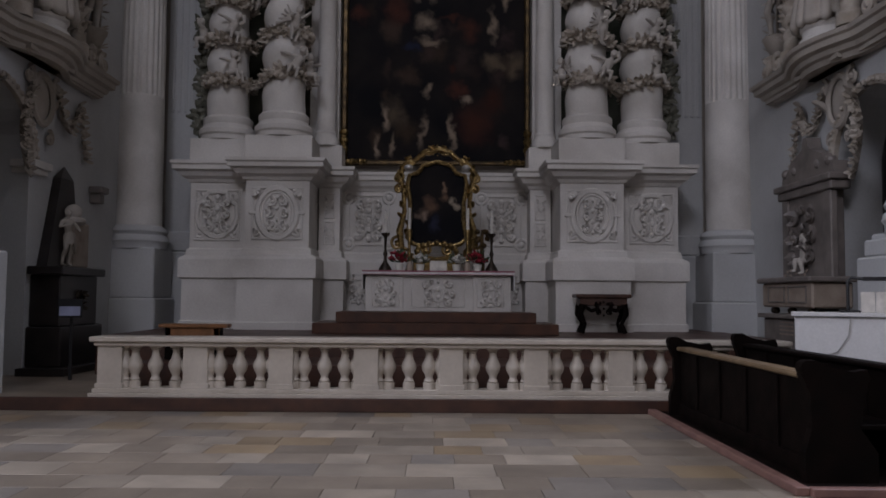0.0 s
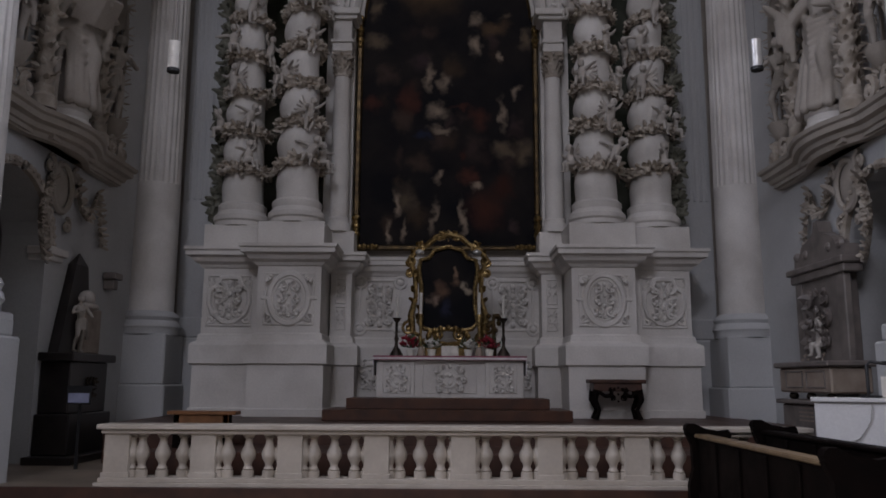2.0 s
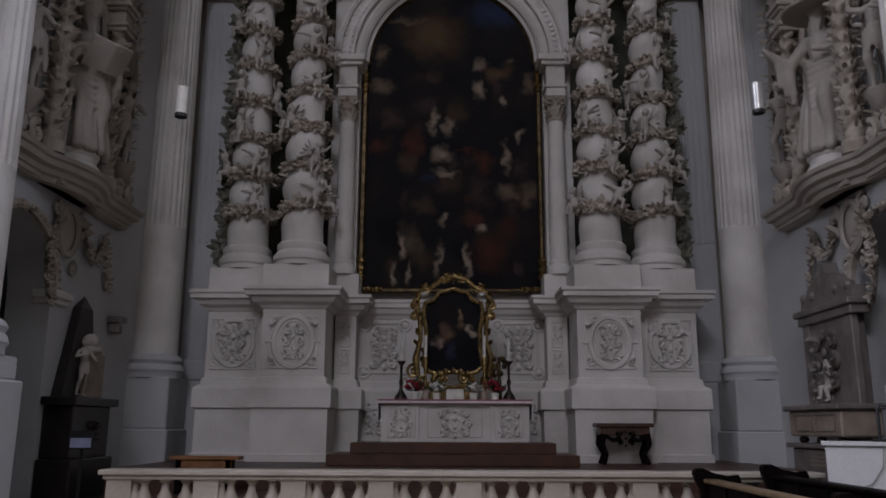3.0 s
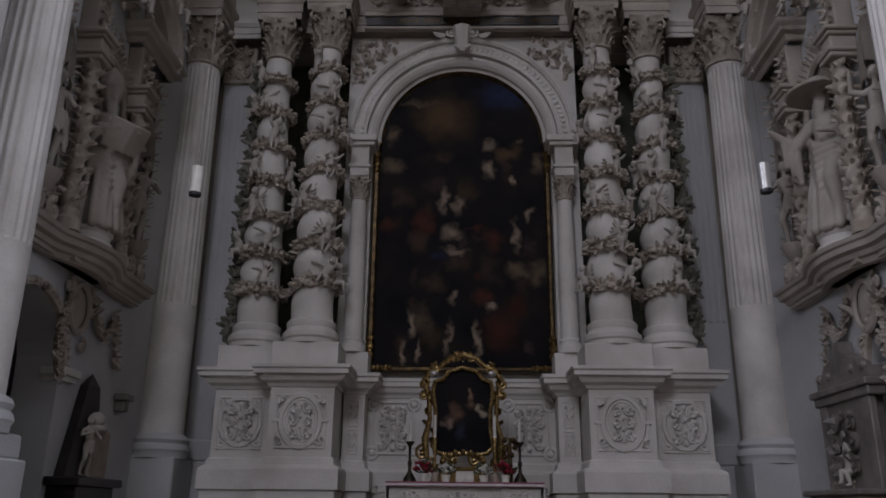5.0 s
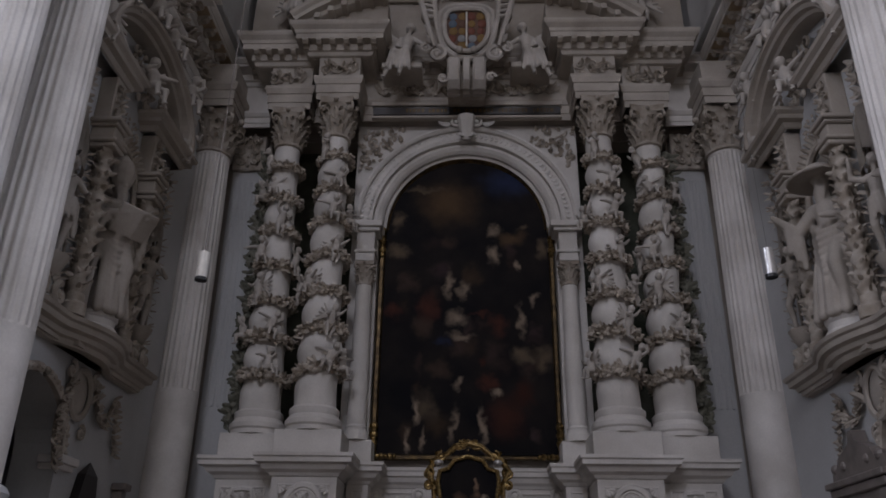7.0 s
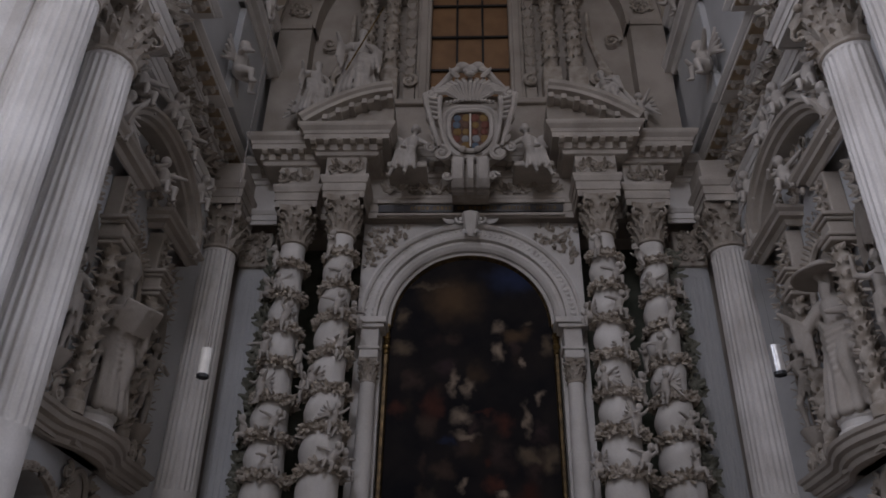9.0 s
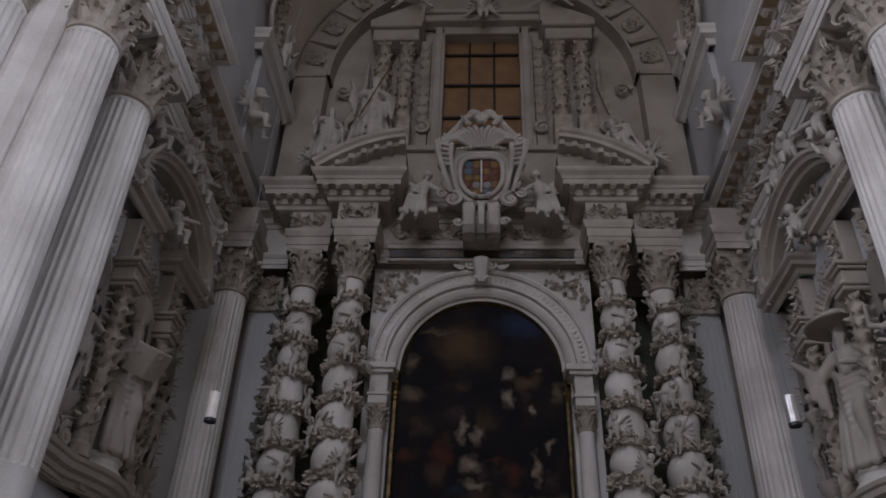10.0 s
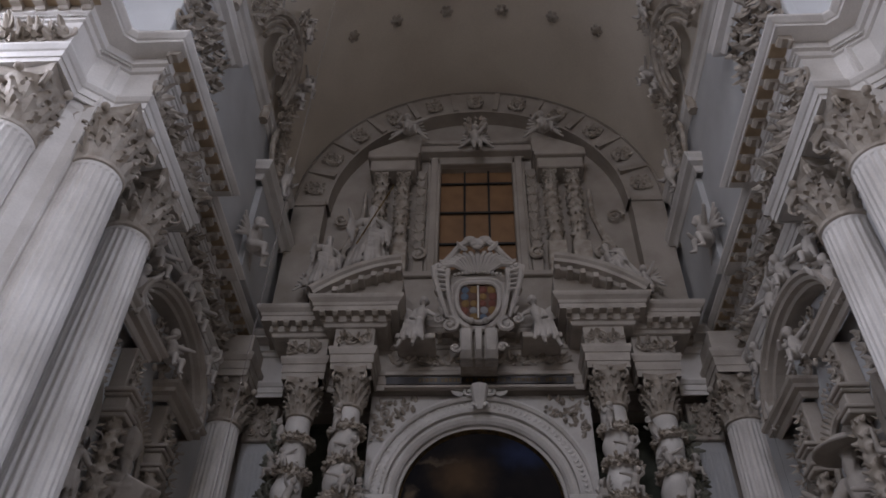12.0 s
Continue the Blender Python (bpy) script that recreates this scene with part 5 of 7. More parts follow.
flank(bm, lambda b, sg: (tube(b, [(sg * 1.05, 16.98, 17.3), (sg * 0.72, 16.9, 17.62), (sg * 0.48, 16.86, 17.95), (sg * 0.2, 16.84, 18.12)], [0.07, 0.1, 0.11, 0.1], 7), ball(b, (sg * 0.22, 16.86, 18.12), 0.19, 10, 7, 1.15, 0.9, 0.8), ball(b, (sg * 0.13, 16.74, 17.86), 0.09, 8, 6), acanthus(b, sg * 0.3, 16.84, 17.75, math.pi / 2 - sg * 1.3, 0.4, 0.09)))
ball(bm, (0, 16.82, 17.95), 0.2, 10, 7, 1, 0.8, 1.0)
ball(bm, (0, 16.72, 17.72), 0.12, 8, 6, 1.3, 0.8, 0.7)
part("crest_mask", bm, FIGURE, ca, "lion-like carved mask on top", smooth=True)
bm = bmesh.new()
for i in range(13):
    ball(bm, (-0.66 + 0.11 * i, 16.94, 16.84 + 0.1 * math.sin(math.pi * i / 12)), 0.06, 7, 5)
tagged(part("bead_row", bm, FIGURE, ca, smooth=True), kind="stuff")
for x, w in ((-0.34, 0.17), (0.0, 0.1), (0.34, 0.17)):
    rows, bm = [], bmesh.new()
    for y, z in ((17.1, 15.05), (16.92, 14.85), (16.84, 14.5), (16.9, 14.15), (17.1, 14.0), (17.3, 14.05)):
        rows.append([bm.verts.new((x + dx, y + dy, z)) for dx, dy in ((-w, 0.06), (-w * 0.7, 0), (w * 0.7, 0), (w, 0.06), (w, 0.25), (-w, 0.25))])
    for a, b in zip(rows, rows[1:]):
        for k in range(6):
            bm.faces.new((a[k], a[(k + 1) % 6], b[(k + 1) % 6], b[k]))
    bm.faces.new(rows[0]), bm.faces.new(rows[-1])
    part("bracket_leaf", bm, FIGURE, ca, smooth=True)
for sg in (-1, 1):
    bm = spiral(bmesh.new(), (sg * 0.62, 16.95, 14.25), 0.15, 1.3, 0, sg, 0.055)
    ball(bm, (sg * 0.2, 16.85, 15.08), 0.1, 8, 6)
    part("bracket_scroll", bm, FIGURE, ca, smooth=True)
part("neck", boxes((-0.5, 0.5, 17.24, 18.3, 14.1, 16.8)), RELIEF, ca)
for s in (-1, 1):
    part("side_ledge", boxes((min(s * 1.2, s * 2.3), max(s * 1.2, s * 2.3), 17.3, 18.28, 14.86, 15.04), bevel=0.03), WARMGREY, ca)
    statue("angel", ANGEL, Matrix.Translation((s * 1.72, 17.32, 14.18)) @ Matrix.Diagonal((s, 1, 1, 1)), "white stucco winged angel sitting beside the coat of arms", "statue", "angels beside the coat of arms")


# ---- upper storey over the altar: window, columns, figures ----
win = thing("window_1", (0, YB + 0.4, 19.2), "tall dark-framed window with amber blinds over the altar", "window", kind="structure")
part("pane", boxes((-1.34, 1.34, YB + 0.5, YB + 0.53, 18.4, 24.4)), PANE, win, "amber brown blind behind dark bars")
bars = []
for x in (-0.44, 0.44):
    bars.append((x - 0.035, x + 0.035, YB + 0.42, YB + 0.48, 18.4, 24.4))
for i in range(4):
    z = 23.6 - 1.55 * i
    bars.append((-1.34, 1.34, YB + 0.4, YB + 0.47, z - 0.04, z + 0.04))
for b in bars:
    part("glazing_bar", boxes(b), BLACK, win)
bm = bmesh.new()
for x0, x1 in ((-1.78, -1.32), (1.32, 1.78)):
    box(bm, x0, x1, YB + 0.02, YB + 0.26, 18.4, 24.6, 0.03)
    box(bm, x0 + 0.1, x1 - 0.1, YB - 0.06, YB + 0.03, 18.4, 24.6, 0.03)
box(bm, -1.78, 1.78, YB + 0.02, YB + 0.26, 24.3, 24.72, 0.03)
part("window_frame", bm, AGED_DIM, win, "moulded stucco surround")
up = thing("upper_altar_storey", (0, 18.9, ZC), "aged stucco storey with paired columns round the window, darkened for weaker light", "altar storey")
part("base_wall", boxes((-5.2, 5.2, 18.6, YB + 0.25, ZC - 0.3, 18.2), bevel=0.02), AGED_DIM, up)
part("sill", boxes((-3.9, 3.9, 18.45, YB + 0.2, 18.18, 18.4), bevel=0.03), AGED_DIM, up)
CAP_UP = capital_mesh("capital", 0.2, 0.5, material=RELIEF)


def ribbed(bm, cx, cy, r, z0, z1, n=9):
    prof = []
    for i in range(n * 6 + 1):
        z = z0 + (z1 - z0) * i / (n * 6)
        prof.append((r * (0.92 + 0.16 * abs(math.sin(math.pi * i / 6))), z))
    return lathe(bm, prof, cx, cy, 14)


for s in (-1, 1):
    for cx in (2.62, 3.42):
        t = thing("upper_column", (s * cx, 18.8, 19.2), "aged stucco column wound with leaves beside the upper window", "column", "upper columns of the altar")
        part("base", boxes((s * cx - 0.3, s * cx + 0.3, 18.5, 19.1, 18.402, 19.75), bevel=0.03), RELIEF, t)
        bm = ribbed(bmesh.new(), s * cx, 18.8, 0.23, 19.74, 22.9)
        rg = random.Random(int(cx * 10))
        for i in range(70):
            f = i / 70
            a = f * 14 * math.pi
            d = Vector((math.cos(a), math.sin(a), 0))
            c = Vector((s * cx, 18.8, 19.9 + 2.9 * f)) + d * 0.24
            for q in range(2):
                dv = (Vector((0, 0, 1)) * rg.uniform(-1, 1) + Vector((-d.y, d.x, 0)) * rg.uniform(-1, 1) + d * 0.5).normalized()
                nn = (d - dv * d.dot(dv)).normalized()
                leaf_blade(bm, Matrix.Translation(c) @ Matrix((dv, nn.cross(dv), nn)).transposed().to_4x4(), 0.12, 0.045, 0.3, 3)
        part("shaft", bm, RELIEF, t, smooth=True)
        piece("capital", CAP_UP, Matrix.Translation((s * cx, 18.8, 22.85)), t)
    part("upper_entablature", boxes((min(s * 2.2, s * 3.85), max(s * 2.2, s * 3.85), 18.45, YB + 0.2, 23.35, 23.9), (min(s * 2.1, s * 3.95), max(s * 2.1, s * 3.95), 18.3, YB + 0.2, 23.9, 24.15), bevel=0.04), AGED_DIM, up)
    sweep_pts = [(s * (3.95 - 1.9 * i / 8), 24.15 + 0.75 * math.sin(math.pi / 2 * i / 8)) for i in range(9)]
    bm = bmesh.new()
    prof = sweep_pts + [(sweep_pts[-1][0], 24.152), (sweep_pts[0][0], 24.152)]
    fa, fb = [bm.verts.new((x, 18.35, z + 0.12 * (i < 9))) for i, (x, z) in enumerate(prof)], [bm.verts.new((x, YB + 0.2, z + 0.12 * (i < 9))) for i, (x, z) in enumerate(prof)]
    bm.faces.new(fa), bm.faces.new(fb)
    for i in range(len(prof)):
        j = (i + 1) % len(prof)
        bm.faces.new((fa[i], fa[j], fb[j], fb[i]))
    part("upper_pediment", bm, AGED_DIM, up)
    bm = scrollwork(bmesh.new(), s * 1.98, 18.98, 21.6, 0.3, 4.0, 60 + s, 3.0)
    part("jamb_relief", bm, RELIEF, up, smooth=True)
    part("pilaster", boxes((min(s * 1.8, s * 2.16), max(s * 1.8, s * 2.16), 19.0, YB + 0.26, 18.4, 23.9), bevel=0.02), AGED_DIM, up)
    bm = bmesh.new()
    spiral(bm, (s * 1.98, 18.9, 19.55), 0.26, 1.5, math.pi / 2, s, 0.08)
    spiral(bm, (s * 4.15, 18.95, 19.6), 0.4, 1.6, math.pi / 2, -s, 0.11)
    tube(bm, [(s * 4.5, 19.05, 19.8), (s * 4.25, 19.1, 20.6), (s * 4.0, 19.1, 21.6), (s * 4.0, 19.1, 22.8)], [0.16, 0.13, 0.1, 0.08], 7)
    spiral(bm, (s * 4.75, 19.05, 21.4), 0.3, 1.4, 0, s, 0.07)
    part("scroll_bracket", bm, RELIEF, up, smooth=True)
    if s < 0:
        statue("robed_statue", SAINT_UP, at(-3.42, 17.95, 17.9, 10, 1.62), "white stucco robed figure standing on the broken pediment", "statue", "figures over the altar")
        statue("robed_statue", SAINT_UP, at(-4.75, 17.95, 17.2, 30, 1.25), "white stucco robed figure sitting behind the pediment end", "statue", "figures over the altar")
    else:
        statue("robed_statue", SAINT_UP, at(4.45, 17.95, 17.2, -35, 1.15, 0, -14), "white stucco robed figure leaning on the broken pediment", "statue", "figures over the altar")
    single("figure_plinth", boxes((min(s * 2.9, s * 5.0), max(s * 2.9, s * 5.0), 17.7, 18.58, ZC, 17.19), bevel=0.03), AGED_DIM, "stucco block behind the broken pediment", "block")
    if s < 0:
        single("figure_plinth", boxes((-3.9, -2.95, 17.6, 18.4, 17.192, 17.89), bevel=0.03), AGED_DIM, "stucco block under a standing figure", "block")
    statue("putto", PUTTI[1], at(s * 2.5, 18.1, 24.5, 0, 1.5), "white stucco winged putto on the upper pediment", "statue", "putti round the window")
    statue("putto", PUTTI[3], at(s * 5.1, 18.1, 17.0, s * -20, 1.1), "white stucco putto beside the broken pediment", "statue", "putti round the window")
statue("putto", PUTTI[3], at(0, 18.3, 24.2, 0, 1.35), "white stucco winged putto over the upper window", "statue", "putti round the window")
bm = bmesh.new()
tube(bm, [(-3.75, 17.4, 18.6), (-2.75, 17.4, 21.3)], 0.025, 5)
single("long_staff", bm, GOLD, "thin gilt staff held by a stucco figure", "staff")
part("upper_lintel", boxes((-2.2, 2.2, 18.7, YB + 0.2, 24.66, 25.0), (-2.1, 2.1, 18.6, YB + 0.2, 25.0, 25.2), bevel=0.04), AGED_DIM, up)

# coffered arch band round the end wall
band = thing("arch_band", (0, 18.7, VZ), "stucco arch band with sunken ornament panels", "arch", kind="structure")
part("band_ground", archivolt(bmesh.new(), [(6.44, 19.3), (6.44, 18.55), (6.36, 18.5), (6.36, 18.6), (5.3, 18.75), (5.28, 18.62), (5.2, 18.62), (5.2, 19.3)], 48, VZ), AGED_DIM, band, smooth=True)
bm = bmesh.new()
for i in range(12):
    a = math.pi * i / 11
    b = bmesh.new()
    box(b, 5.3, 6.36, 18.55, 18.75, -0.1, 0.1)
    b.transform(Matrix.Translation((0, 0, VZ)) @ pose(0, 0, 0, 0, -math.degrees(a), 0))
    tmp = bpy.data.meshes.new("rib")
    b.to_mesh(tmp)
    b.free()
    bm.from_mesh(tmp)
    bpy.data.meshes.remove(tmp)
part("ribs", bm, AGED_DIM, band)
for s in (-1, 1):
    part("band_foot", boxes((min(s * 5.3, s * 6.4), max(s * 5.3, s * 6.4), 18.62, YB + 0.24, ZC, VZ)), AGED_DIM, band)
for i in range(11):
    a = math.degrees(math.pi * (i + 0.5) / 11)
    bm = scrollwork(bmesh.new(), 0, 18.62, 0, 0.8, 0.75, 70 + i, 1.0)
    ring(bm, 0, 18.62, 0, 0.28, 0.28, 0.05, 16)
    bm.transform(Matrix.Translation((0, 0, VZ)) @ pose(0, 0, 0, 0, 90 - a, 0) @ Matrix.Translation((0, 0, 5.83)))
    part("panel_relief", bm, RELIEF, band, smooth=True)
for i, a in enumerate((-42, -26, -9, 9, 26, 42)):
    bm = ball(bmesh.new(), (0, 0, 0), 0.16, 10, 6, 1, 1, 0.4)
    ring(bm, 0, 0, 0, 0.01, 0.01, 0.01, 6)
    for k in range(6):
        q = k * math.pi / 3
        ball(bm, (0.17 * math.cos(q), 0.17 * math.sin(q), 0), 0.09, 6, 4, 1, 1, 0.5)
    bm.transform(Matrix.Translation((0, 14.9, VZ)) @ pose(0, 0, 0, 0, a, 0) @ Matrix.Translation((0, 0, VR - 0.03)))
    single("vault_rosette", bm, RELIEF, "small stucco rosette on the vault", "rosette", "rosettes of the vault", smooth=True)
bm = scrollwork(bmesh.new(), 0, 18.35, 25.75, 1.3, 0.9, 99, 1.2)
single("crown_ornament", bm, RELIEF, "stucco scroll ornament over the upper window", "ornament", smooth=True)

# ---- corner piers ----
CAP_PIER = capital_mesh("capital", 0.47, 1.28)
CAP_NEAR = capital_mesh("capital", 0.47, 1.5)


def pier_column(cx, cy, r, label, plain=6.1, cap=None, zcap=12.5, base_z=2.98, foot=0.17):
    t = thing("fluted_column", (cx, cy, foot), label, "column", "fluted columns of the transept")
    w = r + 0.14
    bm = boxes((cx - w, cx + w, cy - w, cy + w, foot + 0.002, 1.5), (cx - w + 0.06, cx + w - 0.06, cy - w + 0.06, cy + w - 0.06, 1.5, base_z - 0.36), bevel=0.03)
    part("pedestal", bm, WALL_DIM, t)
    part("base", lathe(bmesh.new(), [(r + 0.13, base_z - 0.37), (r + 0.13, base_z - 0.26), (r + 0.17, base_z - 0.2), (r + 0.14, base_z - 0.1), (r + 0.1, base_z - 0.06), (r + 0.14, base_z + 0.02), (r + 0.1, base_z + 0.1), (r, base_z + 0.16)], cx, cy, 40), WALL_DIM, t, smooth=True)
    part("shaft", flute_shaft(bmesh.new(), cx, cy, r, r * 0.86, base_z + 0.15, zcap, 24, plain), STUCCO_LIT, t, "white fluted shaft", smooth=False)
    piece("capital", cap, Matrix.Translation((cx, cy, zcap - 0.02)), t, "leafy stucco capital")
    return t


for s in (-1, 1):
    pier_column(s * 6.82, 18.1, 0.53, "white fluted half-column in the corner of the transept", cap=CAP_PIER, foot=0.17)
    t = thing("corner_pilaster", (s * 6.1, 18.9, FZ), "white fluted pilaster between altar and corner column", "pilaster", "corner pilasters")
    # darker plaster than the columns, to put the corner's shade into the pilaster
    shaft = part("shaft", boxes((s * 6.1 - 0.42, s * 6.1 + 0.42, 19.02, 19.25, 3.1, 12.6)), WALL_DIM, t)
    for i in range(5):
        x = s * 6.1 - 0.34 + 0.155 * i
        part("fillet", boxes((x, x + 0.09, 18.99, 19.03, 6.0, 12.3), bevel=0.02), WALL_DIM, shaft)
    part("base", boxes((s * 6.1 - 0.6, s * 6.1 + 0.6, 18.8, 19.25, 0.172, 2.6), (s * 6.1 - 0.55, s * 6.1 + 0.55, 18.85, 19.25, 2.6, 3.1), bevel=0.04), WALL_DIM, t)
    part("capital", scrollwork(boxes((s * 6.1 - 0.45, s * 6.1 + 0.45, 18.9, 19.25, 12.6, 13.74), bevel=0.03), s * 6.1, 18.88, 13.2, 0.8, 1.0, 5, 1.2), RELIEF, t, smooth=True)
    pier_column(s * 6.86 + 0.05 * (1 + s), 10.75, 0.54, "tall white fluted half-column of the transept arch", 5.2, CAP_NEAR, 12.26, 2.9)
    pier_column(s * 6.9 + 0.05 * (1 + s), 9.15, 0.56, "tall white fluted half-column at the crossing", 5.2, CAP_NEAR, 12.26, 2.9)
    pier_column(s * 8.16, 8.24, 0.58, "tall white fluted half-column facing the nave", 5.2, CAP_NEAR, 12.26, 2.9, 0.0)
    single("pier_base", boxes((min(s * 6.16, s * 7.14), max(s * 6.16, s * 7.14), 8.35, 11.45, 0.002, 2.2), (min(s * 6.22, s * 7.14), max(s * 6.22, s * 7.14), 8.45, 11.35, 2.2, 2.45), bevel=0.03), WALL_DIM, "white plastered pier base under the fluted columns", "pier", kind="structure")
    # architrave and brackets of the side walls
    owner = [o for o in bpy.data.objects if o.name.startswith("entablature")][0 if s < 0 else 1]
    modillions(owner, (s * 6.2, 8.35), (s * 6.2, 12.3), 15.44, 8, 0.2, 0.18, (-s, 0))
    modillions(owner, (s * 6.75, 12.5), (s * 6.75, 15.0), 15.44, 5, 0.2, 0.18, (-s, 0))
    modillions(owner, (s * 6.94, 15.2), (s * 6.94, 18.2), 15.44, 6, 0.2, 0.18, (-s, 0))
    modillions(owner, (min(s * 7.2, s * 10.4), 7.45), (max(s * 7.2, s * 10.4), 7.45), 15.44, 7, 0.2, 0.18, (0, -1))
    modillions(owner, (min(s * 5.7, s * 6.8), 18.35), (max(s * 5.7, s * 6.8), 18.35), 15.44, 2, 0.2, 0.18, (0, -1))
    # added ochre panels that paint warm floor bounce on the soffit
    for x0, x1, y0, y1, n in ((5.87, 6.19, 8.35, 12.3, 8), (6.42, 6.74, 12.5, 15.0, 5), (6.61, 6.93, 15.2, 18.2, 6)):
        for k in range(n):
            ya, yb = y0 + (y1 - y0) * (k + 0.68) / n, y0 + (y1 - y0) * (k + 1.32) / n
            part("bounce_panel", boxes((min(s * x0, s * x1), max(s * x0, s * x1), ya, min(yb, y1), 15.425, 15.458)), BOUNCE_OCHRE, owner)
    part("bounce_panel", boxes((min(s * 7.2, s * 10.4), max(s * 7.2, s * 10.4), 7.12, 7.44, 15.425, 15.456)), BOUNCE_OCHRE, owner)
    M = pose(0, 0, 0, 0, 0, -90 * s)
    for x, ya, yb in ((6.36, 8.9, 10.4), (6.36, 10.4, 11.9), (6.91, 12.05, 13.5), (6.91, 13.5, 14.95), (7.1, 15.1, 17.4)):
        bm = frieze_fill(bmesh.new(), -(yb - ya) / 2, (yb - ya) / 2, 0, 14.26, 15.08, int(ya * 9))
        bm.transform(Matrix.Translation((s * x, (ya + yb) / 2, 0)) @ M)
        part("frieze_relief", bm, RELIEF, owner, smooth=True)
    for xa, xb in ((7.6, 8.5), (8.5, 9.4), (9.4, 10.4)):
        part("frieze_relief", frieze_fill(bmesh.new(), min(s * xa, s * xb), max(s * xa, s * xb), 7.61, 14.26, 15.08, int(xa * 11)), RELIEF, owner, smooth=True)
    bm = bmesh.new()
    for i in range(52):
        ball(bm, (s * 6.27, 8.75 + 0.063 * i, 15.19), 0.032, 5, 4)
        ball(bm, (s * 6.82, 12.05 + 0.057 * i, 15.19), 0.032, 5, 4)
        ball(bm, (s * (7.45 + 0.058 * i), 7.52, 15.19), 0.032, 5, 4)
    for i in range(12):
        ball(bm, (s * (7.42 - 0.042 * i), 8.3 + 0.035 * i, 15.19), 0.032, 5, 4)
    tagged(part("bead_row", bm, STUCCO_LIT, owner, smooth=True), kind="stuff")
    # carved strips on the attic piers over the near columns
    bm = frieze_fill(bmesh.new(), -1.2, 1.2, 0, 16.5, 17.3, 301)
    for k in range(1, 3):
        frieze_fill(bm, -1.2, 1.2, 0, 16.5 + 0.85 * k, 17.3 + 0.85 * k, 301 + k)
    bm.transform(Matrix.Translation((s * 6.4, 9.8, 0)) @ M)
    single("attic_relief", bm, RELIEF, "white stucco leaf relief on the attic pier", "relief", "attic reliefs", smooth=True)
    # attic ledges under the vault
    for y0, y1 in ((15.3, 18.4), (8.3, 11.3)):
        path = [(s * 6.7, y0), (s * 6.42, y0), (s * 6.42, y1), (s * 6.7, y1)]
        bm = sweep(bmesh.new(), path if s < 0 else path[::-1], [(0, 19.25), (0.05, 19.27), (0.1, 19.45), (0.26, 19.5), (0.26, 19.65), (0.32, 19.75), (0.32, 19.85), (0, 19.9)])
        single("attic_ledge", bm, STUCCO_LIT, "white stucco ledge at the springing of the vault", "ledge", kind="structure")
        single("attic_pier", boxes((min(s * 6.42, s * 6.62), max(s * 6.42, s * 6.62), y0 + 0.25, y1 - 0.25, ZC, 19.3), bevel=0.02), WALL_DIM, "plain white attic pier over the cornice", "pier", kind="structure")
    path = [(s * 6.62, 8.7), (s * 6.62, 18.6)]
    bm = sweep(bmesh.new(), path if s < 0 else path[::-1], [(0, 21.3), (0.06, 21.32), (0.1, 21.5), (0.2, 21.55), (0.26, 21.7), (0.26, 21.8), (0.1, 21.85), (0, 21.86)])
    single("vault_springing", bm, STUCCO_LIT, "stucco moulding along the foot of the vault", "moulding", kind="structure")
    M = Matrix.Translation((s * 6.22, 13.2, 0)) @ pose(0, 0, 0, 0, 0, -90 * s)
    TILT = Matrix.Translation((0, 0, 21.9)) @ pose(0, 0, 0, 18, 0, 0) @ Matrix.Translation((0, 0, -21.9))
    bm = bmesh.new()
    for rr, th in ((1.55, 0.13), (1.3, 0.09), (1.05, 0.1)):
        tube(bm, [(-rr * math.cos(math.pi * i / 18), 0, 22.1 + rr * 1.15 * math.sin(math.pi * i / 18)) for i in range(19)], th, 6)
    bm.transform(M @ TILT)
    single("vault_arch_moulding", bm, RELIEF, "stepped stucco arch on the flank of the vault", "arch", "vault arches", smooth=True)
    bm = scrollwork(bmesh.new(), 0, -0.05, 22.9, 1.5, 1.4, 201 + s, 1.4)
    ring(bm, 0, -0.05, 22.8, 0.5, 0.6, 0.1)
    scrollwork(bm, -1.9, -0.02, 22.5, 0.9, 1.6, 203 + s, 1.6)
    scrollwork(bm, 1.9, -0.02, 22.5, 0.9, 1.6, 205 + s, 1.6)
    scrollwork(bm, 0, -0.02, 24.4, 1.6, 0.8, 207 + s, 1.0)
    bm.transform(M @ TILT)
    single("vault_scrollwork", bm, RELIEF, "stucco scrollwork round the vault arch", "ornament", "vault scrollwork", smooth=True)
    for u, z, k in ((-1.75, 23.2, 1), (1.75, 23.2, 2), (0.2, 24.0, 3)):
        q = M @ TILT @ Vector((u, -0.2, z))
        statue("putto", PUTTI[k], at(*q, -90 * s, 1.2), "white stucco putto on the flank of the vault", "statue", "putti of the vault")
    # cartouche and figures on the flank of the vault
    M = Matrix.Translation((s * 6.35, 15.9, 0)) @ pose(0, 0, 0, 0, 0, -90 * s)
    bm = ring(bmesh.new(), 0, 0, 21.2, 0.6, 0.85, 0.13)
    scrollwork(bm, 0, 0.02, 21.2, 1.5, 2.2, 81 + s, 2.0)
    scrollwork(bm, 0, 0.0, 22.6, 1.8, 0.9, 87 + s, 1.0)
    bm.transform(M)
    single("vault_cartouche", bm, RELIEF, "stucco cartouche with scrolls at the foot of the vault", "cartouche", "vault cartouches", smooth=True)
    statue("putto", PUTTI[0 if s < 0 else 3], at(s * 6.15, 16.6, 19.95, -90 * s, 1.4), "white stucco putto on the vault ledge", "statue", "putti of the vault")
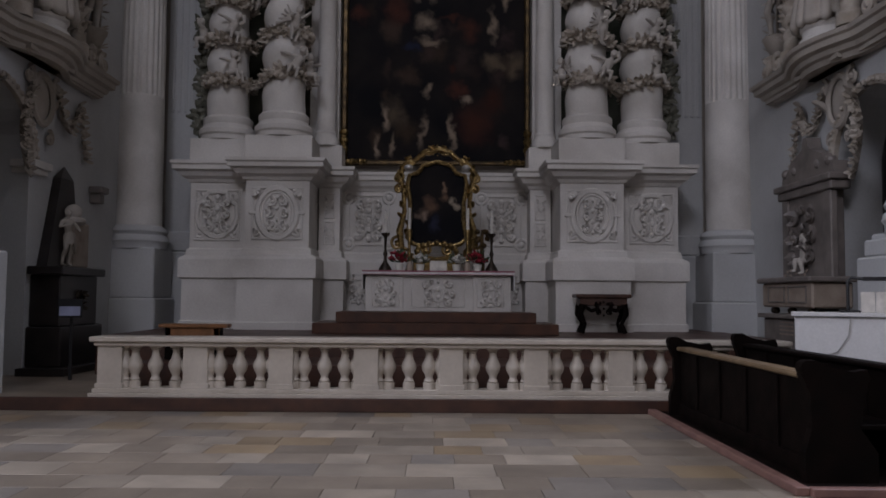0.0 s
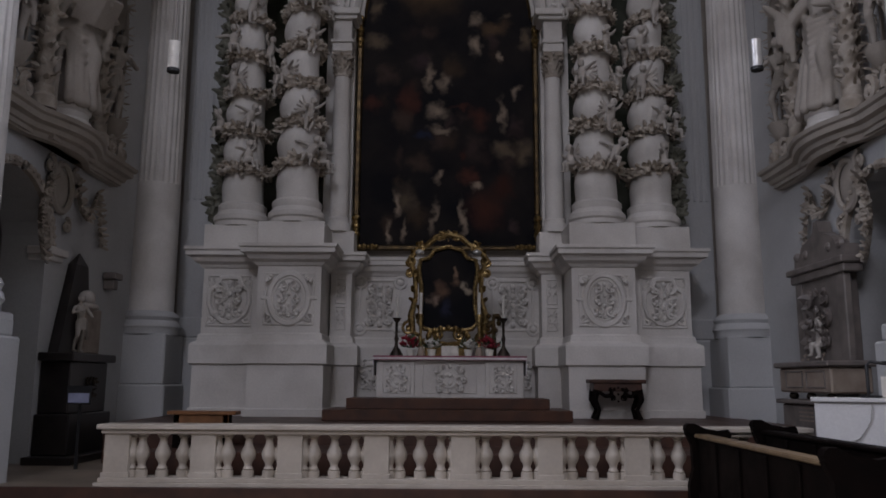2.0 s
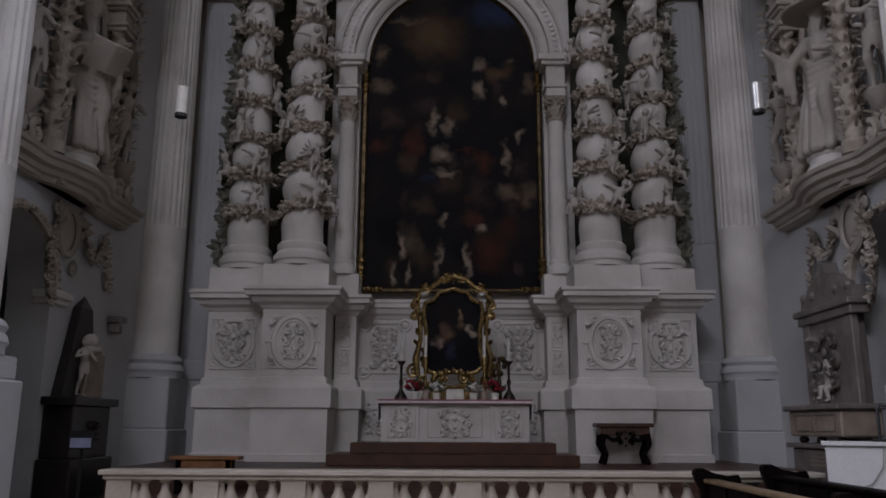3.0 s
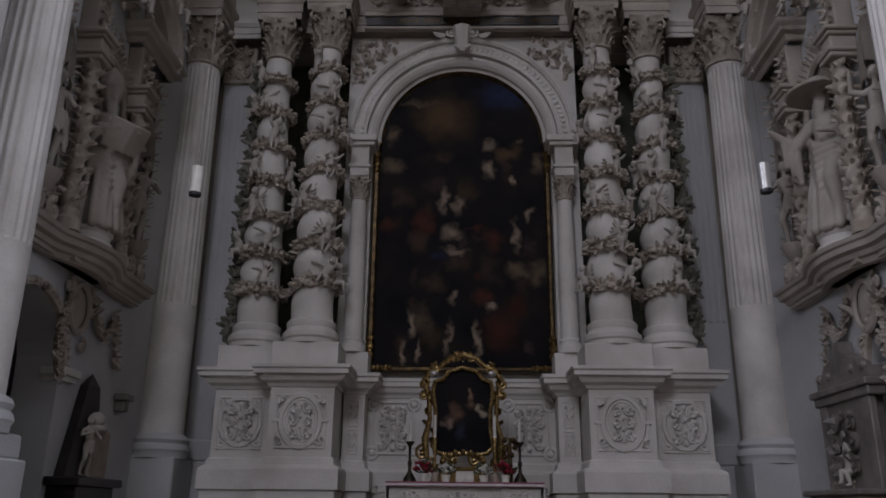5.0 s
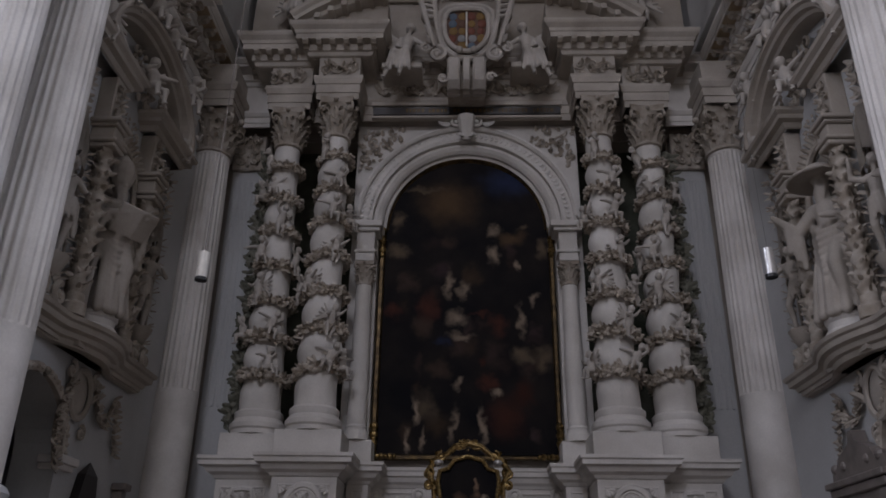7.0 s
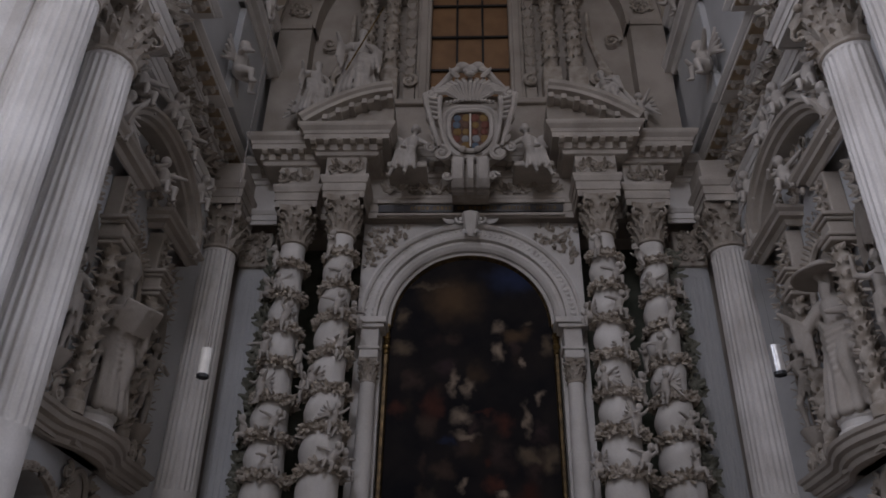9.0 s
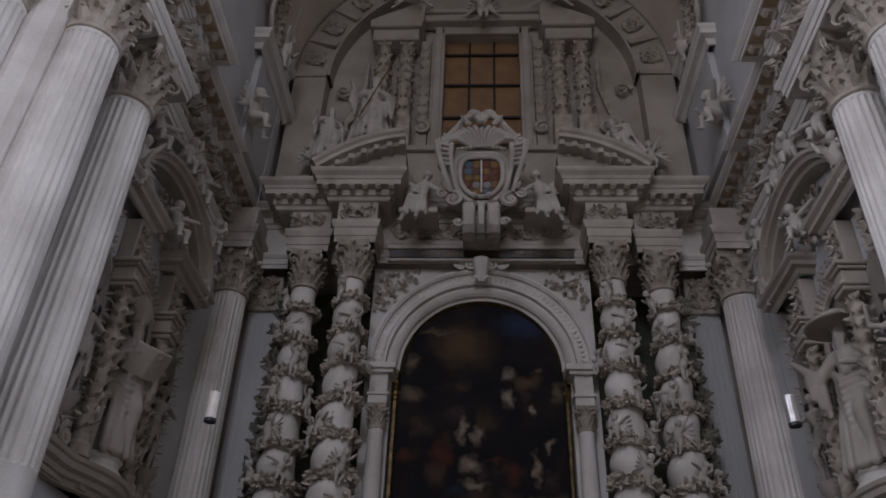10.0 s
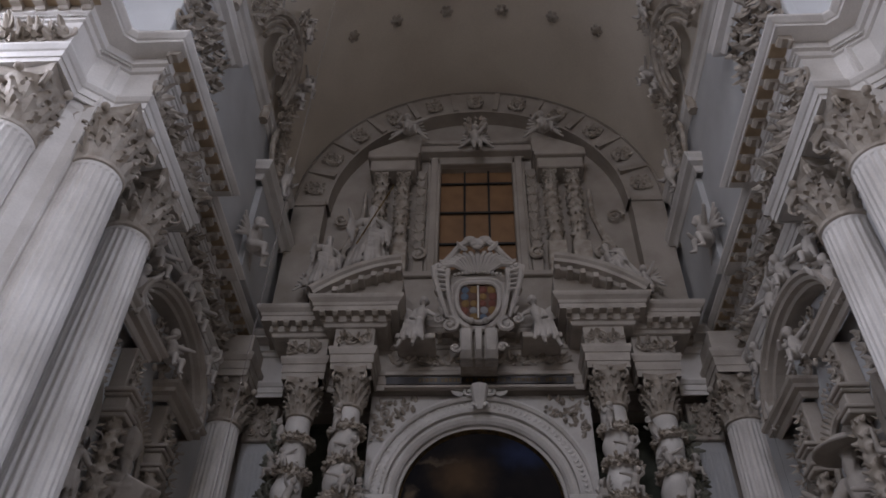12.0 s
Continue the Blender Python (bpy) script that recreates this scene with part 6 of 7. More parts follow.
    statue("putto", PUTTI[2], at(s * 5.9, 14.9, 22.4, -90 * s, 1.3, 0, 0), "white stucco putto beside the vault cartouche", "statue", "putti of the vault")
    statue("putto", PUTTI[1], at(s * 6.2, 15.4, ZC + 0.02, -90 * s, 1.6), "white stucco putto on the main cornice", "statue", "putti of the vault")
    bm = bmesh.new()
    n = 16
    pts = [(s * 6.5, 12.5 - 1.9 * math.cos(math.pi * i / n), 21.0 + 3.0 * math.sin(math.pi * i / n)) for i in range(n + 1)]
    tube(bm, pts, 0.16, 8)
    single("lunette_arch", bm, RELIEF, "moulded stucco arch of the vault window", "arch", kind="structure", smooth=True)


# ---- side bays: ledge, niche, statue, pediment ----
def bay(s):
    """Built facing -y round u = 0, then turned onto its wall."""
    yc = 13.75
    M = Matrix.Translation((s * (WX - 0.02), yc, 0)) @ pose(0, 0, 0, 0, 0, -90 * s)
    # local u runs along the wall; far is the way towards the altar
    far = 1 if s < 0 else -1

    def put(bm):
        bm.transform(M)
        return bm

    t = thing("wall_aedicule", (s * WX, yc, 5.5), "aged stucco niche frame with a curved ledge and pediment", "aedicule", "niche frames of the side walls")
    n = 16
    path = [(-2.6, 0.05), (-2.6, -0.22), (-1.35, -0.22)] + [(-1.15 + 2.3 * i / n, -0.24 - 0.3 * math.sin(math.pi * i / n)) for i in range(n + 1)] + [(1.35, -0.22), (2.6, -0.22), (2.6, 0.05)]
    part("ledge", put(sweep(bmesh.new(), path, [(-0.2, 5.62), (-0.08, 5.63), (-0.05, 5.72), (0.02, 5.75), (0.05, 5.83), (0.14, 5.87), (0.15, 5.97), (0.2, 6.0), (0.22, 6.07), (-0.4, 6.1)])), AGED_DIM, t, "curved stucco ledge")
    part("ledge_ground", put(boxes((-2.55, 2.55, -0.2, 0.05, 5.66, 6.08), (-0.8, 0.8, -0.4, 0.05, 5.66, 6.085))), AGED_DIM, t)
    part("statue_base", put(lathe(bmesh.new(), [(0.5, 6.09), (0.5, 6.2), (0.44, 6.24), (0.44, 6.36), (0.48, 6.4), (0.48, 6.46)], 0, -0.12, 20)), STUCCO_LIT, t, smooth=True)
    # the west niche backs get the plaster with shade in its colour
    part("niche_back", put(boxes((-2.4, 2.6, 0.52, 0.62, 5.9, 10.3))), STAINED_SHADE if s < 0 else AGED_DIM, t, "dim back of the niches")
    # niche hood with a shell
    bm = bmesh.new()
    tube(bm, [(-0.88, -0.06, 6.5)] + [(-0.88 * math.cos(math.pi * i / 16), -0.06, 9.28 + 0.88 * math.sin(math.pi * i / 16)) for i in range(17)] + [(0.88, -0.06, 6.5)], 0.075, 6)
    part("niche_arch", put(bm), RELIEF, t, smooth=True)
    bm = bmesh.new()
    for i in range(26):
        a = math.pi * (i + 0.5) / 26
        acanthus(bm, -0.98 * math.cos(a), -0.06, 9.28 + 0.98 * math.sin(a), math.pi - a, 0.2, 0.06, 0.6)
    part("niche_leaf_band", put(bm), RELIEF, t, smooth=True)
    bm = bmesh.new()
    for i in range(9):
        a = math.pi * (i + 0.5) / 9
        tube(bm, [(0, 0.42, 9.3), (0.45 * math.cos(a), 0.36, 9.3 + 0.45 * math.sin(a)), (0.8 * math.cos(a), 0.12, 9.3 + 0.8 * math.sin(a))], [0.05, 0.1, 0.15], 6)
    part("niche_shell", put(bm), AGED_DIM, t, smooth=True)
    for u in (-1.05, 1.05):
        bm = lathe(bmesh.new(), [(0.22, 6.1), (0.22, 6.3), (0.16, 6.36), (0.16, 6.5)], u, -0.3, 14)
        rows = []
        for i in range(73):
            z = 6.5 + 2.9 * i / 72
            rows.append([bm.verts.new((u + (0.135 + 0.035 * math.cos(2 * (th - 11 * (z - 6.5)))) * math.cos(th), -0.3 + (0.135 + 0.035 * math.cos(2 * (th - 11 * (z - 6.5)))) * math.sin(th), z)) for th in [2 * math.pi * k / 12 for k in range(12)]])
        for a, b in zip(rows, rows[1:]):
            for k in range(12):
                bm.faces.new((a[k], a[(k + 1) % 12], b[(k + 1) % 12], b[k]))
        rg = random.Random(int(u * 10) + 5)
        for i in range(90):
            f = i / 90
            a = f * 11 * 2.9 + math.pi * (i % 2)
            d = Vector((math.cos(a), math.sin(a), 0))
            c = Vector((u, -0.3, 6.55 + 2.8 * f)) + d * 0.15
            dv = (Vector((0, 0, rg.uniform(0.2, 1))) + Vector((-d.y, d.x, 0)) * rg.uniform(-1, 1) + d * 0.5).normalized()
            nn = (d - dv * d.dot(dv)).normalized()
            leaf_blade(bm, Matrix.Translation(c) @ Matrix((dv, nn.cross(dv), nn)).transposed().to_4x4(), 0.13, 0.045, 0.4, 3)
        part("barley_sugar_column", put(bm), RELIEF, t, smooth=True)
        bm = boxes((u - 0.22, u + 0.22, -0.52, 0.02, 9.4, 9.5), (u - 0.26, u + 0.26, -0.56, 0.02, 9.5, 9.58), (u - 0.17, u + 0.17, -0.46, 0.02, 9.58, 9.86), (u - 0.24, u + 0.24, -0.52, 0.02, 9.86, 9.93), (u - 0.3, u + 0.3, -0.58, 0.02, 9.93, 10.02), bevel=0.02)
        part("column_block", put(bm), AGED_DIM, t)
        bm = scrollwork(bmesh.new(), u, -0.34, 10.5, 0.4, 0.8, int(u * 3) + 8, 1.0)
        part("herm_relief", put(bm), RELIEF, t, smooth=True)
        part("herm_block", put(boxes((u - 0.2, u + 0.2, -0.32, 0.02, 10.02, 11.0), bevel=0.02)), AGED_DIM, t)
    # cornice stubs and the segmental pediment above them
    CORN = [(0, 11.0), (0.04, 11.02), (0.08, 11.12), (0.2, 11.15), (0.2, 11.25), (0.28, 11.31), (0.3, 11.38), (-0.3, 11.4)]
    for sg in (-1, 1):
        pts = [(sg * 2.4, 0.05), (sg * 2.4, -0.3), (sg * 0.72, -0.3), (sg * 0.72, 0.05)]
        part("cornice_stub", put(sweep(bmesh.new(), pts if sg < 0 else pts[::-1], CORN)), AGED_DIM, t)
    bm = bmesh.new()
    rows = []
    for i in range(25):
        a = math.pi * (0.02 + 0.96 * i / 24)
        rows.append([bm.verts.new((-r * math.cos(a), y, 11.35 + (r - 0.75) * 1.0 * math.sin(a))) for r, y in ((2.05, 0.05), (2.05, -0.34), (2.12, -0.38), (2.15, -0.5), (2.24, -0.52), (2.28, -0.6), (2.36, -0.6), (2.36, 0.05))])
    for a, b in zip(rows, rows[1:]):
        for k in range(7):
            bm.faces.new((a[k], a[k + 1], b[k + 1], b[k]))
    bm.faces.new(rows[0]), bm.faces.new(rows[-1])
    part("curved_pediment", put(bm), AGED_DIM, t)
    for k, (cu, cz, w, h) in enumerate(((0, 11.9, 1.7, 1.1), (-1.25, 11.8, 0.8, 0.6), (1.25, 11.8, 0.8, 0.6))):
        part("pediment_relief", put(scrollwork(bmesh.new(), cu, -0.12, cz, w, h, 41 + s + k, 1.4)), RELIEF, t, smooth=True)
    for k, (cu, cz) in enumerate(((0, 13.25), (-1.6, 13.05), (1.6, 13.05), (-2.5, 12.4), (2.5, 12.4))):
        part("top_relief", put(scrollwork(bmesh.new(), cu, -0.1, cz, 1.1, 0.8, 45 + s + k, 1.2)), RELIEF, t, smooth=True)
    for u, z, w, h in ((-1.9, 10.3, 0.6, 1.2), (1.9, 10.3, 0.6, 1.2), (-2.5, 10.2, 0.4, 1.4), (2.45, 10.2, 0.4, 1.4), (0, 10.62, 1.5, 0.5)):
        part("field_relief", put(scrollwork(bmesh.new(), u, -0.06, z, w, h, int(u * 7) + 160, 1.6)), RELIEF, t, smooth=True)
    for u in (-1.42, 1.42, 2.5, -2.5):
        part("strip_frame", put(raised_frame(bmesh.new(), u - 0.2, u + 0.2, 6.4, 9.4, 0.0, 0.05, 0.04)), AGED_DIM, t)
        part("strip_relief", put(scrollwork(bmesh.new(), u, -0.04, 7.9, 0.3, 2.8, int(u * 5) + 60, 2.4)), RELIEF, t, smooth=True)
    # drapery hung over the youths' niches
    for u in (-1.85 if far > 0 else -2.0, 1.85 if far < 0 else 2.0):
        bm = bmesh.new()
        rows = []
        for j in range(9):
            f = j / 8
            rows.append([])
            for i in range(29):
                g = i / 14 - 1
                wide = 0.14 + 0.36 * math.sin(math.pi * min(f * 0.62, 0.5))
                rows[-1].append(bm.verts.new((u + g * wide, -0.12 - 0.1 * (1 - g * g) - 0.05 * math.sin(g * 11 + f * 2) * min(f * 3, 1), 9.8 - f * (0.85 + 0.75 * abs(g) ** 1.5))))
        for a, b in zip(rows, rows[1:]):
            for i in range(28):
                bm.faces.new((a[i], a[i + 1], b[i + 1], b[i]))
        bmesh.ops.solidify(bm, geom=bm.faces[:], thickness=0.05)
        part("drapery", put(bm), AGED_DIM, t, smooth=True)
        bm = scrollwork(bmesh.new(), u, -0.24, 6.33, 0.7, 0.5, int(u) + 11, 1.0)
        for sg in (-1, 1):
            spiral(bm, (u + sg * 0.3, -0.28, 6.3), 0.2, 1.3, math.pi / 2, sg, 0.07)
        part("foot_scroll", put(bm), RELIEF, t, smooth=True)
        part("youth_console", put(lathe(bmesh.new(), [(0.05, 6.5), (0.2, 6.6), (0.3, 6.8), (0.34, 6.9)], u, -0.12, 14)), AGED_DIM, t, smooth=True)
    # under the ledge: cartouche and hanging garlands
    cu = 0.35 if s < 0 else 0.15
    bm = ring(bmesh.new(), cu, -0.05, 5.08, 0.36, 0.44, 0.07)
    ball(bm, (cu, 0.02, 5.08), 0.33, 16, 10, 1, 0.3, 1.25)
    flank(bm, lambda b, sg: (spiral(b, (cu + sg * 0.5, -0.06, 5.4), 0.17, 1.3, math.pi / 2, sg, 0.05), spiral(b, (cu + sg * 0.28, -0.05, 4.42), 0.14, 1.3, math.pi / 2, -sg, 0.045), acanthus(b, cu + sg * 0.42, -0.06, 5.0, math.pi / 2 - sg * 0.6, 0.3, 0.08)))
    part("cartouche", put(bm), AGED_DIM, t, "oval cartouche under the ledge", smooth=True)
    for sg in (-1, 1):
        bm = bmesh.new()
        rg = random.Random(77 + sg)
        for i in range(40):
            f = i / 39
            u = cu + sg * (0.5 + 1.25 * f)
            z = 5.3 - 0.55 * math.sin(math.pi * f / 0.75) if f < 0.75 else 5.3 - (f - 0.75) * 4.0
            if sg == -far:
                u, z = cu - far * (0.45 + 0.25 * math.sin(math.pi * f)), 5.2 - 1.5 * f
            for q in range(3):
                acanthus(bm, u + rg.uniform(-0.05, 0.05), -0.06, z, rg.uniform(0, 6.28), rg.uniform(0.1, 0.18), 0.045, 0.5)
            ball(bm, (u, -0.07, z), 0.05, 6, 4)
        part("festoon", put(bm), RELIEF, t, "hanging stucco garland", smooth=True)
    P = lambda u, y, z: M @ Vector((u, y, z))
    turn = -90 * s
    q = P(0, -0.12, 6.46)
    statue("saint_statue", SAINT_BOOK if s < 0 else SAINT_HAT, at(*q, turn + 30 * s, 1.02), "large white stucco bishop saint holding an open book" if s < 0 else "large white stucco saint under a wide round hat", "statue", "saints of the side walls")
    for u, k in ((-1.85 if far > 0 else -2.0, 0), (1.85 if far < 0 else 2.0, 1)):
        q = P(u, -0.16, 6.9)
        statue("youth_statue", YOUTHS[k], at(*q, turn + 30 * s, 1.12), "white stucco youth standing before a shallow wall niche", "statue", "youths of the side walls")
    for u, k, z in ((-1.9, 1, 12.45), (1.9, 2, 12.45), (-0.5, 2, 13.0), (0.6, 1, 13.0), (2.2, 0, 11.4), (-2.2, 3, 11.4), (0, 1, 11.42)):
        q = P(u, -0.4, z - 0.25)
        statue("putto", PUTTI[k], at(*q, turn + 30 * s, 1.15), "white stucco putto sitting on the niche pediment", "statue", "putti of the side walls")
    # mouldings of the passage arch
    for y in (ARCH_Y0 - 0.22, ARCH_Y1 + 0.22):
        part("arch_impost", boxes((min(s * (WX - 0.1), s * (WX + 0.3)), max(s * (WX - 0.1), s * (WX + 0.3)), y - 0.26, y + 0.26, ARCH_Z - 0.2, ARCH_Z - 0.1), (min(s * (WX - 0.16), s * (WX + 0.3)), max(s * (WX - 0.16), s * (WX + 0.3)), y - 0.32, y + 0.32, ARCH_Z - 0.1, ARCH_Z + 0.04), bevel=0.015), STUCCO_LIT, t)
    bm = bmesh.new()
    ym, r = (ARCH_Y0 + ARCH_Y1) / 2, (ARCH_Y1 - ARCH_Y0) / 2 + 0.07
    tube(bm, [(s * (WX - 0.03), ym - r * math.cos(math.pi * i / 20), ARCH_Z + r * math.sin(math.pi * i / 20)) for i in range(21)], 0.09, 6)
    for i in range(26):
        a = math.pi * (i + 0.5) / 26
        ball(bm, (s * (WX - 0.1), ym - r * math.cos(a), ARCH_Z + r * math.sin(a)), 0.05, 6, 4)
    part("arch_moulding", bm, RELIEF, t, smooth=True)


for s in (-1, 1):
    bay(s)

# ---- monuments against the side walls ----
t = thing("wall_monument", (-6.8, 15.4, 0.17), "black marble monument with a white figure before a dark obelisk", "monument")
part("step", boxes((-7.14, -6.3, 13.6, 15.9, 0.172, 0.3), bevel=0.01), BLACKMARBLE, t)
part("plinth", boxes((-7.14, -6.52, 13.9, 15.62, 0.3, 1.0), bevel=0.02), BLACKMARBLE, t)
stand = part("die", boxes((-7.14, -6.6, 14.0, 15.52, 1.0, 1.92), bevel=0.02), BLACKMARBLE, t)
part("cap", boxes((-7.14, -6.5, 13.86, 15.66, 1.92, 2.07), bevel=0.02), BLACKMARBLE, t)
bm = bmesh.new()
lo = [bm.verts.new(p) for p in ((-7.14, 14.2, 2.07), (-6.95, 14.2, 2.07), (-6.95, 15.5, 2.07), (-7.14, 15.5, 2.07))]
mid = [bm.verts.new(p) for p in ((-7.14, 14.7, 3.75), (-6.98, 14.7, 3.75), (-6.98, 15.2, 3.75), (-7.14, 15.2, 3.75))]
for i in range(4):
    bm.faces.new((lo[i], lo[(i + 1) % 4], mid[(i + 1) % 4], mid[i]))
tip = bm.verts.new((-7.06, 14.96, 4.0))
for i in range(4):
    bm.faces.new((mid[i], mid[(i + 1) % 4], tip))
part("obelisk", bm, BLACKMARBLE, t)
part("emblem", scrollwork(bmesh.new(), 0, 0, 0, 0.4, 0.4, 3, 0.8), BRONZE, stand).matrix_basis = Matrix.Translation((-6.59, 14.8, 1.45)) @ pose(0, 0, 0, 0, 0, 90)
part("inscribed_slab", boxes((-6.93, -6.8, 14.85, 15.55, 2.08, 2.95), bevel=0.03), TANMARBLE, t)
statue("monument_figure", YOUTHS[0], at(-6.74, 14.5, 2.08, 60, 0.62), "small white marble figure standing on the black monument", "statue")
bm = ball(bmesh.new(), (-6.85, 14.95, 3.12), 0.16, 10, 7)
ball(bm, (-6.85, 15.0, 2.96), 0.2, 10, 7, 1, 1.3, 0.5)
single("monument_bust", bm, FIGURE, "pale marble bust on the monument slab", "bust", smooth=True)
bm = boxes((-7.14, -6.85, 16.2, 16.55, 3.66, 3.8), (-7.14, -6.92, 16.26, 16.49, 3.45, 3.66), bevel=0.02)
single("wall_bracket", bm, GREYMARBLE, "small grey stone bracket on the wall", "bracket")

t = thing("wall_tomb", (6.8, 14.9, FZ), "grey marble wall tomb with a pediment and a relief", "tomb")
tomb_back = part("backing", boxes((6.86, 7.14, 13.9, 15.55, 1.9, 3.55), bevel=0.02), GREYMARBLE, t)
part("side_pillar", boxes((6.82, 6.95, 13.75, 14.05, 1.9, 3.5), bevel=0.02), GREYMARBLE, t)
part("side_pillar", boxes((6.82, 6.95, 15.4, 15.66, 1.9, 3.5), bevel=0.02), GREYMARBLE, t)
part("cornice", boxes((6.78, 7.14, 13.66, 15.76, 3.5, 3.66), (6.72, 7.14, 13.6, 15.82, 3.66, 3.78), bevel=0.02), GREYMARBLE, t)
bm = bmesh.new()
prof = [(13.7, 3.78), (13.72, 4.0), (14.0, 4.0), (14.15, 4.2), (14.45, 4.3), (14.62, 4.38), (14.68, 4.58), (14.82, 4.58), (14.88, 4.38), (15.05, 4.3), (15.35, 4.2), (15.5, 4.0), (15.7, 3.95), (15.72, 3.78)]
a, b = [bm.verts.new((6.86, y, z)) for y, z in prof], [bm.verts.new((7.12, y, z)) for y, z in prof]
bm.faces.new(a), bm.faces.new(b)
for i in range(len(prof)):
    j = (i + 1) % len(prof)
    bm.faces.new((a[i], a[j], b[j], b[i]))
for y in (13.9, 14.3, 15.2, 15.6):
    ball(bm, (6.9, y, 4.02), 0.1, 8, 6)
part("pediment", bm, GREYMARBLE, t)
M = Matrix.Translation((6.85, 14.82, 0)) @ pose(0, 0, 0, 0, 0, -90)
bm = scrollwork(bmesh.new(), 0, -0.02, 2.75, 1.1, 1.1, 15, 1.2)
bm.transform(M)
part("relief", bm, GREYMARBLE, tomb_back, smooth=True)
statue("tomb_figure", PUTTI[2], at(6.84, 14.75, 1.98, -90, 0.8), "small pale relief figure in the wall tomb", "statue")
part("tomb_floor", boxes((6.75, 7.14, 13.7, 15.72, 1.72, 1.98), bevel=0.02), GREYMARBLE, t)
t = thing("sarcophagus", (6.5, 14.6, FZ), "tan and grey marble chest below the wall tomb", "sarcophagus")
part("foot", boxes((6.3, 7.1, 13.55, 15.45, 0.182, 1.24), bevel=0.03), GREYMARBLE, t, "dark grey stone foot")
part("foot_ledge", boxes((6.22, 7.1, 13.45, 15.55, 1.24, 1.32), bevel=0.015), GREYMARBLE, t)
for y in (13.75, 14.5, 15.2):
    part("claw_foot", ball(bmesh.new(), (6.42, y, 1.38), 0.09, 8, 6, 1, 1, 0.8), BRONZE, t, smooth=True)
part("chest", boxes((6.3, 7.0, 13.5, 15.5, 1.44, 1.88), bevel=0.03), TANMARBLE, t, "tan marble chest")
part("lid", boxes((6.22, 7.05, 13.42, 15.58, 1.88, 1.98), bevel=0.025), GREYMARBLE, t)
for y in (13.72, 14.55):
    bm = raised_frame(bmesh.new(), y - 13.72, y - 13.72 + 0.7, 1.52, 1.82, 0, 0.03, 0.02)
    bm.transform(Matrix.Translation((6.3, 14.42, 0)) @ pose(0, 0, 0, 0, 0, -90) @ Matrix.Translation((-0.8, 0, 0)))
    part("panel_frame", bm, GREYMARBLE, t)
for i in range(4):
    part("text_bar", boxes((6.295, 6.3, 14.2, 14.75, 0.95 + i * 0.07, 0.975 + i * 0.07)), TANMARBLE, t, "pale line of worn writing")
bm = scrollwork(bmesh.new(), 0, 0, 2.05, 1.5, 0.16, 6, 0.8)
bm.transform(Matrix.Translation((6.5, 14.5, 0)) @ pose(0, 0, 0, 0, 0, -90))
part("lid_relief", bm, TANMARBLE, t, smooth=True)

for nm, dy in (("wall_tomb", -0.3), ("sarcophagus", -0.4), ("tomb_figure", -0.3)):
    bpy.data.objects[nm].location.y += dy

# sign board beside the monument
t = thing("info_stand", (-5.95, 13.1, 0.17), "small dark information panel on a stand", "sign")
part("post", boxes((-6.0, -5.95, 13.1, 13.14, 0.17, 1.2)), BLACK, t)
part("board", boxes((-6.15, -5.75, 12.98, 13.0, 1.2, 1.5), bevel=0.005), BLACK, t)
part("print", boxes((-6.12, -5.78, 12.974, 12.979, 1.23, 1.38)), mat("pale_blue_print", (0.30, 0.32, 0.45)), t, "pale blue printed area")


# ---- balustrade ----
BZ = 0.17
bal = thing("balustrade", (0.2, 11.1, BZ), "cream marble balustrade with round balusters before the altar", "balustrade")
X0, X1 = -4.68, 5.0
part("foot_rail", boxes((X0 - 0.08, X1, 10.98, 11.42, BZ + 0.002, BZ + 0.06), (X0 - 0.04, X1, 11.02, 11.38, BZ + 0.06, BZ + 0.12), bevel=0.008), MARBLE, bal)
part("hand_rail", boxes((X0 - 0.03, X1, 11.02, 11.38, 0.87, 0.93), (X0 - 0.08, X1, 10.97, 11.43, 0.93, 1.0), bevel=0.012), MARBLE, bal)
bm = lathe(bmesh.new(), [(0.085, 0), (0.085, 0.09), (0.06, 0.095), (0.075, 0.115), (0.06, 0.135), (0.05, 0.16), (0.06, 0.2), (0.095, 0.26), (0.107, 0.31), (0.095, 0.36), (0.06, 0.43), (0.048, 0.5), (0.05, 0.52), (0.07, 0.535), (0.055, 0.55), (0.085, 0.555), (0.085, 0.585)], 0, 0, 14)
BALUSTER = mesh_from("baluster", bm, MARBLE, True)
POST = mesh_from("post", boxes((-0.17, 0.17, -0.14, 0.14, 0, 0.585), (-0.19, 0.19, -0.16, 0.16, 0, 0.07), bevel=0.006), MARBLE)
x = X0 + 0.18
period = 1.186
while x < X1 - 0.1:
    piece("post", POST, Matrix.Translation((x, 11.2, BZ + 0.118)), bal)
    for i in range(3):
        xx = x + period * 0.5 + (i - 1) * 0.285
        if xx < X1 - 0.1:
            piece("baluster", BALUSTER, Matrix.Translation((xx, 11.2, BZ + 0.118)), bal)
    for xx in (x + 0.17, x + period - 0.17):
        if xx < X1 - 0.2:
            piece("half_baluster", BALUSTER, Matrix.Translation((xx + (0.03 if xx > x + 0.5 else -0.0), 11.2, BZ + 0.118)), bal)
    x += period

# ---- altar table and what stands on it ----
single("altar_step", boxes((-2.36, 2.42, 15.3, 17.0, FZ + 0.002, 1.06), bevel=0.012), ALTARWOOD, "lower brown wooden altar step", "step", "altar steps")
single("altar_step", boxes((-1.96, 2.04, 15.75, 17.0, 1.062, 1.27), bevel=0.012), ALTARWOOD, "upper brown wooden altar step", "step", "altar steps")
AZ = 1.272
ax = 0.08
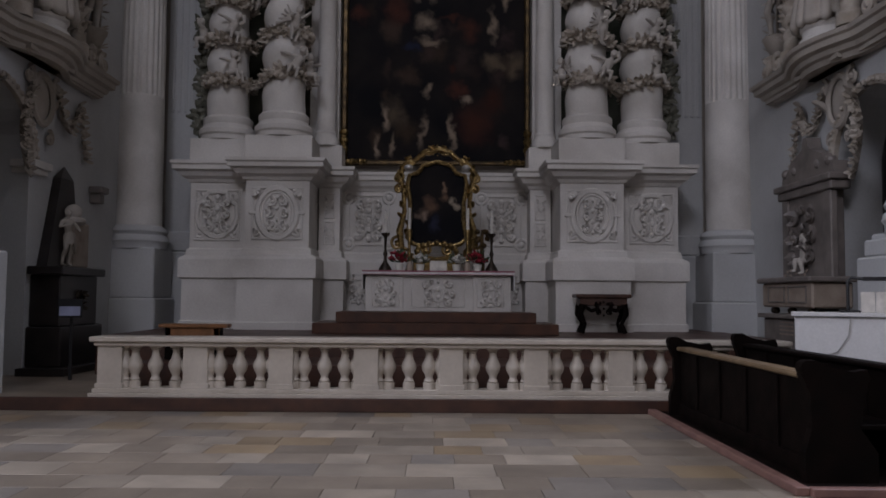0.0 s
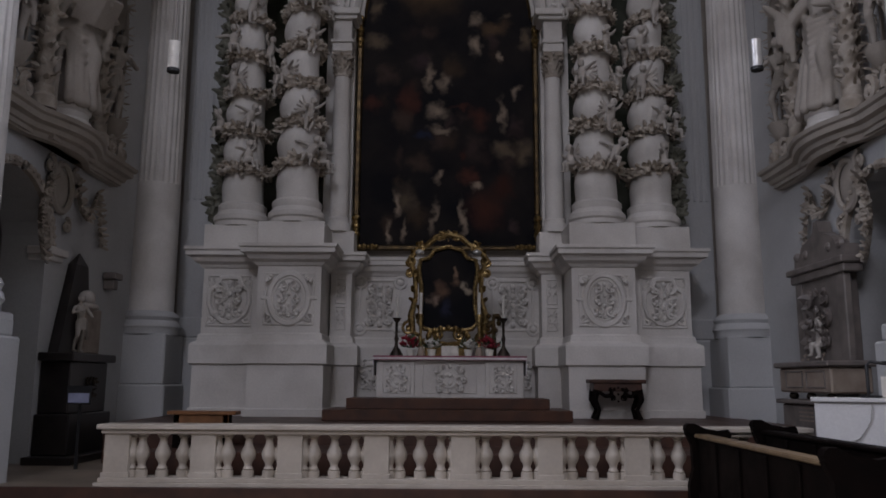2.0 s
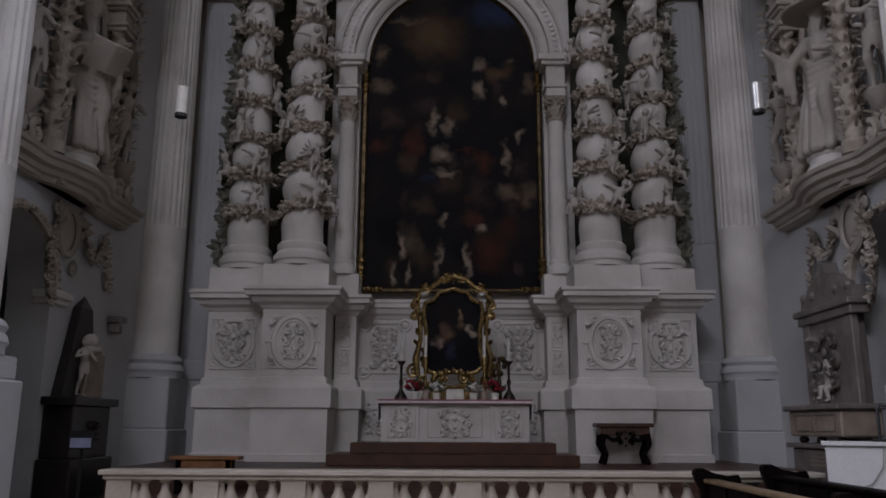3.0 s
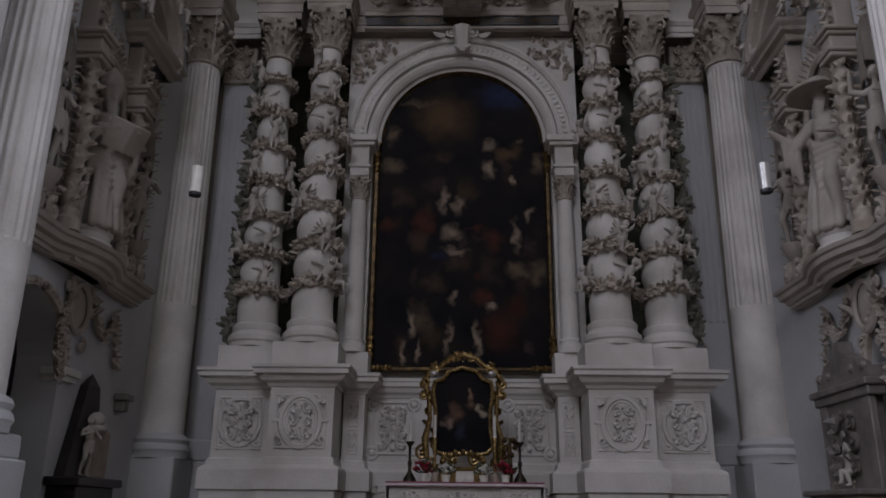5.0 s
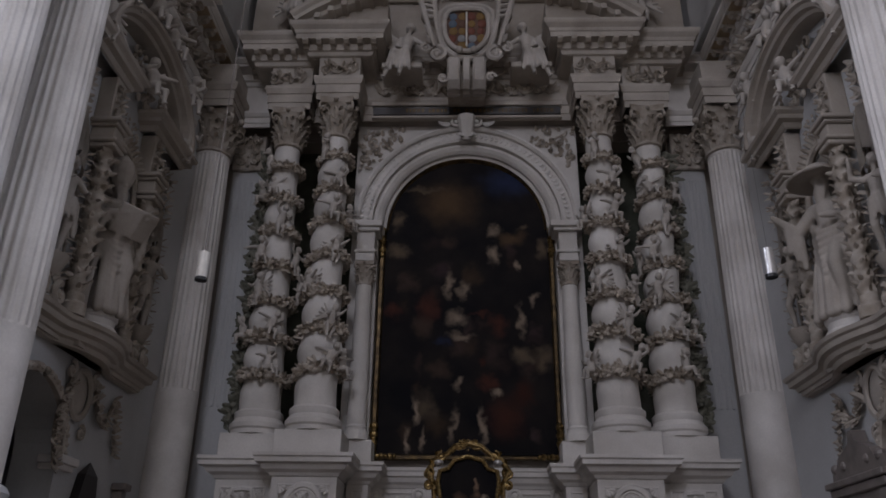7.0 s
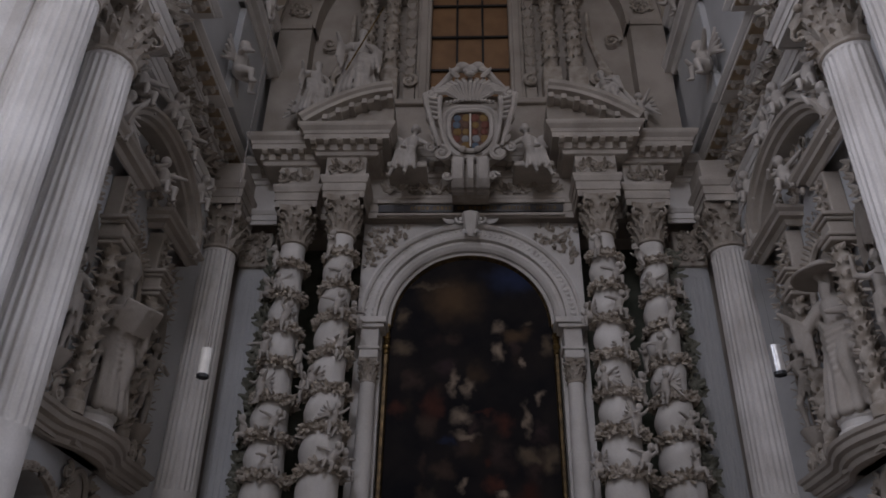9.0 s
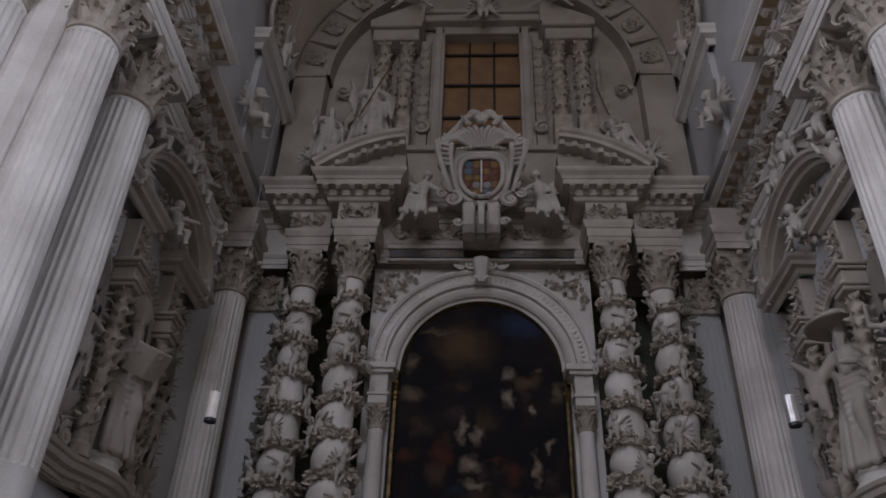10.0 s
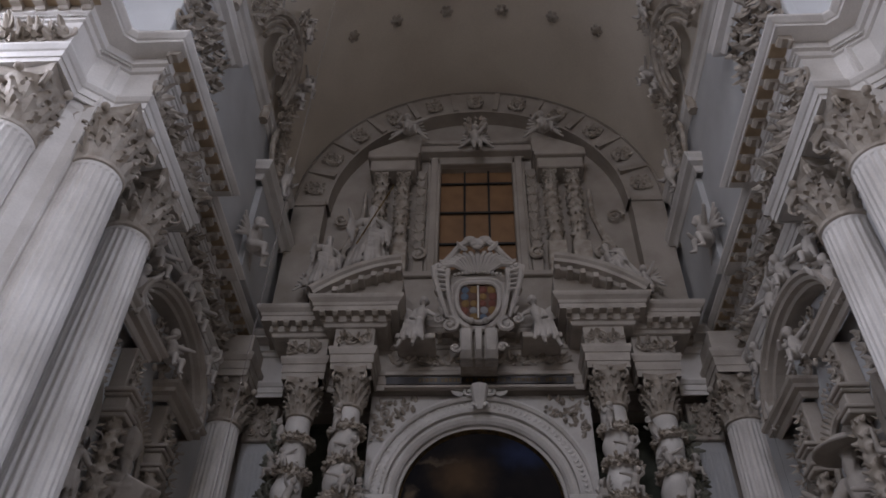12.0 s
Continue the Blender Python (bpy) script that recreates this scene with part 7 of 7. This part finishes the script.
t = thing("altar_table", (ax, 16.6, AZ), "white stucco altar table with three carved panels", "altar")
part("body", boxes((ax - 1.46, ax + 1.46, 16.3, 17.3, AZ, 2.02), bevel=0.01), STUCCO_LIT, t)
part("corner_block", boxes((ax - 1.5, ax - 0.72, 16.26, 17.3, AZ, 2.0), bevel=0.01), STUCCO_LIT, t)
part("corner_block", boxes((ax + 0.72, ax + 1.5, 16.26, 17.3, AZ, 2.0), bevel=0.01), STUCCO_LIT, t)
part("table_slab", boxes((ax - 1.54, ax + 1.54, 16.2, 17.3, 2.02, 2.1), bevel=0.012), STUCCO_LIT, t)
for cx, w, sd, y in ((ax - 1.08, 0.46, 2, 16.255), (ax, 0.9, 4, 16.295), (ax + 1.08, 0.46, 6, 16.255)):
    bm = scrollwork(bmesh.new(), cx, y - 0.01, 1.65, w * 1.05, 0.56, sd, 1.2)
    ring(bm, cx, y, 1.62, 0.12, 0.14, 0.035, 18)
    raised_frame(bm, cx - w * 0.62, cx + w * 0.62, 1.36, 1.96, y + 0.005, 0.02, 0.012)
    part("relief_panel", bm, STUCCO_LIT, t, smooth=True)
cl = thing("altar_cloth", (ax, 16.6, 2.1), "white linen altar cloth with a rose edge", "cloth")
bm = boxes((ax - 1.56, ax + 1.56, 16.17, 17.25, 2.102, 2.114), (ax - 1.565, ax - 1.55, 16.17, 17.2, 1.72, 2.112), (ax + 1.55, ax + 1.565, 16.17, 17.2, 1.72, 2.112))
box(bm, ax - 1.56, ax + 1.56, 16.165, 16.175, 2.03, 2.112)
linen = part("linen", bm, CLOTH, cl)
part("rose_border", boxes((ax - 1.563, ax + 1.563, 16.16, 16.168, 2.085, 2.116), (ax - 1.563, ax + 1.563, 16.16, 16.167, 2.03, 2.042)), PINK, linen, "rose woven border")
CTOP = 2.114

# gilded picture
gp = thing("gilded_picture", (0.04, 17.0, CTOP), "small dark picture in a rich gilt rococo frame on the altar", "picture")
bm = bmesh.new()
gx = 0.04


def frame_half(sg):
    return [(gx, 4.5), (gx + sg * 0.3, 4.42), (gx + sg * 0.42, 4.25), (gx + sg * 0.6, 4.2), (gx + sg * 0.64, 4.0), (gx + sg * 0.58, 3.6), (gx + sg * 0.58, 3.2), (gx + sg * 0.64, 2.85), (gx + sg * 0.52, 2.72), (gx + sg * 0.3, 2.66), (gx, 2.72)]


inner = frame_half(1) + frame_half(-1)[-2:0:-1]
f0 = [bm.verts.new((x, 16.98, z)) for x, z in inner]
f1 = [bm.verts.new((x, 17.02, z)) for x, z in inner]
bm.faces.new(f0), bm.faces.new(f1)
for i in range(len(inner)):
    j = (i + 1) % len(inner)
    bm.faces.new((f0[i], f0[j], f1[j], f1[i]))
PATCHES = [(-0.1, 3.5, 0.2, 0.3, (0.10, 0.06, 0.04)), (-0.28, 3.35, 0.14, 0.2, (0.18, 0.13, 0.10)), (0.2, 3.75, 0.16, 0.2, (0.12, 0.075, 0.05)), (0.38, 3.6, 0.11, 0.16, (0.24, 0.20, 0.15)), (0.05, 3.1, 0.2, 0.25, (0.02, 0.022, 0.04)), (0.2, 3.95, 0.1, 0.1, (0.18, 0.12, 0.08))]
part("canvas", bm, painting_material(), gp, "dark picture with soft pale patches")
for sg in (-1, 1):
    bm = tube(bmesh.new(), [(x, 16.95, z) for x, z in frame_half(sg)], 0.05, 8)
    part("frame_moulding", bm, GOLD, gp, "bright gilt moulding", smooth=True)
    bm = bmesh.new()
    pts = [(gx + sg * 0.76, 16.97, 2.6), (gx + sg * 0.8, 16.97, 3.0), (gx + sg * 0.7, 16.97, 3.4), (gx + sg * 0.72, 16.97, 3.9), (gx + sg * 0.84, 16.97, 4.2), (gx + sg * 0.7, 16.97, 4.42), (gx + sg * 0.45, 16.97, 4.55), (gx + sg * 0.28, 16.97, 4.7), (gx, 16.97, 4.78)]
    tube(bm, pts, [0.07, 0.08, 0.05, 0.06, 0.08, 0.07, 0.06, 0.07, 0.08], 7)
    for c, r, w in (((0.84, 4.15), 0.13, 1), ((0.84, 2.72), 0.15, -1), ((0.56, 4.5), 0.11, -1), ((0.7, 2.5), 0.12, 1), ((0.24, 2.58), 0.13, 1), ((0.2, 4.72), 0.1, 1), ((0.82, 3.9), 0.09, -1)):
        spiral(bm, (gx + sg * c[0], 16.94, c[1]), r, 1.4, math.pi / 2, w * sg, 0.04)
    for i in range(11):
        f = i / 10
        acanthus(bm, gx + sg * (0.68 + 0.1 * math.sin(i * 1.7)), 16.96, 2.5 + 2.0 * f, math.pi / 2 - sg * (0.6 + 0.5 * math.sin(i * 2.1)), 0.18, 0.04, 0.6)
    part("carved_border", bm, GOLD, gp, "carved gilt scroll border", smooth=True)
    part("silver_boss", ball(bmesh.new(), (gx + sg * 0.62, 16.88, 4.36), 0.085, 9, 7, 1.2, 1, 0.8), STEEL, gp, smooth=True)
bm = bmesh.new()
for i in range(9):
    a = math.pi * i / 8
    ball(bm, (gx - 0.42 * math.cos(a), 16.93, 2.55 + 0.18 * math.sin(a)), 0.07, 7, 5)
tube(bm, [(gx - 0.55, 16.95, 2.45), (gx, 16.93, 2.36), (gx + 0.55, 16.95, 2.45)], 0.07, 7)
box(bm, gx - 0.5, gx + 0.5, 16.93, 17.1, CTOP + 0.002, 2.42, 0.02)
part("frame_foot", bm, GOLD, gp, smooth=True)
part("crest", scrollwork(bmesh.new(), gx, 16.93, 4.74, 0.5, 0.24, 8, 0.8), GOLD, gp, smooth=True)


def candlestick(x, y, label):
    t = thing("candlestick", (x, y, CTOP), label, "candlestick", "candlesticks on the altar")
    part("stem", lathe(bmesh.new(), [(0.14, CTOP + 0.002), (0.13, CTOP + 0.06), (0.09, CTOP + 0.12), (0.04, CTOP + 0.2), (0.03, CTOP + 0.3), (0.05, CTOP + 0.36), (0.025, CTOP + 0.45), (0.03, CTOP + 0.7), (0.09, CTOP + 0.78), (0.09, CTOP + 0.8)], x, y, 14), BRONZE, t, smooth=True)
    wax = part("candle", lathe(bmesh.new(), [(0.03, CTOP + 0.8), (0.03, CTOP + 1.25), (0.012, CTOP + 1.26)], x, y, 10), WAX, t, "white wax candle", smooth=True)
    part("wick", tube(bmesh.new(), [(x, y, CTOP + 1.25), (x, y, CTOP + 1.29)], 0.004, 5), BLACK, wax, "black wick")
    return t


candlestick(ax - 1.12, 16.6, "dark bronze candlestick with a white candle")
candlestick(ax + 1.12, 16.6, "dark bronze candlestick with a white candle")
for s in (-1, 1):
    t = thing("tall_candle", (ax + s * 0.62, 16.78, CTOP), "tall white candle on a small gilt holder", "candle", "tall candles by the picture")
    part("holder", lathe(bmesh.new(), [(0.1, CTOP + 0.002), (0.05, CTOP + 0.1), (0.03, CTOP + 0.5), (0.06, CTOP + 0.86), (0.05, CTOP + 0.9)], ax + s * 0.62, 16.78, 12), GOLD, t, smooth=True)
    part("wax", lathe(bmesh.new(), [(0.035, CTOP + 0.9), (0.035, CTOP + 1.35), (0.012, CTOP + 1.36)], ax + s * 0.62, 16.78, 10), WAX, t, smooth=True)


def pot_plant(x, y, flower, spread, label):
    t = thing("flower_pot", (x, y, CTOP), label, "flowers", "flowers on the altar")
    part("pot", lathe(bmesh.new(), [(0.07, CTOP + 0.002), (0.09, CTOP + 0.13), (0.095, CTOP + 0.14), (0.08, CTOP + 0.13)], x, y, 14), WAX, t, "white pot", smooth=True)
    rg = random.Random(int(x * 50) + 3)
    bm, b2 = bmesh.new(), bmesh.new()
    for i in range(46):
        a, e = rg.uniform(0, 6.28), rg.uniform(0.1, 1.3)
        d = Vector((math.cos(a) * math.cos(e), math.sin(a) * math.cos(e), math.sin(e)))
        c = Vector((x, y, CTOP + 0.15)) + d * spread * rg.uniform(0.3, 0.8)
        n = Vector((0, 0, 1)) - d * d.z
        n = n.normalized() if n.length > 0.01 else Vector((1, 0, 0))
        leaf_blade(bm if i % 2 else b2, Matrix.Translation(c) @ Matrix((d, n.cross(d), n)).transposed().to_4x4(), 0.1, 0.035, 0.2, 3)
    for i in range(16):
        a = rg.uniform(0, 6.28)
        ball(b2, (x + spread * 0.7 * math.cos(a) * rg.random(), y + spread * 0.5 * math.sin(a), CTOP + 0.2 + rg.uniform(0, spread * 0.6)), 0.05, 7, 5, 1, 1, 0.7)
    part("leaves", bm, LEAF, t, "green leaves")
    part("blossom", b2, flower, t)


pot_plant(ax - 0.82, 16.5, REDFLOWER, 0.3, "pot of red flowers with green leaves")
pot_plant(ax + 0.82, 16.5, REDFLOWER, 0.3, "pot of red flowers with green leaves")
pot_plant(ax - 0.38, 16.45, WHITEFLOWER, 0.2, "pot of white flowers with green leaves")
pot_plant(ax + 0.38, 16.45, WHITEFLOWER, 0.2, "pot of white flowers with green leaves")
single("altar_card", boxes((ax - 0.18, ax + 0.18, 16.55, 16.6, CTOP + 0.002, CTOP + 0.22), bevel=0.006), PAPER, "pale card standing on the altar", "card")
single("small_jar", lathe(bmesh.new(), [(0.06, CTOP + 0.002), (0.075, CTOP + 0.08), (0.05, CTOP + 0.18), (0.06, CTOP + 0.2)], ax + 0.6, 16.45, 12), TANMARBLE, "small tan jar on the altar", "jar", smooth=True)
single("small_jar", lathe(bmesh.new(), [(0.06, CTOP + 0.002), (0.075, CTOP + 0.08), (0.05, CTOP + 0.18), (0.06, CTOP + 0.2)], ax - 0.6, 16.45, 12), TANMARBLE, "small tan jar on the altar", "jar", smooth=True)
bm = bmesh.new()
tube(bm, [(ax + 0.93, 16.75, CTOP + 0.003), (ax + 0.93, 16.75, CTOP + 0.9)], [0.06, 0.03], 8)
for i in range(9):
    ball(bm, (ax + 0.93 + rnd(-0.14, 0.14), 16.75 + rnd(-0.05, 0.05), CTOP + 0.5 + rnd(0, 0.45)), 0.06, 7, 5)
single("gilt_vase", bm, DULLGOLD, "gilt altar vase with carved foliage", "vase", smooth=True)

# ---- console table and bench ----
t = thing("console_table", (3.5, 16.5, FZ), "dark carved wooden console table against the pedestal", "table")
part("top", boxes((2.92, 4.06, 16.2, 16.72, 1.58, 1.66), bevel=0.015), STEPWOOD, t)
part("apron", boxes((3.0, 3.98, 16.24, 16.7, 1.42, 1.58), bevel=0.01), STEPWOOD, t)
for cx in (3.06, 3.92):
    for cy in (16.27, 16.65):
        sg = -1 if cx < 3.4 else 1
        part("leg", tube(bmesh.new(), [(cx, cy, 1.45), (cx + sg * 0.04, cy, 1.25), (cx - sg * 0.05, cy, 1.05), (cx + sg * 0.02, cy, FZ + 0.004)], [0.075, 0.06, 0.04, 0.055], 8), DARKWOOD, t, smooth=True)
bm = scrollwork(bmesh.new(), 3.49, 16.24, 1.36, 0.5, 0.3, 3, 0.8)
flank(bm, lambda b, sg: tube(b, [(3.49 + sg * 0.1, 16.23, 1.36), (3.49 + sg * 0.26, 16.23, 1.32), (3.49 + sg * 0.4, 16.23, 1.42)], [0.05, 0.04, 0.04], 6))
part("carved_festoon", bm, DARKWOOD, t, smooth=True)
t = thing("wooden_bench", (-3.95, 13.2, 0.51), "orange-brown wooden bench before the altar platform", "bench")
part("seat", boxes((-4.55, -3.42, 13.1, 13.42, 1.04, 1.1), bevel=0.01), BENCHWOOD, t)
part("apron", boxes((-4.42, -3.55, 13.14, 13.18, 0.9, 1.04), bevel=0.005), BENCHWOOD, t)
for x in (-4.4, -3.6):
    part("leg", boxes((x - 0.05, x + 0.05, 13.14, 13.38, 0.512, 1.04), bevel=0.008), DARKWOOD, t)

# ---- pews ----
def pew(name, x, y0, y1, label, rail=True, high=0.95):
    t = thing(name, (x, (y0 + y1) / 2, 0.05), label, "pew", "pews beside the aisle")
    part("front_panel", boxes((x, x + 0.05, y0 + 0.1, y1 - 0.1, 0.08, high - 0.05), bevel=0.006), DARKWOOD, t)
    part("base_board", boxes((x - 0.03, x + 0.08, y0 + 0.1, y1 - 0.1, 0.052, 0.22), bevel=0.008), DARKWOOD, t)
    n = 5
    for i in range(1, n):
        y = y0 + (y1 - y0) * i / n
        part("panel_stile", boxes((x - 0.025, x, y - 0.05, y + 0.05, 0.22, high - 0.08), bevel=0.006), DARKWOOD, t)
    bm = boxes((x - 0.05, x + 0.14, y0 + 0.08, y1 - 0.08, high - 0.05, high), bevel=0.015)
    part("hand_rail", bm, RAILWOOD if rail else DARKWOOD, t, "worn pale wooden hand rail" if rail else "")
    for y in (y0, y1):
        bm = bmesh.new()
        knob = tube(bmesh.new(), [(x - 0.08, y - 0.06, high + 0.06), (x - 0.08, y + 0.06, high + 0.06)], 0.07, 10)
        prof = [(-0.12, 0.05), (-0.12, 0.3), (-0.06, 0.5), (-0.07, 0.8), (-0.14, high), (-0.12, high + 0.1), (-0.02, high + 0.13), (0.1, high + 0.07), (0.3, high + 0.03), (0.42, high + 0.05), (0.45, high - 0.02), (0.4, 0.8), (0.36, 0.5), (0.5, 0.3), (0.5, 0.05)]
        a, b = [bm.verts.new((x + px, y - 0.05, z)) for px, z in prof], [bm.verts.new((x + px, y + 0.05, z)) for px, z in prof]
        bm.faces.new(a), bm.faces.new(b)
        for i in range(len(prof)):
            j = (i + 1) % len(prof)
            bm.faces.new((a[i], a[j], b[j], b[i]))
        end = part("end_panel", bm, DARKWOOD, t, "scrolled dark end panel")
        part("scroll", knob, DARKWOOD, end, smooth=True)
    return t


pew("pew", 3.26, 6.75, 10.55, "dark stained wooden pew front with a worn pale rail")
t = pew("pew", 4.15, 6.85, 10.6, "dark stained wooden pew bench with a plain back", rail=False, high=1.0)
part("seat", boxes((3.72, 4.14, 6.95, 10.5, 0.45, 0.5), bevel=0.01), DARKWOOD, t)
single("pew_floor", boxes((3.06, 6.9, 6.5, 10.85, 0.002, 0.05), bevel=0.006), DARKWOOD, "dark wooden floor under the pews", "platform", kind="structure")
single("pew_kerb", boxes((2.94, 3.055, 6.45, 10.89, 0.002, 0.075), (3.055, 6.9, 6.4, 6.495, 0.002, 0.075), bevel=0.008), KERB, "pink stone kerb round the pew floor", "kerb", kind="structure")

# ---- white cabinet with lamp and music stand ----
CM = Matrix.Translation((5.15, 9.75, 0.05)) @ pose(0, 0, 0, 0, 0, -24)


def cab(bm):
    bm.transform(CM)
    return bm


t = thing("white_cabinet", (5.15, 9.75, 0.052), "white lacquered cabinet standing behind the pews", "cabinet")
cabody = part("body", cab(boxes((-0.62, 0.5, -0.1, 0.5, 0.002, 1.33), bevel=0.008)), CABINET, t)
part("top", cab(boxes((-0.66, 0.54, -0.14, 0.54, 1.33, 1.38), bevel=0.008)), CABINET, t)
part("side_panel", cab(boxes((0.5, 1.2, 0.05, 0.5, 0.002, 1.36), bevel=0.008)), CABINET, t)
part("handle", cab(boxes((0.42, 0.445, -0.13, -0.1, 1.05, 1.2), bevel=0.004)), BLACK, cabody, "black handle")
part("cable", cab(tube(bmesh.new(), [(0.0, -0.115, 1.32), (-0.02, -0.115, 1.1), (-0.15, -0.115, 0.9), (-0.35, -0.115, 0.82), (-0.5, -0.115, 0.9)], 0.007, 5)), STEEL, cabody, "thin grey cable")
t = thing("reading_lamp", (5.1, 9.85, 1.432), "black reading lamp with an angled head", "lamp")
part("foot", cab(boxes((-0.1, 0.14, 0.1, 0.3, 1.382, 1.41), bevel=0.005)), BLACK, t)
part("stem", cab(tube(bmesh.new(), [(0.0, 0.2, 1.4), (0.0, 0.2, 1.78), (0.04, 0.2, 1.82), (0.2, 0.2, 1.8)], 0.02, 8)), BLACK, t, smooth=True)
part("shade", cab(boxes((0.16, 0.46, 0.15, 0.25, 1.78, 1.83), bevel=0.01)), BLACK, t)
t = thing("music_stand", (5.4, 9.8, 1.432), "white open book leaning on a small stand", "book")
bm = boxes((0.14, 0.3, 0.16, 0.18, 1.384, 1.64), (0.31, 0.47, 0.16, 0.18, 1.384, 1.64), bevel=0.004)
part("page", cab(bm), PAPER, t)
part("rest", cab(boxes((0.47, 0.485, 0.1, 0.2, 1.383, 1.62))), BLACK, t)

# ---- hanging tubular lamps ----
for x, y, z0, cable in ((-4.04, 11.0, 6.07, True), (4.55, 11.0, 6.13, False)):
    t = thing("hanging_tube_lamp", (x, y, z0), "white cylindrical hanging lamp with a black lower rim", "lamp", "hanging tube lamps")
    part("tube", lathe(bmesh.new(), [(0.085, z0 + 0.05), (0.085, z0 + 0.22), (0.088, z0 + 0.222), (0.088, z0 + 0.235), (0.085, z0 + 0.237), (0.085, z0 + 0.47), (0.02, z0 + 0.475)], x, y, 20), WAX if x < 0 else STEEL, t, smooth=True)
    part("rim", lathe(bmesh.new(), [(0.07, z0 + 0.02), (0.09, z0), (0.092, z0 + 0.05), (0.085, z0 + 0.052)], x, y, 20), BLACK, t, "black lower rim", smooth=True)
    part("cable", tube(bmesh.new(), [(x, y, z0 + 0.47), (x + (0.15 if cable else 0), y + 0.1, VZ + math.sqrt(VR ** 2 - x * x) + 0.25)], 0.008 if cable else 0.002, 5), GREYMARBLE if cable else BLACK, t, "thin steel cable")

# ---- floor slabs of the nave ----
ME = {}
rg = random.Random(31)


floor = bpy.data.objects["floor_bed"]
mats = (SLAB, SLAB, SLAB, SLAB, SLAB_PALE, SLAB_GREY, SLAB_OCHRE, SLAB_PALE)
WIDTHS = (0.42, 0.5, 0.6, 0.7, 0.82)
DEPTHS = (0.4, 0.46, 0.52)
for d in DEPTHS:
    for w in WIDTHS:
        for i, m in enumerate(mats):
            ME[w, d, i] = None


def slab(w, d, i):
    if ME[w, d, i] is None:
        ME[w, d, i] = mesh_from("slab", boxes((-w / 2 + 0.0025, w / 2 - 0.0025, -d / 2 + 0.0025, d / 2 - 0.0025, -0.03, 0.0), bevel=0.002), mats[i])
    return ME[w, d, i]


rest = bmesh.new()
y = 10.9
count = 0
while y > -15.6:
    d = rg.choice(DEPTHS)
    x = (-7.0 if y > 8.4 else -14.8) - rg.random() * 0.5
    while x < (6.5 if y > 8.4 else 14.5):
        w = rg.choice(WIDTHS)
        cx, cy = x + w / 2, y - d / 2
        near = 5.0 < cy and abs(cx) < 0.62 * cy + 0.4 and not (cx - w / 2 > 3.05)
        if near and count < 300:
            piece("slab", slab(w, d, rg.randrange(8)), Matrix.Translation((cx, cy, rg.uniform(-0.002, 0.001))), floor)
            count += 1
        elif cx - w / 2 < 3.0 or cy < 6.2 or cx > 7:
            box(rest, cx - w / 2 + 0.0025, cx + w / 2 - 0.0025, cy - d / 2 + 0.0025, cy + d / 2 - 0.0025, -0.03, -0.002)
        x += w
    y -= d
tagged(part("slabs", rest, SLAB, floor, "worn warm grey stone slabs"), kind="stuff")
